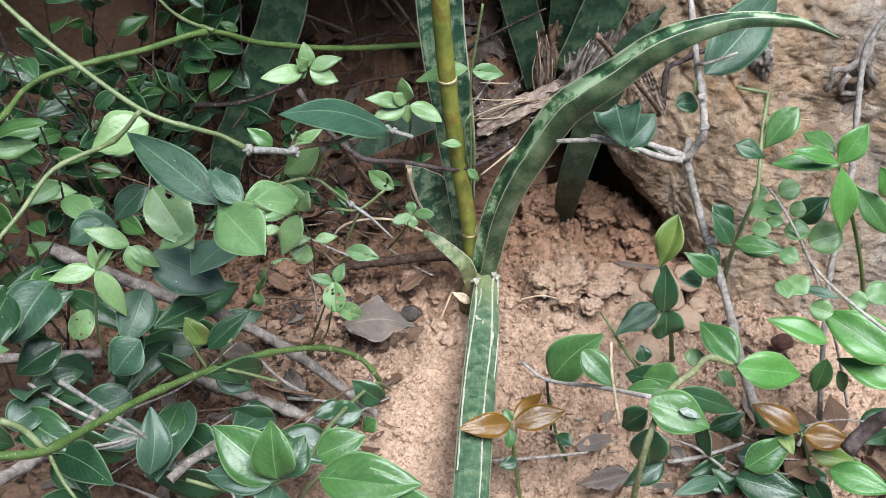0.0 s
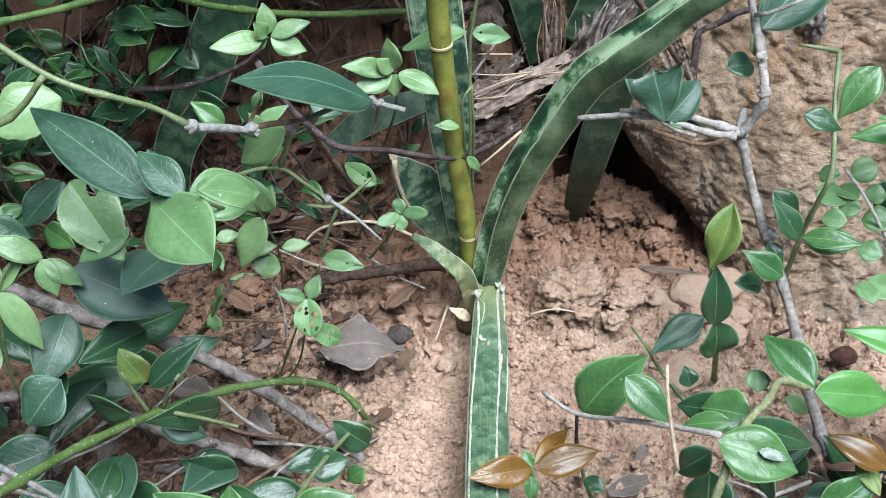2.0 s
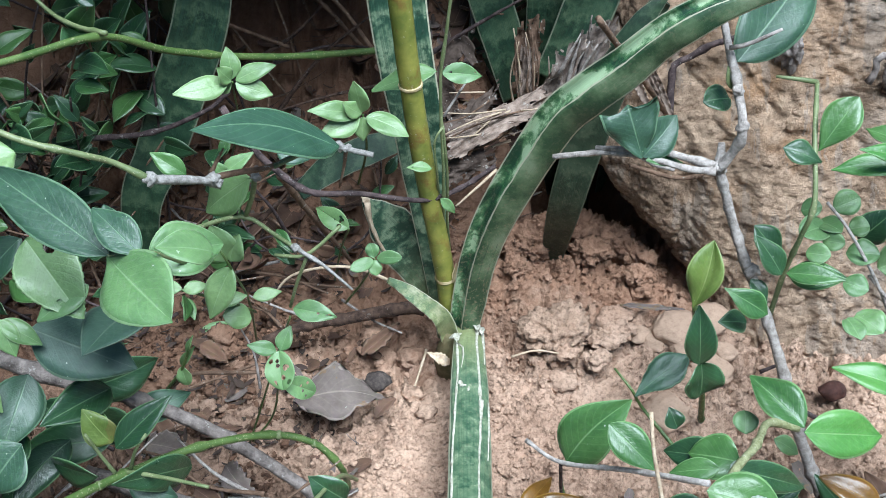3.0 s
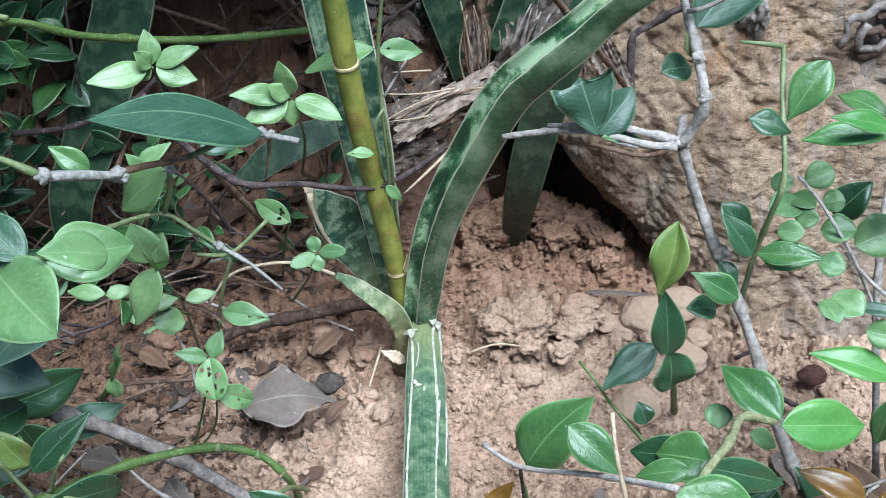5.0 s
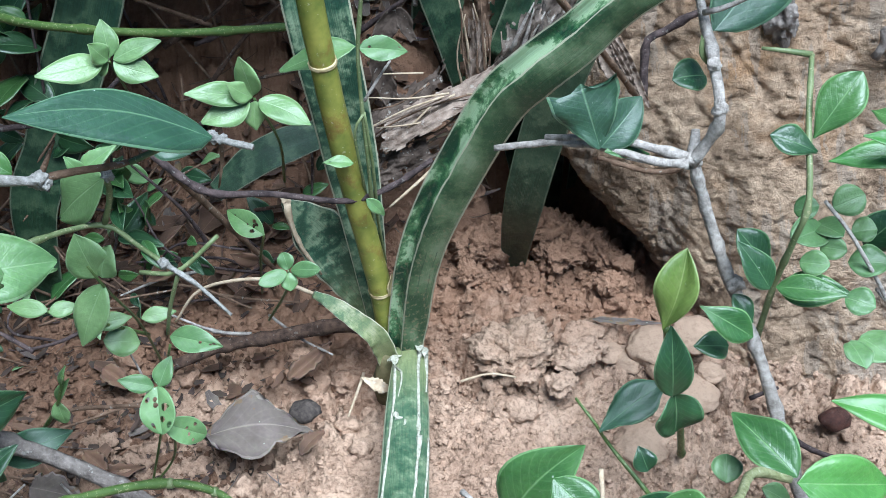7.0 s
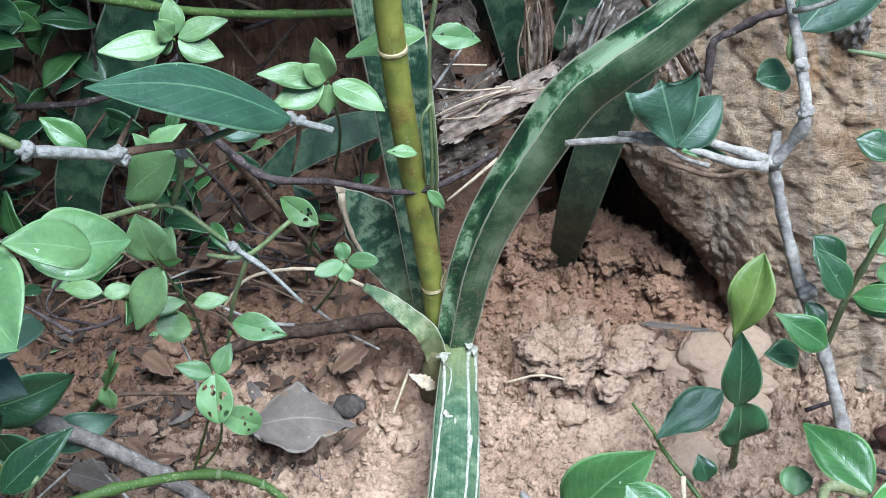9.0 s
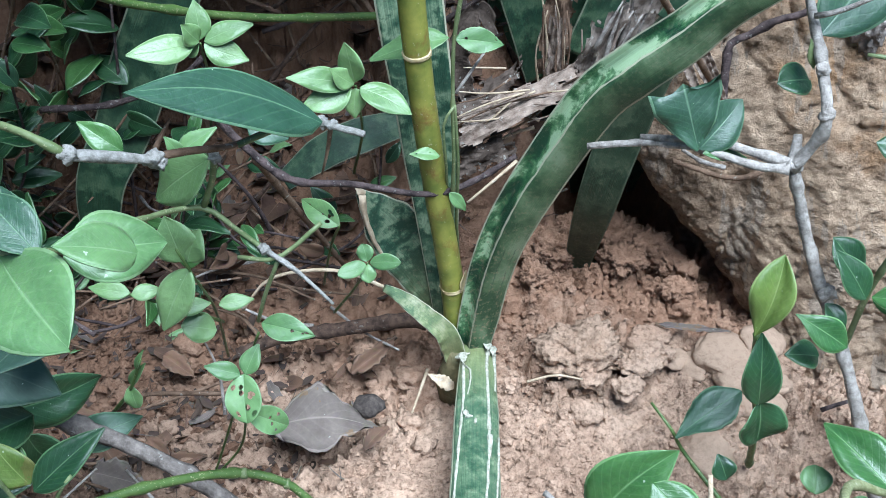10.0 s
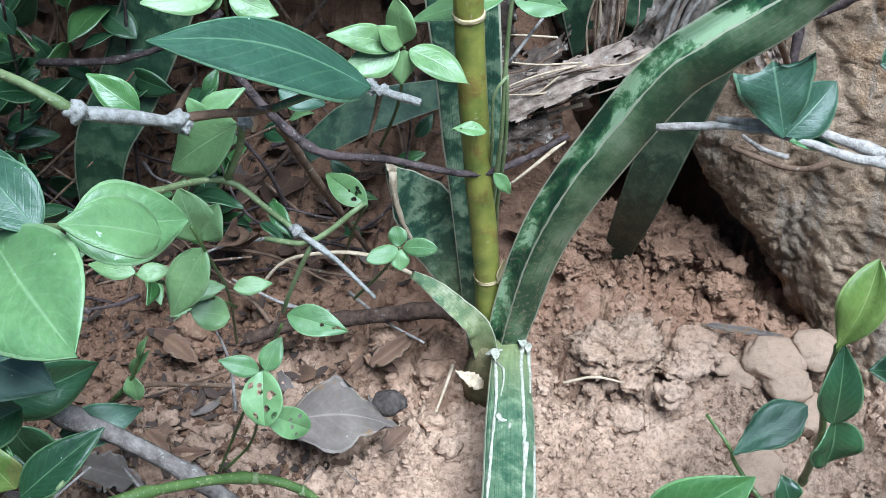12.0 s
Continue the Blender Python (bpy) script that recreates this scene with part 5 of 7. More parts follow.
sprout((-0.1208, 0.0167, 0.1980), (-0.1410, 0.1497, 0.0500), [(-0.1222, 0.0262, 0.2150), (-0.1530, 0.0054, 0.2000), (-0.1291, 0.0240, 0.1900), (-0.0959, 0.0194, 0.2050), (-0.0992, 0.0125, 0.1900), (-0.1276, 0.0134, 0.2100)], [0.013, 0.016, 0.013, 0.012, 0.015, 0.012], LEAF_LIGHT, "pale green seedling with six pointed leaves")
sprout((-0.0519, -0.0501, 0.2140), (-0.0523, 0.0933, 0.0600), [(-0.0555, -0.0507, 0.2350), (-0.0295, -0.0603, 0.2050), (-0.0530, -0.0529, 0.2000), (-0.0746, -0.0558, 0.2080), (-0.0797, -0.0545, 0.2220), (-0.0621, -0.0538, 0.2250)], [0.013, 0.015, 0.011, 0.015, 0.012, 0.010], LEAF_LIGHT, "pale green seedling with glossy pointed leaves")
sprout((-0.0496, -0.0279, 0.0960), (-0.0687, 0.0276, 0.0100), [(-0.0518, -0.0224, 0.1040), (-0.0647, -0.0346, 0.0950), (-0.0497, -0.0340, 0.0880), (-0.0337, -0.0336, 0.1000)], [0.009, 0.009, 0.009, 0.009], LEAF_SOFT, "tiny three-leaved seedling by the flower stalk", "round")
sprig_on = thing("sprout", "pale green leafy shoot rising beside a grey branch", "seedling", "pale seedlings", at=(-0.262, -0.135, 0.06))
tube("stem", [(-0.262, -0.130, 0.05), (-0.263, -0.140, 0.102), (-0.2532, -0.140, 0.160), (-0.2449, -0.138, 0.176)], 0.0012, 0.0007, OLIVE, sprig_on)
for tip, w in (((-0.2818, -0.146, 0.1586), 0.0135), ((-0.2387, -0.150, 0.1272), 0.0150), ((-0.2544, -0.132, 0.1770), 0.0080), ((-0.2380, -0.132, 0.1770), 0.0090)):
    leaf(sprig_on, (-0.2532, -0.140, 0.160), tip, w, LEAF_LIGHT, "ovate", fold=0.1)
leaf(sprig_on, (-0.2300, -0.136, 0.1760), (-0.2560, -0.134, 0.1890), 0.0135, LEAF_LIGHT, "ovate", fold=0.08)
leaf(sprig_on, (-0.2300, -0.137, 0.1760), (-0.2250, -0.146, 0.1600), 0.0130, LEAF_LIGHT, "ovate", fold=0.08)
leaf(sprig_on, (-0.2300, -0.137, 0.1750), (-0.2130, -0.142, 0.1620), 0.0115, LEAF_LIGHT, "ovate", fold=0.08)
tube("stem", [(-0.2532, -0.138, 0.158), (-0.2410, -0.137, 0.168), (-0.2300, -0.137, 0.176)], 0.0009, 0.0007, OLIVE, sprig_on)
leaf(sprig_on, (-0.2640, -0.141, 0.1250), (-0.2760, -0.150, 0.1080), 0.0170, LEAF_LIGHT, "round", fold=0.1, holes=3, label="light leaf with small holes")
tall = thing("tall_weed", "thin weed standing against the flower stalk with chewed leaves", "weed", at=(-0.0002, 0.0905, 0.0000))
tube("stem", [(-0.0007, 0.0160, 0.0521), (-0.0039, 0.0060, 0.0867), (-0.0047, -0.0040, 0.1371), (-0.0057, -0.0040, 0.1739), (-0.0055, -0.0030, 0.2046), (-0.0022, -0.0030, 0.2308), (0.0012, -0.0030, 0.2588)], 0.0011, 0.0009, OLIVE, tall, knots=0.05)
tube("stem", [(0.0012, 0.0160, 0.0562), (-0.0015, 0.0060, 0.0944), (-0.0026, -0.0040, 0.1369), (-0.0049, -0.0050, 0.1712)], 0.0010, 0.0008, OLIVE, tall)
tube("stem", [(-0.0031, 0.0140, 0.0672), (-0.0058, 0.0080, 0.1013), (-0.0085, -0.0040, 0.1358), (-0.0102, -0.0070, 0.1613), (-0.0055, -0.0060, 0.1709)], 0.0009, 0.0007, OLIVE, tall)
tube("stem", [(-0.0044, -0.0040, 0.1771), (0.0033, 0.0000, 0.1867), (0.0097, 0.0060, 0.1919)], 0.0009, 0.0006, GREY, tall)
leaf(tall, (-0.0049, -0.0030, 0.2058), (0.0175, -0.0030, 0.2014), 0.0125, LEAF_SOFT, "ovate", holes=2, torn=0.03, label="bitten pale green leaf")
leaf(tall, (-0.0059, 0.0120, 0.1973), (-0.0430, 0.0180, 0.1834), 0.016, LEAF_SOFT, "ovate", torn=0.02)
leaf(tall, (-0.0122, -0.0080, 0.1441), (-0.0271, -0.0080, 0.1460), 0.0075, LEAF_SOFT, "ovate", torn=0.03, holes=2, label="pale leaf with bird-lime spots")
leaf(tall, (-0.0070, -0.0080, 0.1213), (0.0011, -0.0080, 0.1095), 0.007, LEAF_SOFT, "ovate")

weed = thing("holed_weed", "weed with oval leaves full of insect holes on soil", "weed", at=(-0.1361, -0.0589, -0.0200))
tube("stem", [(-0.1378, -0.0561, -0.0250), (-0.1227, -0.0683, 0.0300), (-0.1091, -0.0916, 0.0900), (-0.0988, -0.1057, 0.1300)], 0.0007, 0.0006, VINE, weed)
tube("stem", [(-0.1358, -0.0550, -0.0250), (-0.1191, -0.0644, 0.0100), (-0.1092, -0.0940, 0.0800)], 0.0007, 0.0006, VINE, weed)
leaf(weed, (-0.0962, -0.1124, 0.1420), (-0.0747, -0.1201, 0.1400), 0.0120, LEAF_SOFT, "ovate", label="oval leaf with a bitten end", holes=3)
leaf(weed, (-0.1064, -0.1149, 0.1150), (-0.1061, -0.1292, 0.1000), 0.0160, LEAF_SOFT, "round", label="leaf with round insect holes", holes=11)
leaf(weed, (-0.1061, -0.1229, 0.1000), (-0.0903, -0.1192, 0.0850), 0.0123, LEAF_SOFT, "round", holes=4)
leaf(weed, (-0.1080, -0.1147, 0.1150), (-0.1224, -0.1136, 0.1200), 0.0087, LEAF_SOFT, "ovate")
leaf(weed, (-0.1056, -0.1150, 0.1150), (-0.0992, -0.1075, 0.1250), 0.0096, LEAF_SOFT, "ovate")

leaf(weed, (-0.0627, 0.0142, 0.0860), (-0.0818, 0.0332, 0.0900), 0.0144, LEAF_LIGHT, "ovate", holes=7, label="yellowish leaf eaten by insects")
tube("stem", [(-0.0627, 0.0142, 0.0860), (-0.0684, 0.0379, 0.0500), (-0.0746, 0.0735, -0.0100)], 0.0008, 0.0008, VINE, weed)
weed2 = thing("trailing_weed", "trailing weed with soft green paired leaves", "weed", at=(-0.1318, 0.0081, 0.0000))
tube("stem", [(-0.1297, 0.0079, 0.0000), (-0.1255, -0.0379, 0.0800), (-0.1280, -0.0676, 0.1300), (-0.1325, -0.0722, 0.1500)], 0.0008, 0.0006, VINE, weed2)
leaf(weed2, (-0.1288, -0.0692, 0.1360), (-0.1440, -0.0760, 0.1060), 0.0185, LEAF_LIGHT, "ovate", face=(-0.1, -0.6, 0.8), fold=0.08)
leaf(weed2, (-0.1308, -0.0685, 0.1400), (-0.1364, -0.0637, 0.1620), 0.0200, LEAF_LIGHT, "ovate", face=(-0.1, -0.6, 0.8), fold=0.08)
leaf(weed2, (-0.1291, -0.0686, 0.1400), (-0.1225, -0.0664, 0.1560), 0.0160, LEAF_LIGHT, "ovate", face=(-0.1, -0.6, 0.8), fold=0.08)
leaf(weed2, (-0.1396, -0.0572, 0.0900), (-0.1240, -0.0545, 0.0830), 0.0150, LEAF_LIGHT, "round", face=(-0.1, -0.6, 0.8), fold=0.08)
leaf(weed2, (-0.1418, -0.0570, 0.1000), (-0.1245, -0.0536, 0.1000), 0.0097, LEAF_LIGHT, "ovate", face=(-0.1, -0.6, 0.8), fold=0.08)
leaf(weed2, (-0.1224, -0.0446, 0.0900), (-0.1058, -0.0422, 0.0900), 0.0088, LEAF_LIGHT, "ovate", face=(-0.1, -0.6, 0.8), fold=0.08)
leaf(weed2, (-0.1577, -0.0652, 0.1200), (-0.1765, -0.0596, 0.1200), 0.0093, LEAF_LIGHT, "ovate", face=(-0.1, -0.6, 0.8), fold=0.08)
leaf(weed2, (-0.1568, -0.0665, 0.1200), (-0.1436, -0.0640, 0.1200), 0.0085, LEAF_LIGHT, "ovate", face=(-0.1, -0.6, 0.8), fold=0.08)
tube("stem", [(-0.1230, -0.0360, 0.0700), (-0.1348, -0.0577, 0.1000), (-0.1577, -0.0659, 0.1200)], 0.0009, 0.0008, VINE, weed2)

shoot = thing("small_shoot", "small pale green shoot on a thin runner in soil", "weed", at=(-0.1889, -0.0311, 0.0000))
tube("runner", [(-0.1241, -0.0480, 0.0300), (-0.1464, -0.0547, 0.0400), (-0.1663, -0.0642, 0.0500), (-0.1888, -0.0559, 0.0200)], 0.0012, 0.001, BROWNBARK, shoot)
tube("stem", [(-0.1802, -0.0595, 0.0350), (-0.1671, -0.0681, 0.0600), (-0.1580, -0.0727, 0.0850)], 0.0012, 0.0007, VINE, shoot)
leaf(shoot, (-0.1668, -0.0675, 0.0620), (-0.1649, -0.0711, 0.0500), 0.0087, LEAF_LIGHT, "round")
leaf(shoot, (-0.1669, -0.0663, 0.0620), (-0.1567, -0.0705, 0.0800), 0.0057, LEAF_LIGHT, "ovate")
leaf(shoot, (-0.1619, -0.0702, 0.0750), (-0.1560, -0.0717, 0.0900), 0.0035, LEAF_LIGHT, "lance")

# ---------- big-leaved shrub at lower left ----------
dark = thing("dark_leaf_shrub", "shrub with large dark bluish leaves and grey branches", "shrub", at=(-0.2989, -0.0130, -0.0300))
tube("branch", [(-0.3067, -0.0637, 0.1100), (-0.2606, -0.0768, 0.0920), (-0.2338, -0.0817, 0.0780), (-0.2002, -0.0791, 0.0550), (-0.1642, -0.0822, 0.0300), (-0.1352, -0.0898, 0.0080), (-0.1006, -0.1033, -0.0200), (-0.0811, -0.1098, -0.0400)], 0.0048, 0.0036, BRANCH, dark, knots=0.06)
tube("branch", [(-0.2255, -0.0893, -0.0000), (-0.1936, -0.1037, -0.0050), (-0.1622, -0.1112, -0.0150), (-0.1270, -0.1194, -0.0300)], 0.0046, 0.004, BRANCH, dark, knots=0.06)
tube("branch", [(-0.3703, -0.1125, 0.0500), (-0.3233, -0.1113, 0.0500), (-0.2774, -0.1065, 0.0450)], 0.0038, 0.0034, BRANCH, dark, knots=0.05)
tube("branch", [(-0.3199, -0.2536, 0.0900), (-0.2926, -0.2290, 0.0850), (-0.2736, -0.1867, 0.0600), (-0.2707, -0.1175, 0.0300)], 0.0042, 0.003, BRANCH, dark, knots=0.05)
tube("branch", [(-0.3019, -0.1799, 0.1000), (-0.2636, -0.2035, 0.0950), (-0.2256, -0.2197, 0.0900)], 0.0013, 0.0009, GREY, dark)
tube("branch", [(-0.2958, -0.2186, 0.0800), (-0.2560, -0.2205, 0.0850), (-0.2259, -0.2175, 0.0900)], 0.0013, 0.0009, GREY, dark)
tube("branch", [(-0.2136, -0.2309, 0.0600), (-0.2007, -0.2164, 0.0600), (-0.1817, -0.1965, 0.0500)], 0.0034, 0.0026, BRANCH, dark)
tube("branch", [(-0.2260, -0.200, 0.0876), (-0.2232, -0.200, 0.0550), (-0.2211, -0.200, 0.0332), (-0.2101, -0.200, 0.0065)], 0.0017, 0.0034, JOINT, dark, "pale knobbly twig", knots=0.012, rough=0.25)
tube("branch", [(-0.2198, -0.200, 0.0300), (-0.2032, -0.200, 0.0411), (-0.1852, -0.200, 0.0561)], 0.0030, 0.0034, BRANCH, dark, knots=0.02)
lump("knot", (-0.2205, -0.200, 0.0310), (0.0062, 0.0050, 0.0050), JOINT, dark, seed=14, rough=0.8)
tube("branch", [(-0.2648, -0.220, 0.1473), (-0.2469, -0.220, 0.1224), (-0.2261, -0.220, 0.0932), (-0.2220, -0.212, 0.0600)], 0.0016, 0.0012, JOINT, dark, knots=0.02)
tube("branch", [(-0.2263, -0.220, 0.0920), (-0.2460, -0.220, 0.0834), (-0.2746, -0.220, 0.0800)], 0.0012, 0.0010, JOINT, dark, knots=0.02)
leaf(dark, (-0.2206, -0.1279, 0.1600), (-0.1729, -0.1425, 0.1400), 0.0353, LEAF_DUST, "ovate", fold=0.1, face=(-0.1, -0.6, 0.8))
leaf(dark, (-0.2289, -0.1287, 0.1300), (-0.2421, -0.1599, 0.1100), 0.0283, LEAF_BLUE, "ovate", fold=0.15)
leaf(dark, (-0.1930, -0.1247, 0.1100), (-0.2223, -0.1549, 0.1200), 0.0221, LEAF_DARK, "ovate", fold=0.4)
leaf(dark, (-0.1898, -0.1564, 0.1000), (-0.1600, -0.1433, 0.1200), 0.0163, LEAF_DARK, "ovate", fold=0.3)
leaf(dark, (-0.1892, -0.1556, 0.0700), (-0.1655, -0.1593, 0.0600), 0.0169, LEAF_BLUE, "ovate")
leaf(dark, (-0.2360, -0.1395, 0.1000), (-0.2553, -0.1648, 0.0900), 0.0231, LEAF_DARK, "ovate")
leaf(dark, (-0.1951, -0.1495, 0.1000), (-0.2041, -0.1340, 0.1100), 0.0116, LEAF_MID, "ovate", fold=0.5)
leaf(dark, (-0.2843, -0.1400, 0.1500), (-0.3021, -0.1818, 0.1400), 0.0403, LEAF_BLUE, "ovate")
leaf(dark, (-0.2994, -0.1689, 0.1700), (-0.3100, -0.2142, 0.1600), 0.0315, LEAF_DARK, "ovate")
leaf(dark, (-0.2292, -0.1651, 0.1200), (-0.2484, -0.1754, 0.1000), 0.0293, LEAF_BLUE, "ovate")
leaf(dark, (-0.2833, -0.1558, 0.1100), (-0.3118, -0.1713, 0.1000), 0.0270, LEAF_DARK, "ovate")
leaf(dark, (-0.2113, -0.1588, 0.0500), (-0.2220, -0.2312, 0.0600), 0.0276, LEAF_BLUE, "ovate")
leaf(dark, (-0.2208, -0.1983, 0.0600), (-0.2138, -0.1701, 0.0600), 0.0202, LEAF_DARK, "ovate")
leaf(dark, (-0.2133, -0.1692, 0.0300), (-0.1853, -0.1967, 0.0300), 0.0285, LEAF_DARK, "ovate")
leaf(dark, (-0.2344, -0.1880, 0.0600), (-0.2645, -0.2016, 0.0600), 0.0224, LEAF_BLUE, "ovate")
leaf(dark, (-0.3077, -0.2146, 0.1000), (-0.2858, -0.1949, 0.1000), 0.0261, LEAF_BLUE, "ovate")
leaf(dark, (-0.2727, -0.0884, 0.1600), (-0.2482, -0.0902, 0.1500), 0.0177, LEAF_BLUE, "ovate")
leaf(dark, (-0.2186, -0.1081, 0.2000), (-0.2413, -0.1166, 0.1800), 0.0192, LEAF_BLUE, "ovate")
leaf(dark, (-0.2519, -0.1066, 0.1700), (-0.2746, -0.1142, 0.1600), 0.0221, LEAF_BLUE, "ovate")
leaf(dark, (-0.1702, -0.1203, 0.1600), (-0.1878, -0.1704, 0.1800), 0.0290, LEAF_DUST, "ovate", fold=0.1)

dr = random.Random(31)
for k in range(46):
    x, y = dr.uniform(-0.36, -0.13), dr.uniform(-0.27, -0.05)
    if x > -0.2 and y > -0.13:
        continue
    base = V((x, y, dr.uniform(-0.01, 0.06) + 0.05 * smooth(-0.14, -0.34, x)))
    away = V((dr.uniform(-1, 1), dr.uniform(-0.9, 0.6), dr.uniform(-0.3, 0.5))).normalized() * dr.uniform(0.035, 0.06)
    leaf(dark, base, base + away, dr.uniform(0.018, 0.03), dr.choice((LEAF_DARK, LEAF_DARK, LEAF_DARK, LEAF_BLUE)), "ovate", seed=k, bow=dr.uniform(-0.08, 0.08), arch=dr.uniform(-0.1, 0.35), fold=dr.uniform(0.05, 0.4), face=TO_EYE + V([dr.uniform(-0.6, 0.6) for _ in range(3)]))
tr = random.Random(90)
for k in range(22):
    x, y = tr.uniform(-0.34, -0.12), tr.uniform(-0.27, -0.07)
    p = V((x, y, ground_height(x, y) + tr.uniform(0.01, 0.09)))
    q = p + V((tr.uniform(-0.09, 0.09), tr.uniform(-0.05, 0.06), tr.uniform(-0.03, 0.04)))
    tube("twig", [p, p.lerp(q, 0.5) + V([tr.uniform(-0.006, 0.006) for _ in range(3)]), q], tr.uniform(0.0006, 0.0013), 0.0005, tr.choice((GREY, GREY, BRANCH, BROWNBARK)), dark, knots=0.014, sides=6)
vine = thing("green_vine", "thick smooth green vine arching down to the soil", "vine", at=(-0.0797, -0.0985, -0.0200))
tube("stem", [(-0.3062, -0.2835, 0.1600), (-0.2868, -0.2747, 0.1500), (-0.2669, -0.2631, 0.1380), (-0.2480, -0.2313, 0.1200), (-0.2222, -0.1929, 0.1000), (-0.1919, -0.1582, 0.0800), (-0.1568, -0.1320, 0.0650), (-0.1188, -0.1112, 0.0450), (-0.0947, -0.1082, 0.0300), (-0.0810, -0.1115, 0.0100), (-0.0778, -0.0960, -0.0300)], 0.0028, 0.0019, VINE, vine, knots=0.045)
for node in ((-0.2222, -0.1929, 0.1000), (-0.1998, -0.1665, 0.0850), (-0.1137, -0.1103, 0.0430), (-0.0947, -0.1082, 0.0300)):
    tube("node", [V(node) + V((-0.0012, 0.0002, -0.0006)), node, V(node) + V((0.0012, -0.0002, 0.0004))], 0.0026, 0.0025, OLIVE, vine, "pale leaf scar ring", sides=10)
tube("shoot", [(-0.1927, -0.1577, 0.0800), (-0.1985, -0.1575, 0.1000), (-0.2016, -0.1585, 0.1150)], 0.0012, 0.0008, OLIVE, vine)
tube("shoot", [(-0.1915, -0.1543, 0.0800), (-0.1684, -0.1660, 0.0850), (-0.1450, -0.1790, 0.0900)], 0.0014, 0.0009, OLIVE, vine)
tube("shoot", [(-0.1865, -0.1556, 0.0800), (-0.1799, -0.1587, 0.1000), (-0.1732, -0.1582, 0.1100)], 0.001, 0.0008, OLIVE, vine)
tube("shoot", [(-0.2669, -0.2631, 0.1380), (-0.2781, -0.2565, 0.1500), (-0.2878, -0.2578, 0.1600)], 0.0022, 0.002, OLIVE, vine)
tube("shoot", [(-0.2666, -0.2617, 0.1350), (-0.2605, -0.2707, 0.1200), (-0.2516, -0.2797, 0.1100)], 0.0014, 0.001, OLIVE, vine)
leaf(vine, (-0.1920, -0.1526, 0.1000), (-0.2032, -0.1467, 0.1200), 0.0175, LEAF_YELLOW, "ovate")

front = thing("glossy_shrub", "glossy green shrub with broad leaves on a pale stem", "shrub", at=(-0.1289, -0.1848, -0.0400))
tube("stem", [(-0.0723, -0.0906, -0.0300), (-0.0822, -0.1264, 0.0200), (-0.0989, -0.1764, 0.0600), (-0.1138, -0.2186, 0.0850), (-0.1194, -0.2449, 0.1000), (-0.1350, -0.2787, 0.1200), (-0.1602, -0.2848, 0.1200), (-0.1897, -0.2752, 0.1200)], 0.0013, 0.0012, OLIVE, front, knots=0.03)
tube("stem", [(-0.1125, -0.2763, 0.1200), (-0.1238, -0.2732, 0.1000), (-0.1351, -0.2627, 0.0500)], 0.0011, 0.0011, OLIVE, front)
leaf(front, (-0.1354, -0.2852, 0.1300), (-0.1717, -0.2610, 0.1500), 0.0325, LEAF_MID, "ovate", fold=0.25)
leaf(front, (-0.1363, -0.2880, 0.1350), (-0.1367, -0.2750, 0.1700), 0.0268, LEAF_MID, "ovate", fold=0.3)
leaf(front, (-0.1333, -0.2841, 0.1300), (-0.1212, -0.2632, 0.1400), 0.0222, LEAF_DARK, "ovate")
leaf(front, (-0.1385, -0.2858, 0.1300), (-0.1771, -0.2800, 0.1300), 0.0220, LEAF_BLUE, "ovate", face=(0, -0.4, 0.9))
leaf(front, (-0.1168, -0.2484, 0.1000), (-0.0872, -0.2423, 0.1100), 0.0250, LEAF_MID, "ovate")
leaf(front, (-0.1138, -0.2782, 0.1200), (-0.0557, -0.2942, 0.1300), 0.0327, LEAF_MID, "ovate")
leaf(front, (-0.1117, -0.1863, 0.0600), (-0.0902, -0.1829, 0.0600), 0.0201, LEAF_DARK, "ovate")
leaf(front, (-0.1029, -0.1788, 0.0600), (-0.1231, -0.1856, 0.0600), 0.0155, LEAF_DARK, "ovate")
leaf(front, (-0.0790, -0.1509, 0.0300), (-0.0981, -0.1473, 0.0500), 0.0195, LEAF_DARK, "ovate")
leaf(front, (-0.0825, -0.1518, 0.0100), (-0.0925, -0.1519, 0.0000), 0.0132, LEAF_MID, "ovate")
leaf(front, (-0.1116, -0.2796, 0.1200), (-0.0456, -0.3031, 0.1200), 0.0288, LEAF_MID, "ovate")
leaf(front, (-0.1397, -0.2817, 0.1200), (-0.1452, -0.3017, 0.1200), 0.0261, LEAF_BLUE, "ovate")

# ---------- loose twigs, roots, litter ----------
def loose(name, points, r0, r1, material, label, category="twig", knots=0.03):
    ob = tube(name, points, r0, r1, material, knots=knots)
    return tagged(ob, label, category)


loose("dark_twig", [(-0.1275, 0.0040, 0.1900), (-0.1190, 0.0010, 0.1720), (-0.1040, -0.0009, 0.1500), (-0.0840, -0.0056, 0.1330), (-0.0548, -0.0025, 0.1260), (-0.0171, -0.0016, 0.1160), (0.0072, 0.0050, 0.1180), (0.0284, 0.0077, 0.1300)], 0.0022, 0.0014, DARKBARK, "dark purplish dead twig crossing behind the stalk", knots=0.011)
loose("dead_twig", [(-0.1008, -0.0009, 0.1450), (-0.0895, 0.0246, 0.1000), (-0.0682, 0.0484, 0.0400), (-0.0565, 0.0688, 0.0000)], 0.0022, 0.0012, BROWNBARK, "dead brown twig leaning on the soil")
loose("dead_root", [(-0.1268, 0.0228, -0.0140), (-0.0987, 0.0281, -0.0080), (-0.0671, 0.0251, -0.0020), (-0.0392, 0.0227, 0.0040), (-0.0167, 0.0228, 0.0040)], 0.0034, 0.0048, ROOTBARK, "dark brown cracked root lying on the soil", "root", 0.02)
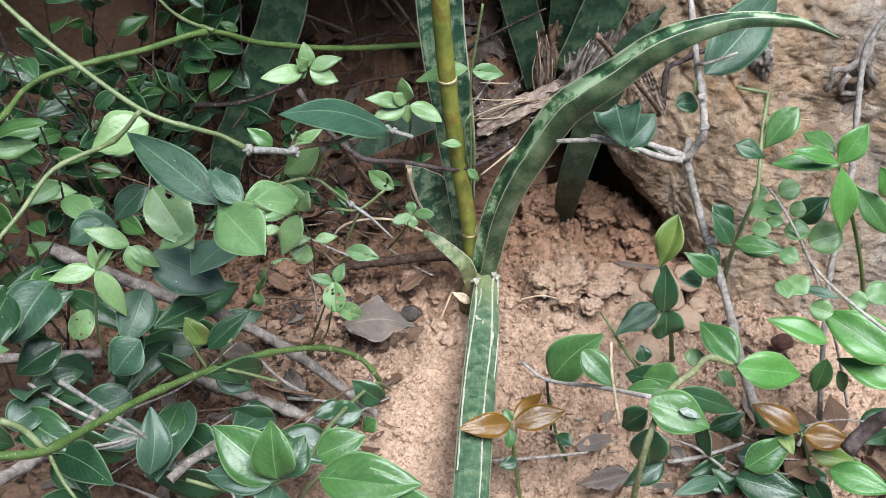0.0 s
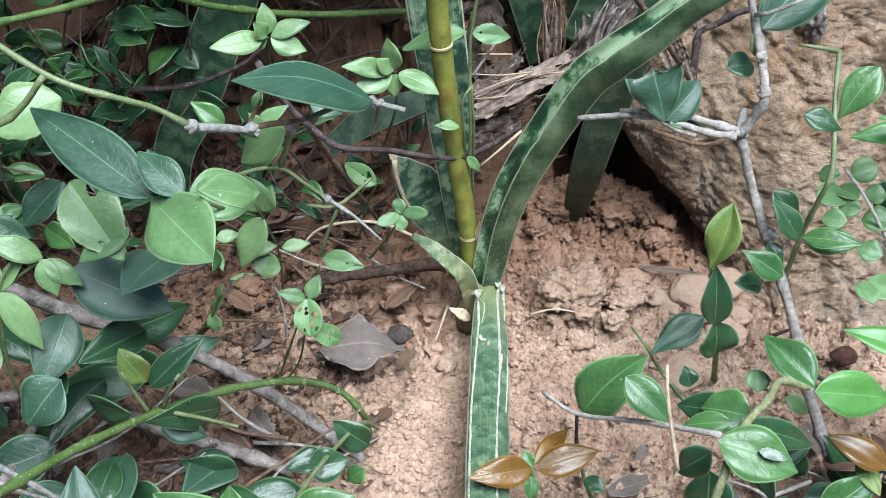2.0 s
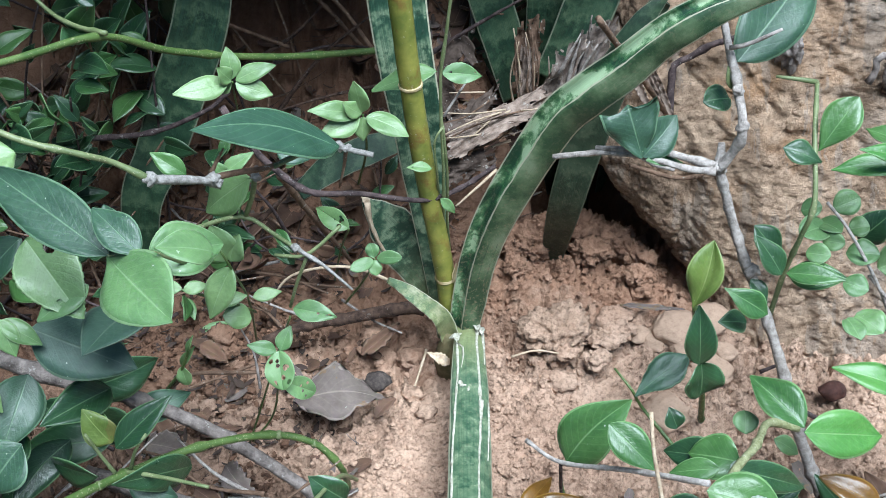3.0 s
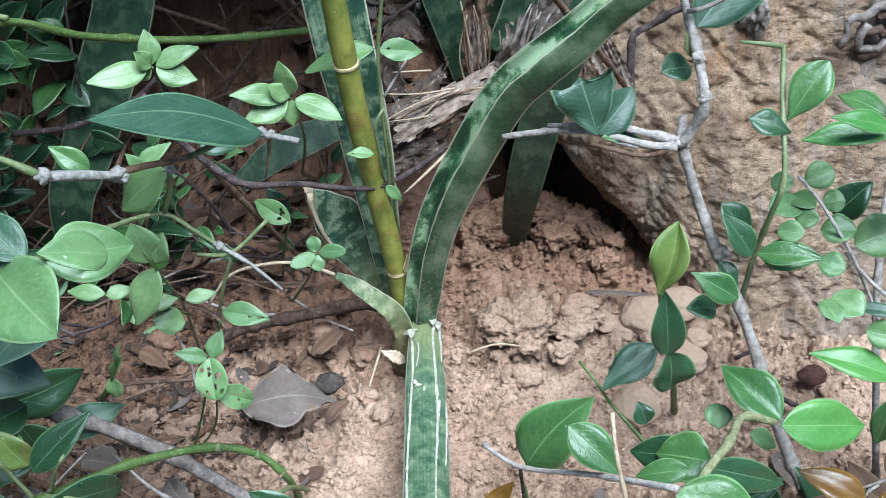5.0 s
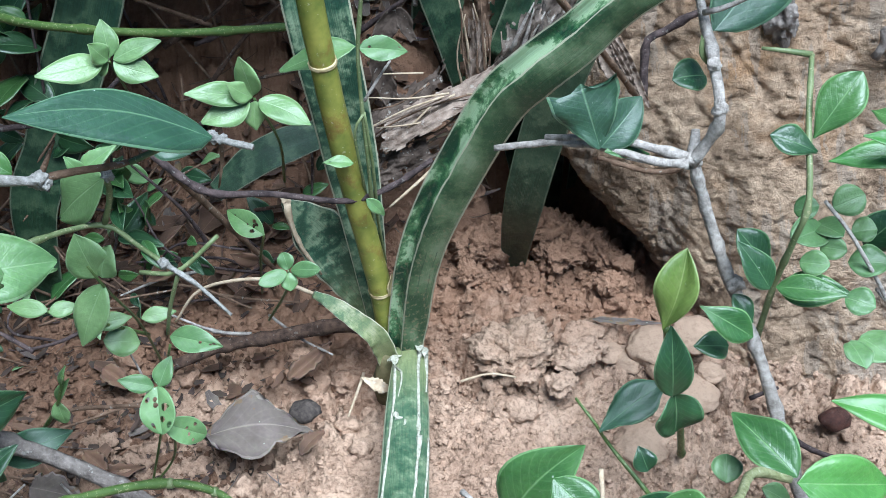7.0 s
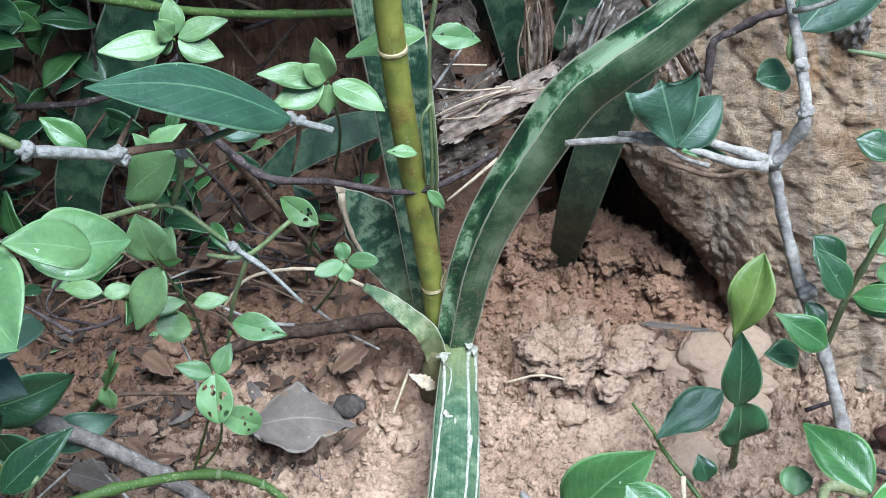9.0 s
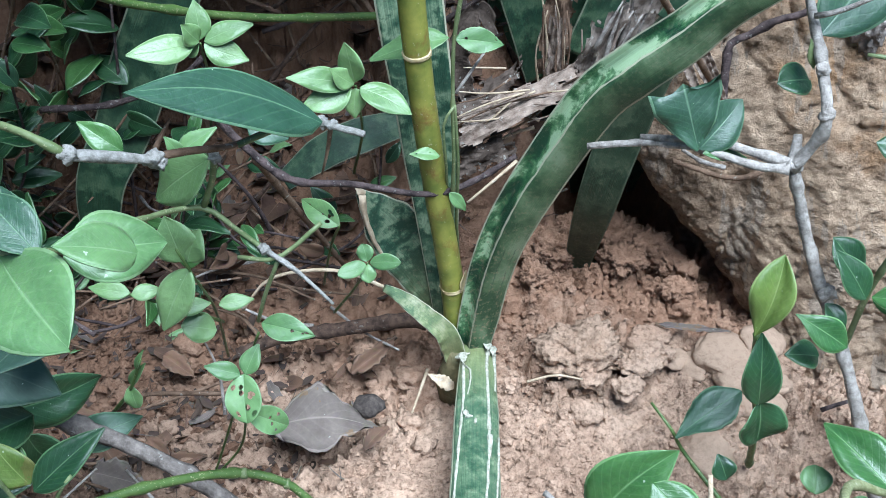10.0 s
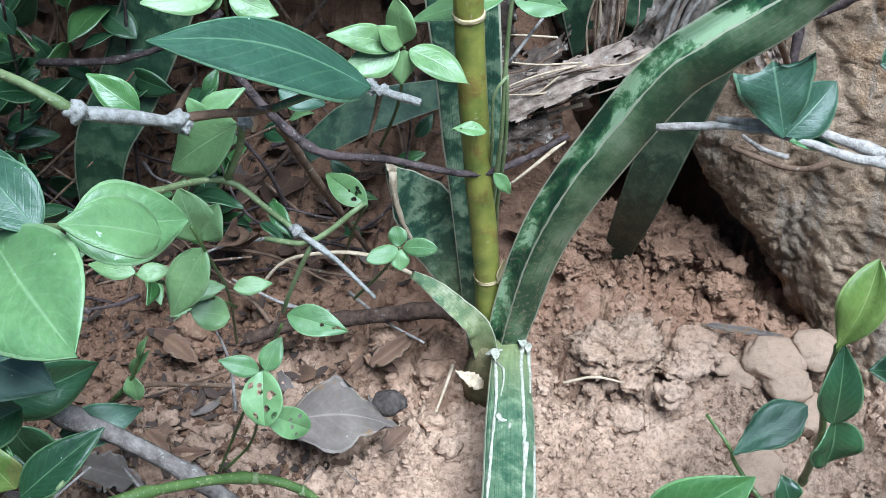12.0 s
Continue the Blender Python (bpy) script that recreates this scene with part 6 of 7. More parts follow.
loose("dead_twig", [(-0.2213, 0.0900, 0.1178), (-0.1817, 0.0880, 0.1204), (-0.1455, 0.0850, 0.1356), (-0.1295, 0.0850, 0.1487)], 0.002, 0.0013, DARKBARK, "thin dark dead twig in litter")
loose("dead_twig", [(0.0774, -0.0162, 0.2400), (0.1454, 0.0448, 0.1300), (0.1504, 0.0806, 0.1000)], 0.0018, 0.0015, BROWNBARK, "dead twig against the bank")
loose("dead_twig", [(0.1578, 0.0740, 0.1106), (0.1589, 0.0810, 0.1282), (0.1609, 0.0860, 0.1409), (0.1713, 0.0870, 0.1455), (0.1837, 0.0830, 0.1564), (0.1936, 0.0780, 0.1622), (0.2090, 0.0745, 0.1725)], 0.0026, 0.0018, DARKBARK, "dark dead twig lying along the bank", knots=0.014)
for pts in ([(0.1323, 0.0843, 0.1518), (0.1409, 0.0775, 0.1358), (0.1555, 0.0675, 0.1119)], [(0.1379, 0.0824, 0.1474), (0.1458, 0.0762, 0.1327), (0.1512, 0.0713, 0.1209)], [(0.1420, 0.0821, 0.1466), (0.1509, 0.0737, 0.1267), (0.1598, 0.0662, 0.1087)], [(0.1311, 0.0807, 0.1434), (0.1363, 0.0752, 0.1303), (0.1433, 0.0696, 0.1169)]):
    strip = thing("dry_strip", "dry grey-brown leaf strip hanging on the bank", "dry leaf", "dry strips", at=pts[0])
    blade(strip, pts, [0.003, 0.006, 0.005, 0.0015], DRY_SHEET, face=(-0.2, -0.9, 0.3), channel=0.9, thick=0.0005, wavy=0.0012)
loose("rootlet", [(0.1315, 0.0640, 0.0779), (0.1416, 0.0625, 0.0743), (0.1569, 0.0600, 0.0689), (0.1704, 0.0585, 0.0668), (0.1784, 0.0550, 0.0713), (0.1823, 0.0540, 0.0759)], 0.0012, 0.0020, BROWNBARK, "pale rootlet hanging from the bank", "root", 0.012)
loose("rootlet", [(0.1360, 0.0650, 0.0850), (0.1490, 0.0640, 0.0760), (0.1620, 0.0600, 0.0740)], 0.0010, 0.0016, GREY, "pale rootlet hanging from the bank", "root", 0.012)
tagged(lump("wood_stub", (0.2319, bank_front(0.2319, 0.158), 0.158), (0.008, 0.008, 0.012), BRANCH, seed=9, rough=0.7, detail=4), "dark grey broken wood stub in the bank", "wood")
loose("vine_stem", [(-0.3014, -0.1469, 0.2700), (-0.2895, -0.1211, 0.2650), (-0.2748, -0.0758, 0.2620), (-0.2205, -0.0302, 0.2500), (-0.1836, 0.0055, 0.2390), (-0.1519, 0.0342, 0.2100), (-0.0994, 0.0700, 0.1800), (-0.0395, 0.1045, 0.1580), (-0.0101, 0.1190, 0.1500)], 0.0017, 0.0023, VINE, "long horizontal green vine stem with joints", "vine", 0.04)
loose("vine_stem", [(-0.1798, 0.0000, 0.2437), (-0.1978, 0.0200, 0.2378), (-0.2132, 0.0400, 0.2351), (-0.2260, 0.0500, 0.2448)], 0.0015, 0.0012, OLIVE, "thin olive side stem of a vine", "vine")
loose("straw", [(-0.0168, 0.0054, -0.0200), (-0.0227, -0.0100, -0.0220), (-0.0283, -0.0235, -0.0240)], 0.001, 0.0007, STRAW, "short pale straw on the soil", "straw", 0)
loose("straw", [(0.0504, 0.0737, 0.1000), (0.0367, 0.0746, 0.0950), (0.0205, 0.0684, 0.0900)], 0.0011, 0.0007, STRAW, "pale straw over dry litter", "straw", 0)
loose("straw", [(0.0515, 0.0659, 0.1100), (0.0389, 0.0686, 0.1150), (0.0260, 0.0690, 0.1200)], 0.0011, 0.0007, STRAW, "pale straw over dry litter", "straw", 0)
loose("straw", [(0.0343, 0.0364, 0.1050), (0.0184, 0.0244, 0.1000), (0.0053, 0.0158, 0.0950)], 0.0011, 0.0007, STRAW, "pale straw behind the arching leaf", "straw", 0)
loose("straw", [(0.0377, -0.0189, -0.0100), (0.0548, -0.0153, -0.0100), (0.0697, -0.0203, -0.0100)], 0.0008, 0.0006, STRAW, "thin straw on the clods", "straw", 0)
loose("dead_twig", [(-0.0270, -0.1627, -0.0300), (0.0196, -0.1703, -0.0200), (0.0704, -0.1677, -0.0200)], 0.0012, 0.0009, GREY, "thin grey twig lying on soil")
loose("dead_twig", [(0.1299, -0.1727, -0.0300), (0.1547, -0.1729, -0.0250), (0.1866, -0.1665, -0.0200)], 0.0018, 0.0013, GREY, "grey twig lying in leaf litter")
loose("dead_twig", [(0.1381, -0.2001, -0.0300), (0.1623, -0.1917, -0.0300), (0.1870, -0.1832, -0.0300)], 0.003, 0.002, GREY, "thick grey twig lying in leaf litter")
loose("dead_twig", [(0.2218, -0.2358, 0.0600), (0.2376, -0.2260, 0.0700), (0.2459, -0.2300, 0.0900)], 0.0055, 0.0045, DARKBARK, "dark twig end beside coppery leaves")
loose("dead_twig", [(0.1944, -0.0597, -0.0050), (0.2007, -0.0611, 0.0000), (0.2080, -0.0627, 0.0050)], 0.0014, 0.001, DARKBARK, "small dark twig by the grey branch")
loose("dead_twig", [(0.2115, -0.0730, -0.0200), (0.2262, -0.0858, -0.0250), (0.2570, -0.0983, -0.0300)], 0.0018, 0.0012, DARKBARK, "dark twig lying on the soil")

tw = random.Random(8)
for k in range(24):
    x, y = tw.uniform(-0.32, -0.03), tw.uniform(-0.14, 0.16)
    z = ground_height(x, y) + tw.uniform(0.004, 0.03)
    ang, ln = tw.uniform(0, math.tau), tw.uniform(0.03, 0.09)
    d = V((math.cos(ang), math.sin(ang) * 0.8, tw.uniform(-0.15, 0.35))) * ln
    p = V((x, y, z))
    q = p + d
    q.z = max(q.z, ground_height(q.x, q.y) + 0.003)
    kink = p.lerp(q, 0.5) + V([tw.uniform(-0.006, 0.006) for _ in range(3)])
    ob = loose("dead_twig", [p, kink, q], tw.uniform(0.0007, 0.0016), 0.0006, tw.choice((DARKBARK, BROWNBARK, GREY, BROWNBARK)), "thin dead twig lying in the litter", knots=0.015)
    tagged(ob, group="fallen twigs")

for k in range(46):
    x, y = tw.uniform(-0.30, 0.09), tw.uniform(0.085, 0.22)
    p = V((x, y, ground_height(x, y) + tw.uniform(0.0, 0.05)))
    q = p + V((tw.uniform(-0.09, 0.09), tw.uniform(-0.05, 0.05), tw.uniform(-0.02, 0.09)))
    q.z = max(q.z, ground_height(q.x, q.y) + 0.004)
    kink = p.lerp(q, 0.5) + V([tw.uniform(-0.008, 0.008) for _ in range(3)])
    ob = loose("dead_twig", [p, kink, q], tw.uniform(0.0008, 0.0022), 0.0006, tw.choice((DARKBARK, BROWNBARK, ROOTBARK, GREY)), "thin dead stem tangled in the shaded litter", knots=0.015)
    tagged(ob, group="fallen twigs")

dead = thing("dead_leaf", "grey dry fallen leaf with curled pointed tip on soil", "dead leaf", "fallen leaves", at=(-0.0783, -0.0279, -0.0250))
leaf(dead, (-0.1085, -0.0371, -0.0120), (-0.0475, -0.0369, -0.0200), 0.0400, LEAF_DEAD, "drop", face=(0.1, -0.35, 1), fold=0.25, arch=0.3, torn=0.05, bow=-0.05, lop=(0.9, 1.15))
def litter(spec, label, material, shape="ovate"):
    ob = thing("dead_leaf", label, "dead leaf", "fallen leaves", at=spec[0])
    k = abs(spec[0][0] * 977) % 1
    leaf(ob, spec[0], spec[1], spec[2] * 0.85, material, shape, face=(k - 0.5, -0.4, 0.9), fold=0.3 + 0.6 * k, arch=0.5 - 0.9 * k, torn=0.12)


for spec, label, m in (
    (((-0.0611, 0.0023, -0.0150), (-0.0337, 0.0137, 0.0000), 0.0127), "narrow curled brown dead leaf", LEAF_BROWN),
    (((-0.0565, -0.0489, -0.0220), (-0.0423, -0.0358, -0.0200), 0.0110), "small curled brown dead leaf beside a pebble", LEAF_BROWN),
    (((-0.0042, -0.0197, -0.0100), (-0.0192, -0.0172, 0.0000), 0.0090), "cream dry sheath scrap", STRAW),
    (((-0.1623, -0.0464, -0.0200), (-0.1748, -0.0346, -0.0150), 0.0130), "small brown dead leaf in litter", LEAF_BROWN),
    (((-0.1698, -0.0439, -0.0250), (-0.1423, -0.0417, -0.0250), 0.0109), "brown dead leaf under the branch", LEAF_BROWN),
    (((-0.1994, -0.0319, -0.0200), (-0.1824, -0.0564, -0.0200), 0.0193), "brown dead leaf in shade", LEAF_BROWN),
    (((-0.1695, 0.0271, -0.0150), (-0.1515, 0.0083, -0.0150), 0.0138), "brown dead leaf among clods", LEAF_BROWN),
    (((-0.2029, -0.0513, -0.0200), (-0.1713, -0.0645, -0.0200), 0.0218), "grey-brown dead leaf behind the branch", LEAF_DEAD),
    (((-0.1526, -0.0719, -0.0250), (-0.1342, -0.0973, -0.0300), 0.0215), "grey-brown dead leaf by the branch", LEAF_DEAD),
    (((-0.1712, -0.0879, -0.0250), (-0.1506, -0.1041, -0.0300), 0.0165), "brown dead leaf by the branch", LEAF_BROWN),
    (((0.1012, -0.1775, -0.0350), (0.0606, -0.1850, -0.0350), 0.0195), "grey dead leaf on the soil", LEAF_DEAD),
    (((0.1356, -0.1592, -0.0300), (0.1432, -0.1770, -0.0300), 0.0127), "grey dead leaf in litter", LEAF_DEAD),
    (((0.1763, 0.2256, 0.0300), (0.2082, 0.2303, 0.0300), 0.0136), "curled purplish dead leaf on clods", LEAF_DEAD),
    (((0.1214, 0.0198, -0.0100), (0.1669, 0.0130, -0.0140), 0.0055), "purplish dead leaf scrap on clods", LEAF_DEAD),
):
    litter(spec, label, m)
heap = thing("dry_litter", "light brown fibrous dry leaf remains behind the plant", "dead leaf", "fallen leaves", at=(0.0324, 0.0700, 0.1052))
hr = random.Random(4)
def crumpled(parent, corners, material, seed, name="sheet", n=34, m=22, deep=0.006, gnaw=0.25):
    """A dry, wrinkled sheet between four corners, with a ragged rim and thickness."""
    a, b, c, d = [V(p) for p in corners]
    up = (b - a).cross(d - a).normalized()
    off = V((seed * 5.3, seed * 2.1, 0))
    verts, uvs, faces = [], [], []
    for layer in (1, -1):
        for i in range(n + 1):
            for j in range(m + 1):
                s, r = i / n, j / m
                p = (a.lerp(d, s)).lerp(b.lerp(c, s), r)
                fibre = noise.noise(V((s * 3, r * 26, 0)) + off)
                h = deep * noise.noise(V((s * 3.2, r * 2.4, 1)) + off) + deep * 0.5 * noise.noise(V((s * 8, r * 9, 2)) + off) + 0.0012 * fibre
                edge = 0.1 * noise.noise(V((s * 6, r * 6, 4)) + off)
                p = p + (d - a) * edge * (0.5 - s) + (b - a) * edge * (0.5 - r) * 2
                verts.append(p + up * (h + 0.0003 * layer))
                uvs.append((r, s))
    size = (n + 1) * (m + 1)
    gone = set()
    for i in range(n):
        for j in range(m):
            s, r = (i + 0.5) / n, (j + 0.5) / m
            rim = min(s, 1 - s, r, 1 - r)
            if rim + gnaw * noise.noise(V((s * 7, r * 5, 9)) + off) + 0.12 * noise.noise(V((s * 19, r * 15, 9)) + off) < 0.02:
                gone.add((i, j))
                continue
            q = i * (m + 1) + j
            f = (q, q + 1, q + m + 2, q + m + 1)
            faces.append(f)
            faces.append(tuple(size + x for x in f[::-1]))
    return mesh_object(name, verts, faces, material, parent, uvs=uvs)


crumpled(heap, ((0.004, 0.072, 0.112), (0.006, 0.056, 0.100), (0.094, 0.062, 0.140), (0.076, 0.092, 0.128)), DRY_SHEET, 1)
crumpled(heap, ((0.020, 0.078, 0.114), (0.014, 0.064, 0.108), (0.074, 0.070, 0.134), (0.080, 0.090, 0.136)), DRY_SHEET, 2, gnaw=0.4)
crumpled(heap, ((-0.004, 0.100, 0.096), (-0.002, 0.082, 0.092), (0.044, 0.094, 0.110), (0.050, 0.116, 0.122)), DEAD_SHEET, 3, gnaw=0.4)
crumpled(heap, ((0.000, 0.070, 0.088), (0.004, 0.060, 0.074), (0.040, 0.062, 0.090), (0.036, 0.072, 0.104)), DEAD_SHEET, 4, gnaw=0.4)
for k in range(16):
    foot = V((0.060, 0.066, 0.134)) + V((hr.uniform(-0.03, 0.02), hr.uniform(-0.002, 0.004), hr.uniform(-0.015, 0.012)))
    end = foot + V((hr.uniform(-0.05, -0.015), hr.uniform(-0.004, 0.004), hr.uniform(-0.028, 0.004)))
    tube("fibre", [foot, foot.lerp(end, 0.5) + V((0, -0.002, hr.uniform(-0.003, 0.004))), end], 0.0007, 0.0004, hr.choice((STRAW, DRY_SHEET, BROWNBARK)), heap, sides=5)
curl = thing("dead_leaf", "grey curled dead leaf standing in the litter", "dead leaf", "fallen leaves", at=(0.014, 0.1, 0.105))
blade(curl, [(0.015, 0.1, 0.105), (0.009, 0.1, 0.128), (0.011, 0.098, 0.150), (0.021, 0.1, 0.161), (0.029, 0.1, 0.145)], [0.010, 0.013, 0.012, 0.012, 0.004], DEAD_SHEET, face=(0.2, -0.8, 0.5), channel=0.8, thick=0.0006, wavy=0.0015)
husk = thing("dry_husk", "brown fibrous dry leaf base between the snake plants", "dead leaf", "fallen leaves", at=(0.064, 0.112, 0.108))
crumpled(husk, ((0.056, 0.110, 0.106), (0.074, 0.108, 0.108), (0.078, 0.112, 0.170), (0.060, 0.114, 0.168)), BROWNBARK, 21, "fibre", deep=0.006, gnaw=0.3)
crumpled(husk, ((0.060, 0.106, 0.104), (0.072, 0.104, 0.106), (0.071, 0.106, 0.150), (0.062, 0.108, 0.152)), DRY_SHEET, 22, "fibre", deep=0.005, gnaw=0.45)
for k in range(9):
    a = V((0.0655 + hr.uniform(-0.008, 0.008), 0.106 + hr.uniform(-0.004, 0.002), 0.106 + hr.uniform(-0.004, 0.006)))
    b = a + V((hr.uniform(-0.008, 0.008), hr.uniform(-0.004, 0.006), hr.uniform(0.03, 0.06)))
    tube("fibre", [a, a.lerp(b, 0.5) + V((hr.uniform(-0.005, 0.005), -0.001, 0)), b], hr.uniform(0.0007, 0.0014), 0.0004, hr.choice((BROWNBARK, DRY_SHEET, STRAW)), husk, sides=6, rough=0.3)
stump = thing("dry_stump", "grey-brown fibrous broken leaf stump behind the plant", "stump", at=(0.0853, 0.0750, 0.1131))
for k, (dx, dy, top) in enumerate(((0.0, 0.0, 1.0), (0.006, 0.006, 1.12), (-0.006, 0.008, 0.85))):
    crumpled(stump, ((0.072 + dx, 0.076 + dy, 0.106), (0.098 + dx, 0.074 + dy, 0.108), (0.110 + dx, 0.066 + dy, 0.108 + 0.072 * top), (0.084 + dx, 0.068 + dy, 0.108 + 0.066 * top)), WOOD, 11 + k, "splinter", deep=0.005, gnaw=0.2)
sr = random.Random(12)
for k in range(7):
    a = V((0.088 + sr.uniform(-0.011, 0.011), 0.070, 0.13 + sr.uniform(0, 0.02)))
    b = a + V((sr.uniform(0.004, 0.012), -0.004, sr.uniform(0.03, 0.05)))
    tube("splinter", [a, a.lerp(b, 0.5) + V((sr.uniform(-0.002, 0.002), 0, 0)), b], sr.uniform(0.0014, 0.0024), 0.0004, sr.choice((BRANCH, GREY, DRY_SHEET)), stump, sides=6, rough=0.3)

# ---------- clods and stones ----------
def clod(at, r, seed, label="rough reddish clay clod", name="clod", m=None, squash=0.6, rough=0.6):
    return tagged(lump(name, at, (r, r, r * squash), m or SOIL, seed=seed, rough=rough, detail=4), label, "clod", "clods")


def crumb_clod(at, size, seed, label, material=None):
    """A large crumbly lump: many small facets and pits over a rounded body."""
    bm = bmesh.new()
    bmesh.ops.create_icosphere(bm, subdivisions=5, radius=1)
    off = V((seed * 3.7, seed * 1.3, seed * 7.1))
    for v in bm.verts:
        c = v.co.copy()
        k = 1 + 0.30 * noise.noise(c * 1.2 + off) + 0.16 * noise.noise(c * 2.8 + off)
        crack, h, m = cracks(c + off, 4.2, 0.8)
        k += 0.13 * (h - 0.5) - 0.09 * crack
        crack, h, m = cracks(c + off, 11, 0.8)
        k += 0.07 * (h - 0.5) - 0.05 * crack
        k += 0.03 * noise.noise(c * 26 + off)
        v.co = V((c.x * k * size[0], c.y * k * size[1], c.z * k * size[2])) + V(at)
    me = bpy.data.meshes.new("clod")
    bm.to_mesh(me)
    bm.free()
    me.materials.append(material or SOIL)
    me.polygons.foreach_set("use_smooth", [True] * len(me.polygons))
    return tagged(new("clod", me), label, "clod", "clods")


crumb_clod((0.0742, 0.0080, -0.0200), (0.027, 0.025, 0.022), 1, "large crumbly pale clay clod by the plant", CLOD)
crumb_clod((0.0680, 0.0880, -0.0040), (0.021, 0.017, 0.018), 2, "rough clay clod behind the arching leaf")
crumb_clod((0.0810, 0.0920, 0.0060), (0.011, 0.010, 0.011), 3, "rounded clay clod against a snake plant leaf")
crumb_clod((0.1160, 0.0840, -0.0140), (0.017, 0.014, 0.010), 4, "pale clay clod at the mouth of the hollow")
crumb_clod((0.1060, 0.0000, -0.0200), (0.012, 0.012, 0.010), 5, "rough reddish clay clod", CLOD)
crumb_clod((0.0560, 0.0700, -0.0080), (0.010, 0.010, 0.008), 6, "rough reddish clay clod")
crumb_clod((0.1160, 0.1060, -0.0140), (0.019, 0.015, 0.017), 12, "rough reddish clay clod in the hollow")
crumb_clod((0.1360, 0.1000, -0.0180), (0.017, 0.014, 0.017), 13, "rough reddish clay clod in the hollow")
crumb_clod((0.1000, 0.1100, -0.0100), (0.015, 0.014, 0.016), 14, "rough reddish clay clod in the hollow")
crumb_clod((0.1500, 0.0880, -0.0240), (0.012, 0.012, 0.012), 15, "rough reddish clay clod in the hollow")
crumb_clod((0.1450, 0.0560, -0.0180), (0.012, 0.010, 0.008), 7, "rough reddish clay clod")
crumb_clod((-0.0500, 0.0200, -0.0180), (0.012, 0.011, 0.008), 8, "rough reddish clay clod")
for k, (at, r) in enumerate((
    ((0.1106, 0.0066, -0.0160), 0.012),
    ((0.0954, -0.0234, -0.0160), 0.0085),
    ((0.1130, -0.0038, -0.0160), 0.009),
    ((0.0762, -0.0138, -0.0160), 0.007),
    ((0.1113, 0.0907, -0.0160), 0.01),
    ((0.1203, 0.0169, -0.0160), 0.008),
    ((0.1215, 0.0014, -0.0160), 0.007),
    ((0.1023, -0.0085, -0.0160), 0.008),
)):
    clod(at, r, 10 + k)
for k, (at, r) in enumerate((
    ((0.1452, -0.0003, -0.0270), 0.0140),
    ((0.1597, 0.0012, -0.0190), 0.0185),
    ((0.1618, -0.0139, -0.0210), 0.0146),
    ((0.1336, 0.0031, -0.0250), 0.0090),
    ((0.1831, 0.0055, -0.0170), 0.0157),
    ((0.1733, -0.0316, -0.0300), 0.0157),
    ((0.1366, -0.0576, -0.0370), 0.0179),
    ((0.1870, -0.0209, -0.0250), 0.0090),
)):
    clod(at, r * 0.92, 40 + k, "smooth rounded mud lump", "mud_lump", CLAY, 0.5, 0.22)
tagged(lump("nut", (0.2445, -0.0679, -0.0220), (0.009, 0.0068, 0.006), NUT, seed=3, rough=0.2), "dark reddish-brown dry nut on the soil", "nut")
tagged(lump("pebble", (-0.0524, -0.0210, -0.0180), (0.0085, 0.007, 0.006), PEBBLE, seed=5, rough=0.3), "dark cracked pebble beside a dead leaf", "pebble")


def scatter(name, label, material, count, seed, sizes, xr, yr, category, fine=1, keep=None):
    """Loose crumbs sunk into the soil, one mesh."""
    rnd = random.Random(seed)
    base = bmesh.new()
    bmesh.ops.create_icosphere(base, subdivisions=fine, radius=1)
    bv = [v.co.copy() for v in base.verts]
    bf = [tuple(v.index for v in f.verts) for f in base.faces]
    base.free()
    verts, faces = [], []
    for i in range(count):
        x, y = rnd.uniform(*xr), rnd.uniform(*yr)
        if noise.noise(V((x * 14, y * 14, seed))) < -0.12 or (keep and not keep(x, y)):
            continue
        r = rnd.uniform(*sizes) ** 1.0 * (0.5 if rnd.random() < 0.6 else 1.0)
        z = ground_height(x, y) + soil_relief(x, y) + r * 0.25
        off = V((i * 1.7, i * 0.3, i * 2.9))
        n0 = len(verts)
        for c in bv:
            k = r * (1 + 0.6 * noise.noise(c * 1.2 + off) + 0.45 * noise.noise(c * 2.6 + off))
            verts.append((x + c.x * k, y + c.y * k, z + c.z * k * 0.75))
        faces += [tuple(n0 + q for q in f) for f in bf]
        if fine > 2:
            tagged(mesh_object("clod", verts, faces, material), label, "clod", "loose clods")
            verts, faces = [], []
    if fine > 2:
        return None
    return tagged(mesh_object(name, verts, faces, material, smooth=fine > 2), label, category, kind="stuff")


def humid(x, y):
    """The litter-strewn soil under the shrubs."""
    return x < -0.085 + 0.045 * noise.noise(V((x * 20, y * 20, 0))) - 0.3 * max(0.0, -y - 0.03) or y > 0.085


scatter("soil_crumbs", "loose reddish clay crumbs over the soil", SOIL, 9000, 3, (0.0009, 0.0032), (-0.22, 0.33), (-0.22, 0.12), "soil crumbs", 2)
scatter("soil_crumbs", "fine loose clay crumbs beside the plant", SOIL, 9000, 13, (0.0006, 0.0024), (-0.12, 0.2), (-0.2, 0.1), "soil crumbs", 1)

# Dark crumbs match the soil darkened for shade on the left and back.
scatter("soil_crumbs", "dark humus crumbs between the litter", HUMUS, 7000, 23, (0.0010, 0.0040), (-0.32, -0.03), (-0.16, 0.14), "soil crumbs", 1, humid)
scatter("clod", "broken clay clod at the foot of the bank", SOIL, 170, 6, (0.004, 0.010), (0.03, 0.30), (-0.04, 0.11), "clods", 3)
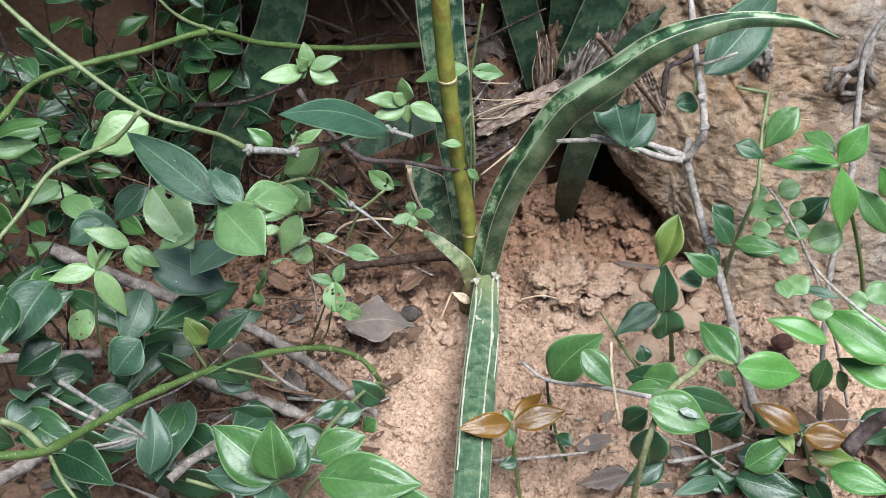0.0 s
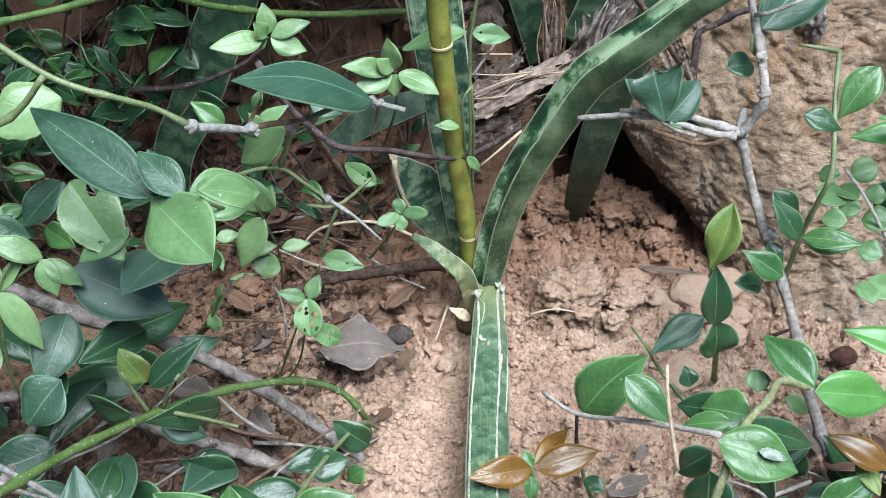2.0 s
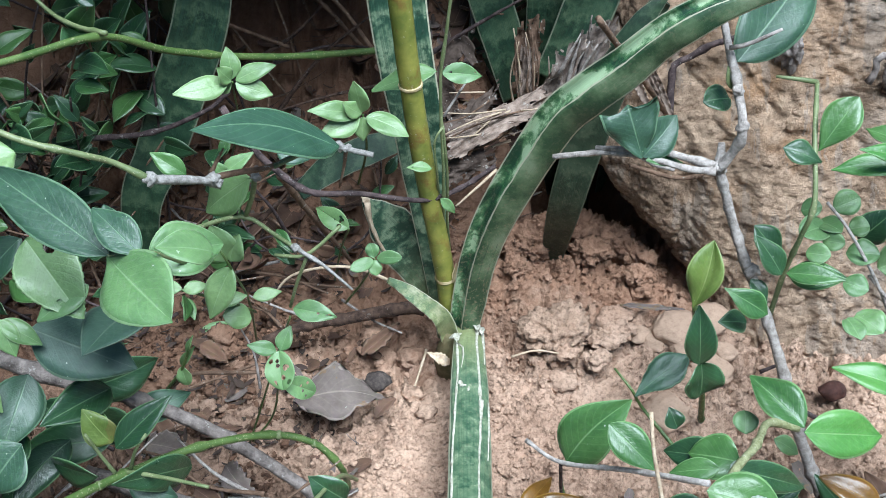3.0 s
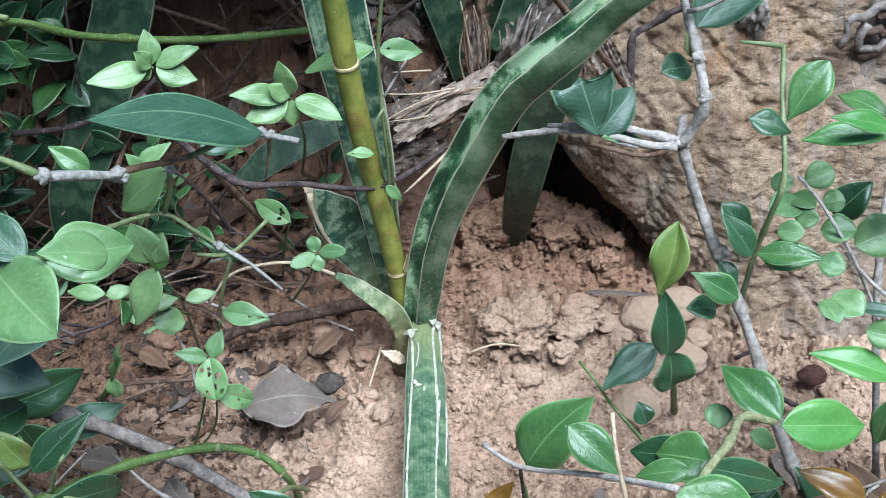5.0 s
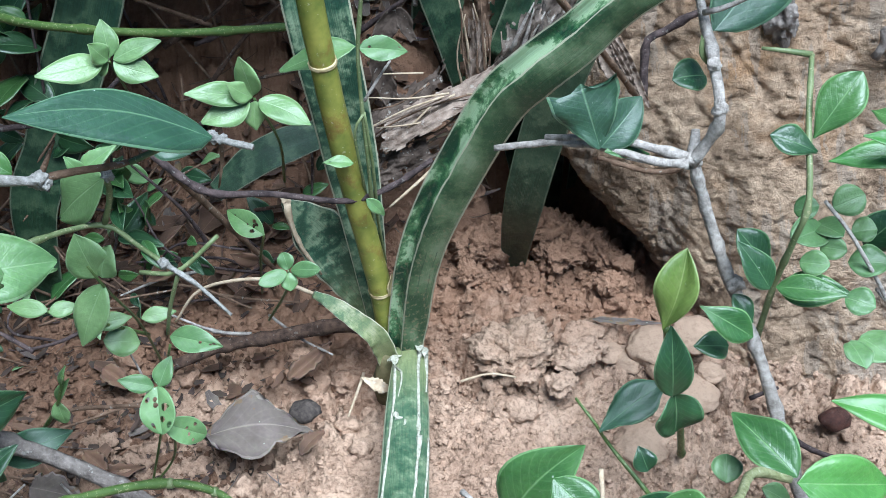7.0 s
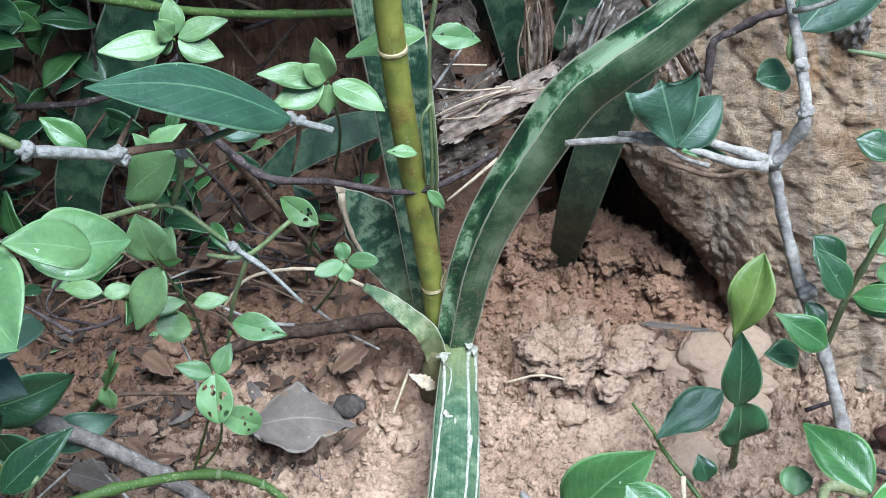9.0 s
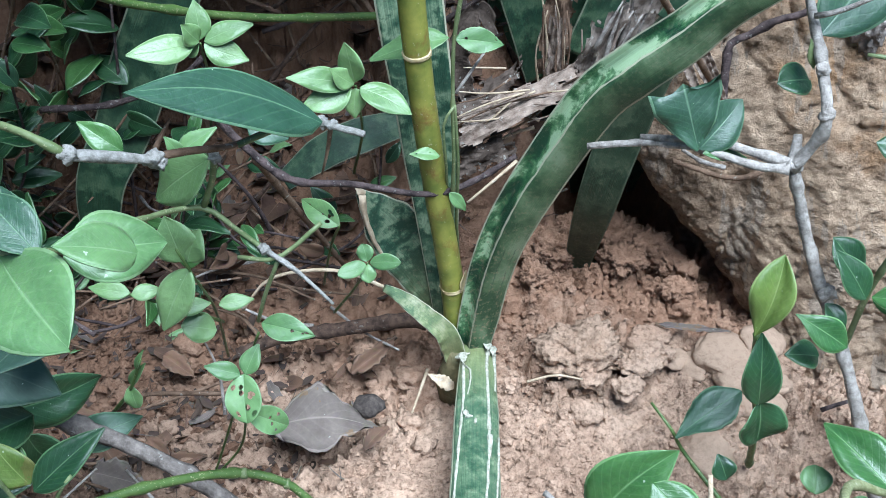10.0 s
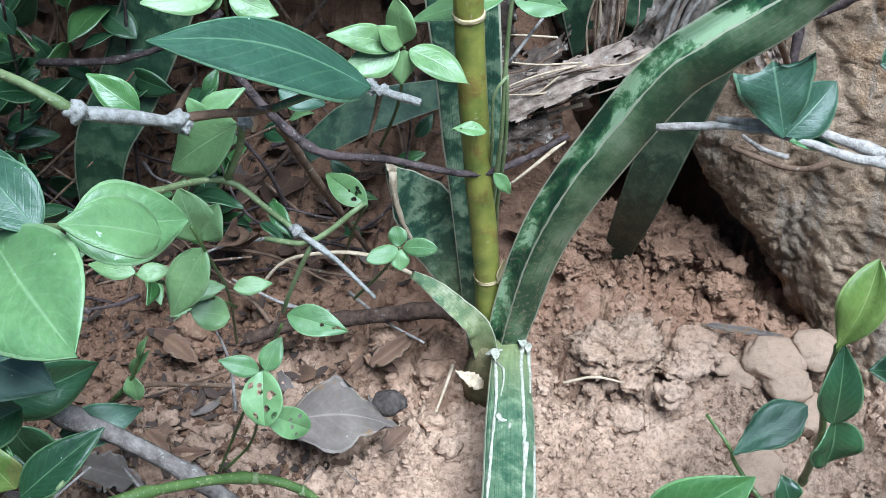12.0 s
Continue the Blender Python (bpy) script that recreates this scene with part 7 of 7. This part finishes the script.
scatter("clod", "broken reddish clod lying beside the plant", SOIL, 110, 7, (0.004, 0.009), (-0.17, -0.02), (-0.06, 0.1), "clods", 3)

# ---------- background thicket ----------
def leaf_mesh(material, length, width, seed):
    holder = new("pattern")
    ob = leaf(holder, (0, 0, 0), (0, length, 0), width, material, "ovate", face=(0, 0, 1), seed=seed)
    me = ob.data
    bpy.data.objects.remove(ob)
    bpy.data.objects.remove(holder)
    return me


def thicket(name, label, centre, size, stems, leaves, materials, seed, leaf_len=0.026, low=-1.0):
    rnd = random.Random(seed)
    ob = thing(name, label, "shrub", at=(centre[0], centre[1], ground_height(centre[0], centre[1])))
    pats = [leaf_mesh(m, leaf_len * k, leaf_len * k * 0.52, i) for i, m in enumerate(materials) for k in (0.75, 1.0, 1.25)]
    spots = []
    for s in range(stems):
        top = V(centre) + V([rnd.uniform(-1, 1) * h for h in size])
        fx, fy = centre[0] + rnd.uniform(-0.6, 0.6) * size[0], centre[1] + rnd.uniform(-0.3, 0.8) * size[1]
        if low > 0:
            fy = rnd.uniform(0.55, 0.75)
        foot = V((fx, fy, ground_height(fx, fy) - 0.01))
        mid = foot.lerp(top, 0.5) + V([rnd.uniform(-0.03, 0.03) for _ in range(3)])
        if low > 0:
            mid.z = top.z + 0.03
        tube("stem", [foot, mid, top], 0.0011, 0.0007, rnd.choice((BROWNBARK, DARKBARK)), ob, sides=5)
        line, _ = spline([foot, mid, top], 14)
        spots += [(p, (line[min(i + 1, 13)] - line[max(i - 1, 0)]).normalized()) for i, p in enumerate(line) if i > 4 and p.z > low]
    for i in range(leaves):
        p, d = rnd.choice(spots)
        p = p + V([rnd.uniform(-0.006, 0.006) for _ in range(3)])
        way = (V((rnd.uniform(-1, 1), rnd.uniform(-1, 0.5), rnd.uniform(-0.5, 0.6))) + d * 0.4).normalized()
        nr = (TO_EYE + V([rnd.uniform(-0.7, 0.7) for _ in range(3)]))
        nr = (nr - way * nr.dot(way)).normalized()
        sd = way.cross(nr)
        o = new("leaf", rnd.choice(pats))
        o.parent = ob
        o.matrix_parent_inverse = Matrix.Translation(-ob.location)
        k = rnd.uniform(0.8, 1.25)
        m = Matrix((sd * k, way * k, nr * k)).transposed().to_4x4()
        m.translation = p
        o.matrix_basis = m
    return ob


thicket("background_shrub", "dense small-leaved green shrub in shade behind the climber", (-0.27, 0.10, 0.19), (0.14, 0.10, 0.12), 34, 330, [LEAF_MID, LEAF_DARK, LEAF_DARK], 5, 0.024)
thicket("background_shrub", "dense small-leaved green shrub at the edge of the clearing", (-0.36, -0.06, 0.20), (0.09, 0.10, 0.10), 20, 150, [LEAF_MID, LEAF_SOFT], 8, 0.026)
thicket("undergrowth", "tangle of thin stems and small soft leaves over litter", (-0.19, 0.085, 0.045), (0.12, 0.05, 0.05), 9, 26, [LEAF_SOFT, LEAF_MID, LEAF_DARK], 41, 0.019)
thicket("undergrowth", "low tangle of dead stems and small leaves by the plant", (-0.09, 0.10, 0.05), (0.06, 0.03, 0.05), 7, 26, [LEAF_DARK, LEAF_MID, LEAF_BROWN], 42, 0.02)
# Shrubs from here on are added outside the view to block light.
thicket("background_shrub", "small-leaved shrub added above view at the back for shade", (-0.18, 0.24, 0.34), (0.2, 0.10, 0.12), 24, 170, [LEAF_DARK, LEAF_MID], 9, 0.034)
thicket("background_shrub", "unseen shrub added over the snake plants to shade them", (-0.19, 0.27, 0.41), (0.32, 0.23, 0.06), 60, 620, [LEAF_DARK, LEAF_MID], 11, 0.07, 0.33)
thicket("background_shrub", "unseen overhanging leaves added to shade the litter", (-0.05, 0.19, 0.33), (0.21, 0.12, 0.03), 60, 380, [LEAF_DARK, LEAF_MID], 23, 0.06, 0.28)
thicket("background_shrub", "unseen spreading shrub added above the clearing for shade", (0.02, 0.07, 0.46), (0.13, 0.06, 0.05), 24, 210, [LEAF_DARK, LEAF_MID], 19, 0.07, 0.39)
thicket("background_shrub", "unseen leafy shrub added beside the clearing to block light", (-0.55, -0.02, 0.40), (0.14, 0.35, 0.25), 30, 240, [LEAF_DARK, LEAF_MID], 12, 0.08)
thicket("background_shrub", "unseen dark shrub added to block light behind the clearing", (-0.1, 0.62, 0.62), (0.6, 0.12, 0.3), 36, 300, [LEAF_DARK, LEAF_MID], 14, 0.13)


def leaf_litter(name, label, count, seed, xr, yr, material, length, keep):
    """Scraps of dead leaf and twig lying on the soil, one mesh."""
    rnd = random.Random(seed)
    verts, faces, uvs = [], [], []
    for i in range(count):
        x, y = rnd.uniform(*xr), rnd.uniform(*yr)
        if not keep(x, y):
            continue
        z = ground_height(x, y) + soil_relief(x, y) + 0.003
        turn = Matrix.Rotation(rnd.uniform(0, 6.3), 3, "Z") @ Matrix.Rotation(rnd.uniform(-0.6, 0.6), 3, "X") @ Matrix.Rotation(rnd.uniform(-0.5, 0.5), 3, "Y")
        ln, curl = rnd.uniform(*length), rnd.uniform(0.1, 0.7)
        wd = ln * rnd.choice((0.05, 0.06, 0.35, 0.5))
        n0 = len(verts)
        for a in range(6):
            s = a / 5
            half = wd * 0.5 * (math.sin(math.pi * min(max(s, 0.08), 0.93)) ** 0.6) * rnd.uniform(0.75, 1.1)
            for side in (-1, 0, 1):
                q = V((side * half, (s - 0.5) * ln, curl * ln * ((s - 0.5) ** 2) + abs(side) * half * 0.4))
                verts.append(turn @ q + V((x, y, z)))
                uvs.append((side * 0.5 + 0.5, s))
        for a in range(5):
            for k in (0, 1):
                m = n0 + a * 3 + k
                faces.append((m, m + 1, m + 4, m + 3))
    return tagged(mesh_object(name, verts, faces, material, uvs=uvs), label, "leaf litter", kind="stuff")


left_side = lambda x, y: x < -0.06 + 0.04 * noise.noise(V((x * 20, y * 20, 0))) or y > 0.085
leaf_litter("leaf_litter", "fine dark bits of rotted leaf over the soil", 2600, 27, (-0.36, 0.02), (-0.16, 0.20), LEAF_ROT, (0.003, 0.012), humid)
leaf_litter("leaf_litter", "curled brown dead leaves heaped in the shade", 420, 29, (-0.36, 0.10), (0.09, 0.26), LEAF_BROWN, (0.012, 0.04), lambda x, y: True)
leaf_litter("leaf_litter", "brown dead leaf scraps and bits of twig on soil", 470, 21, (-0.42, 0.1), (-0.22, 0.22), LEAF_BROWN, (0.008, 0.026), left_side)
leaf_litter("leaf_litter", "grey dead leaf scraps and straw bits on soil", 260, 22, (-0.42, 0.1), (-0.22, 0.22), LEAF_DEAD, (0.008, 0.024), left_side)
leaf_litter("leaf_litter", "dead leaf scraps at the foot of the shrub", 60, 23, (0.07, 0.3), (-0.26, -0.12), LEAF_DEAD, (0.01, 0.03), lambda x, y: True)
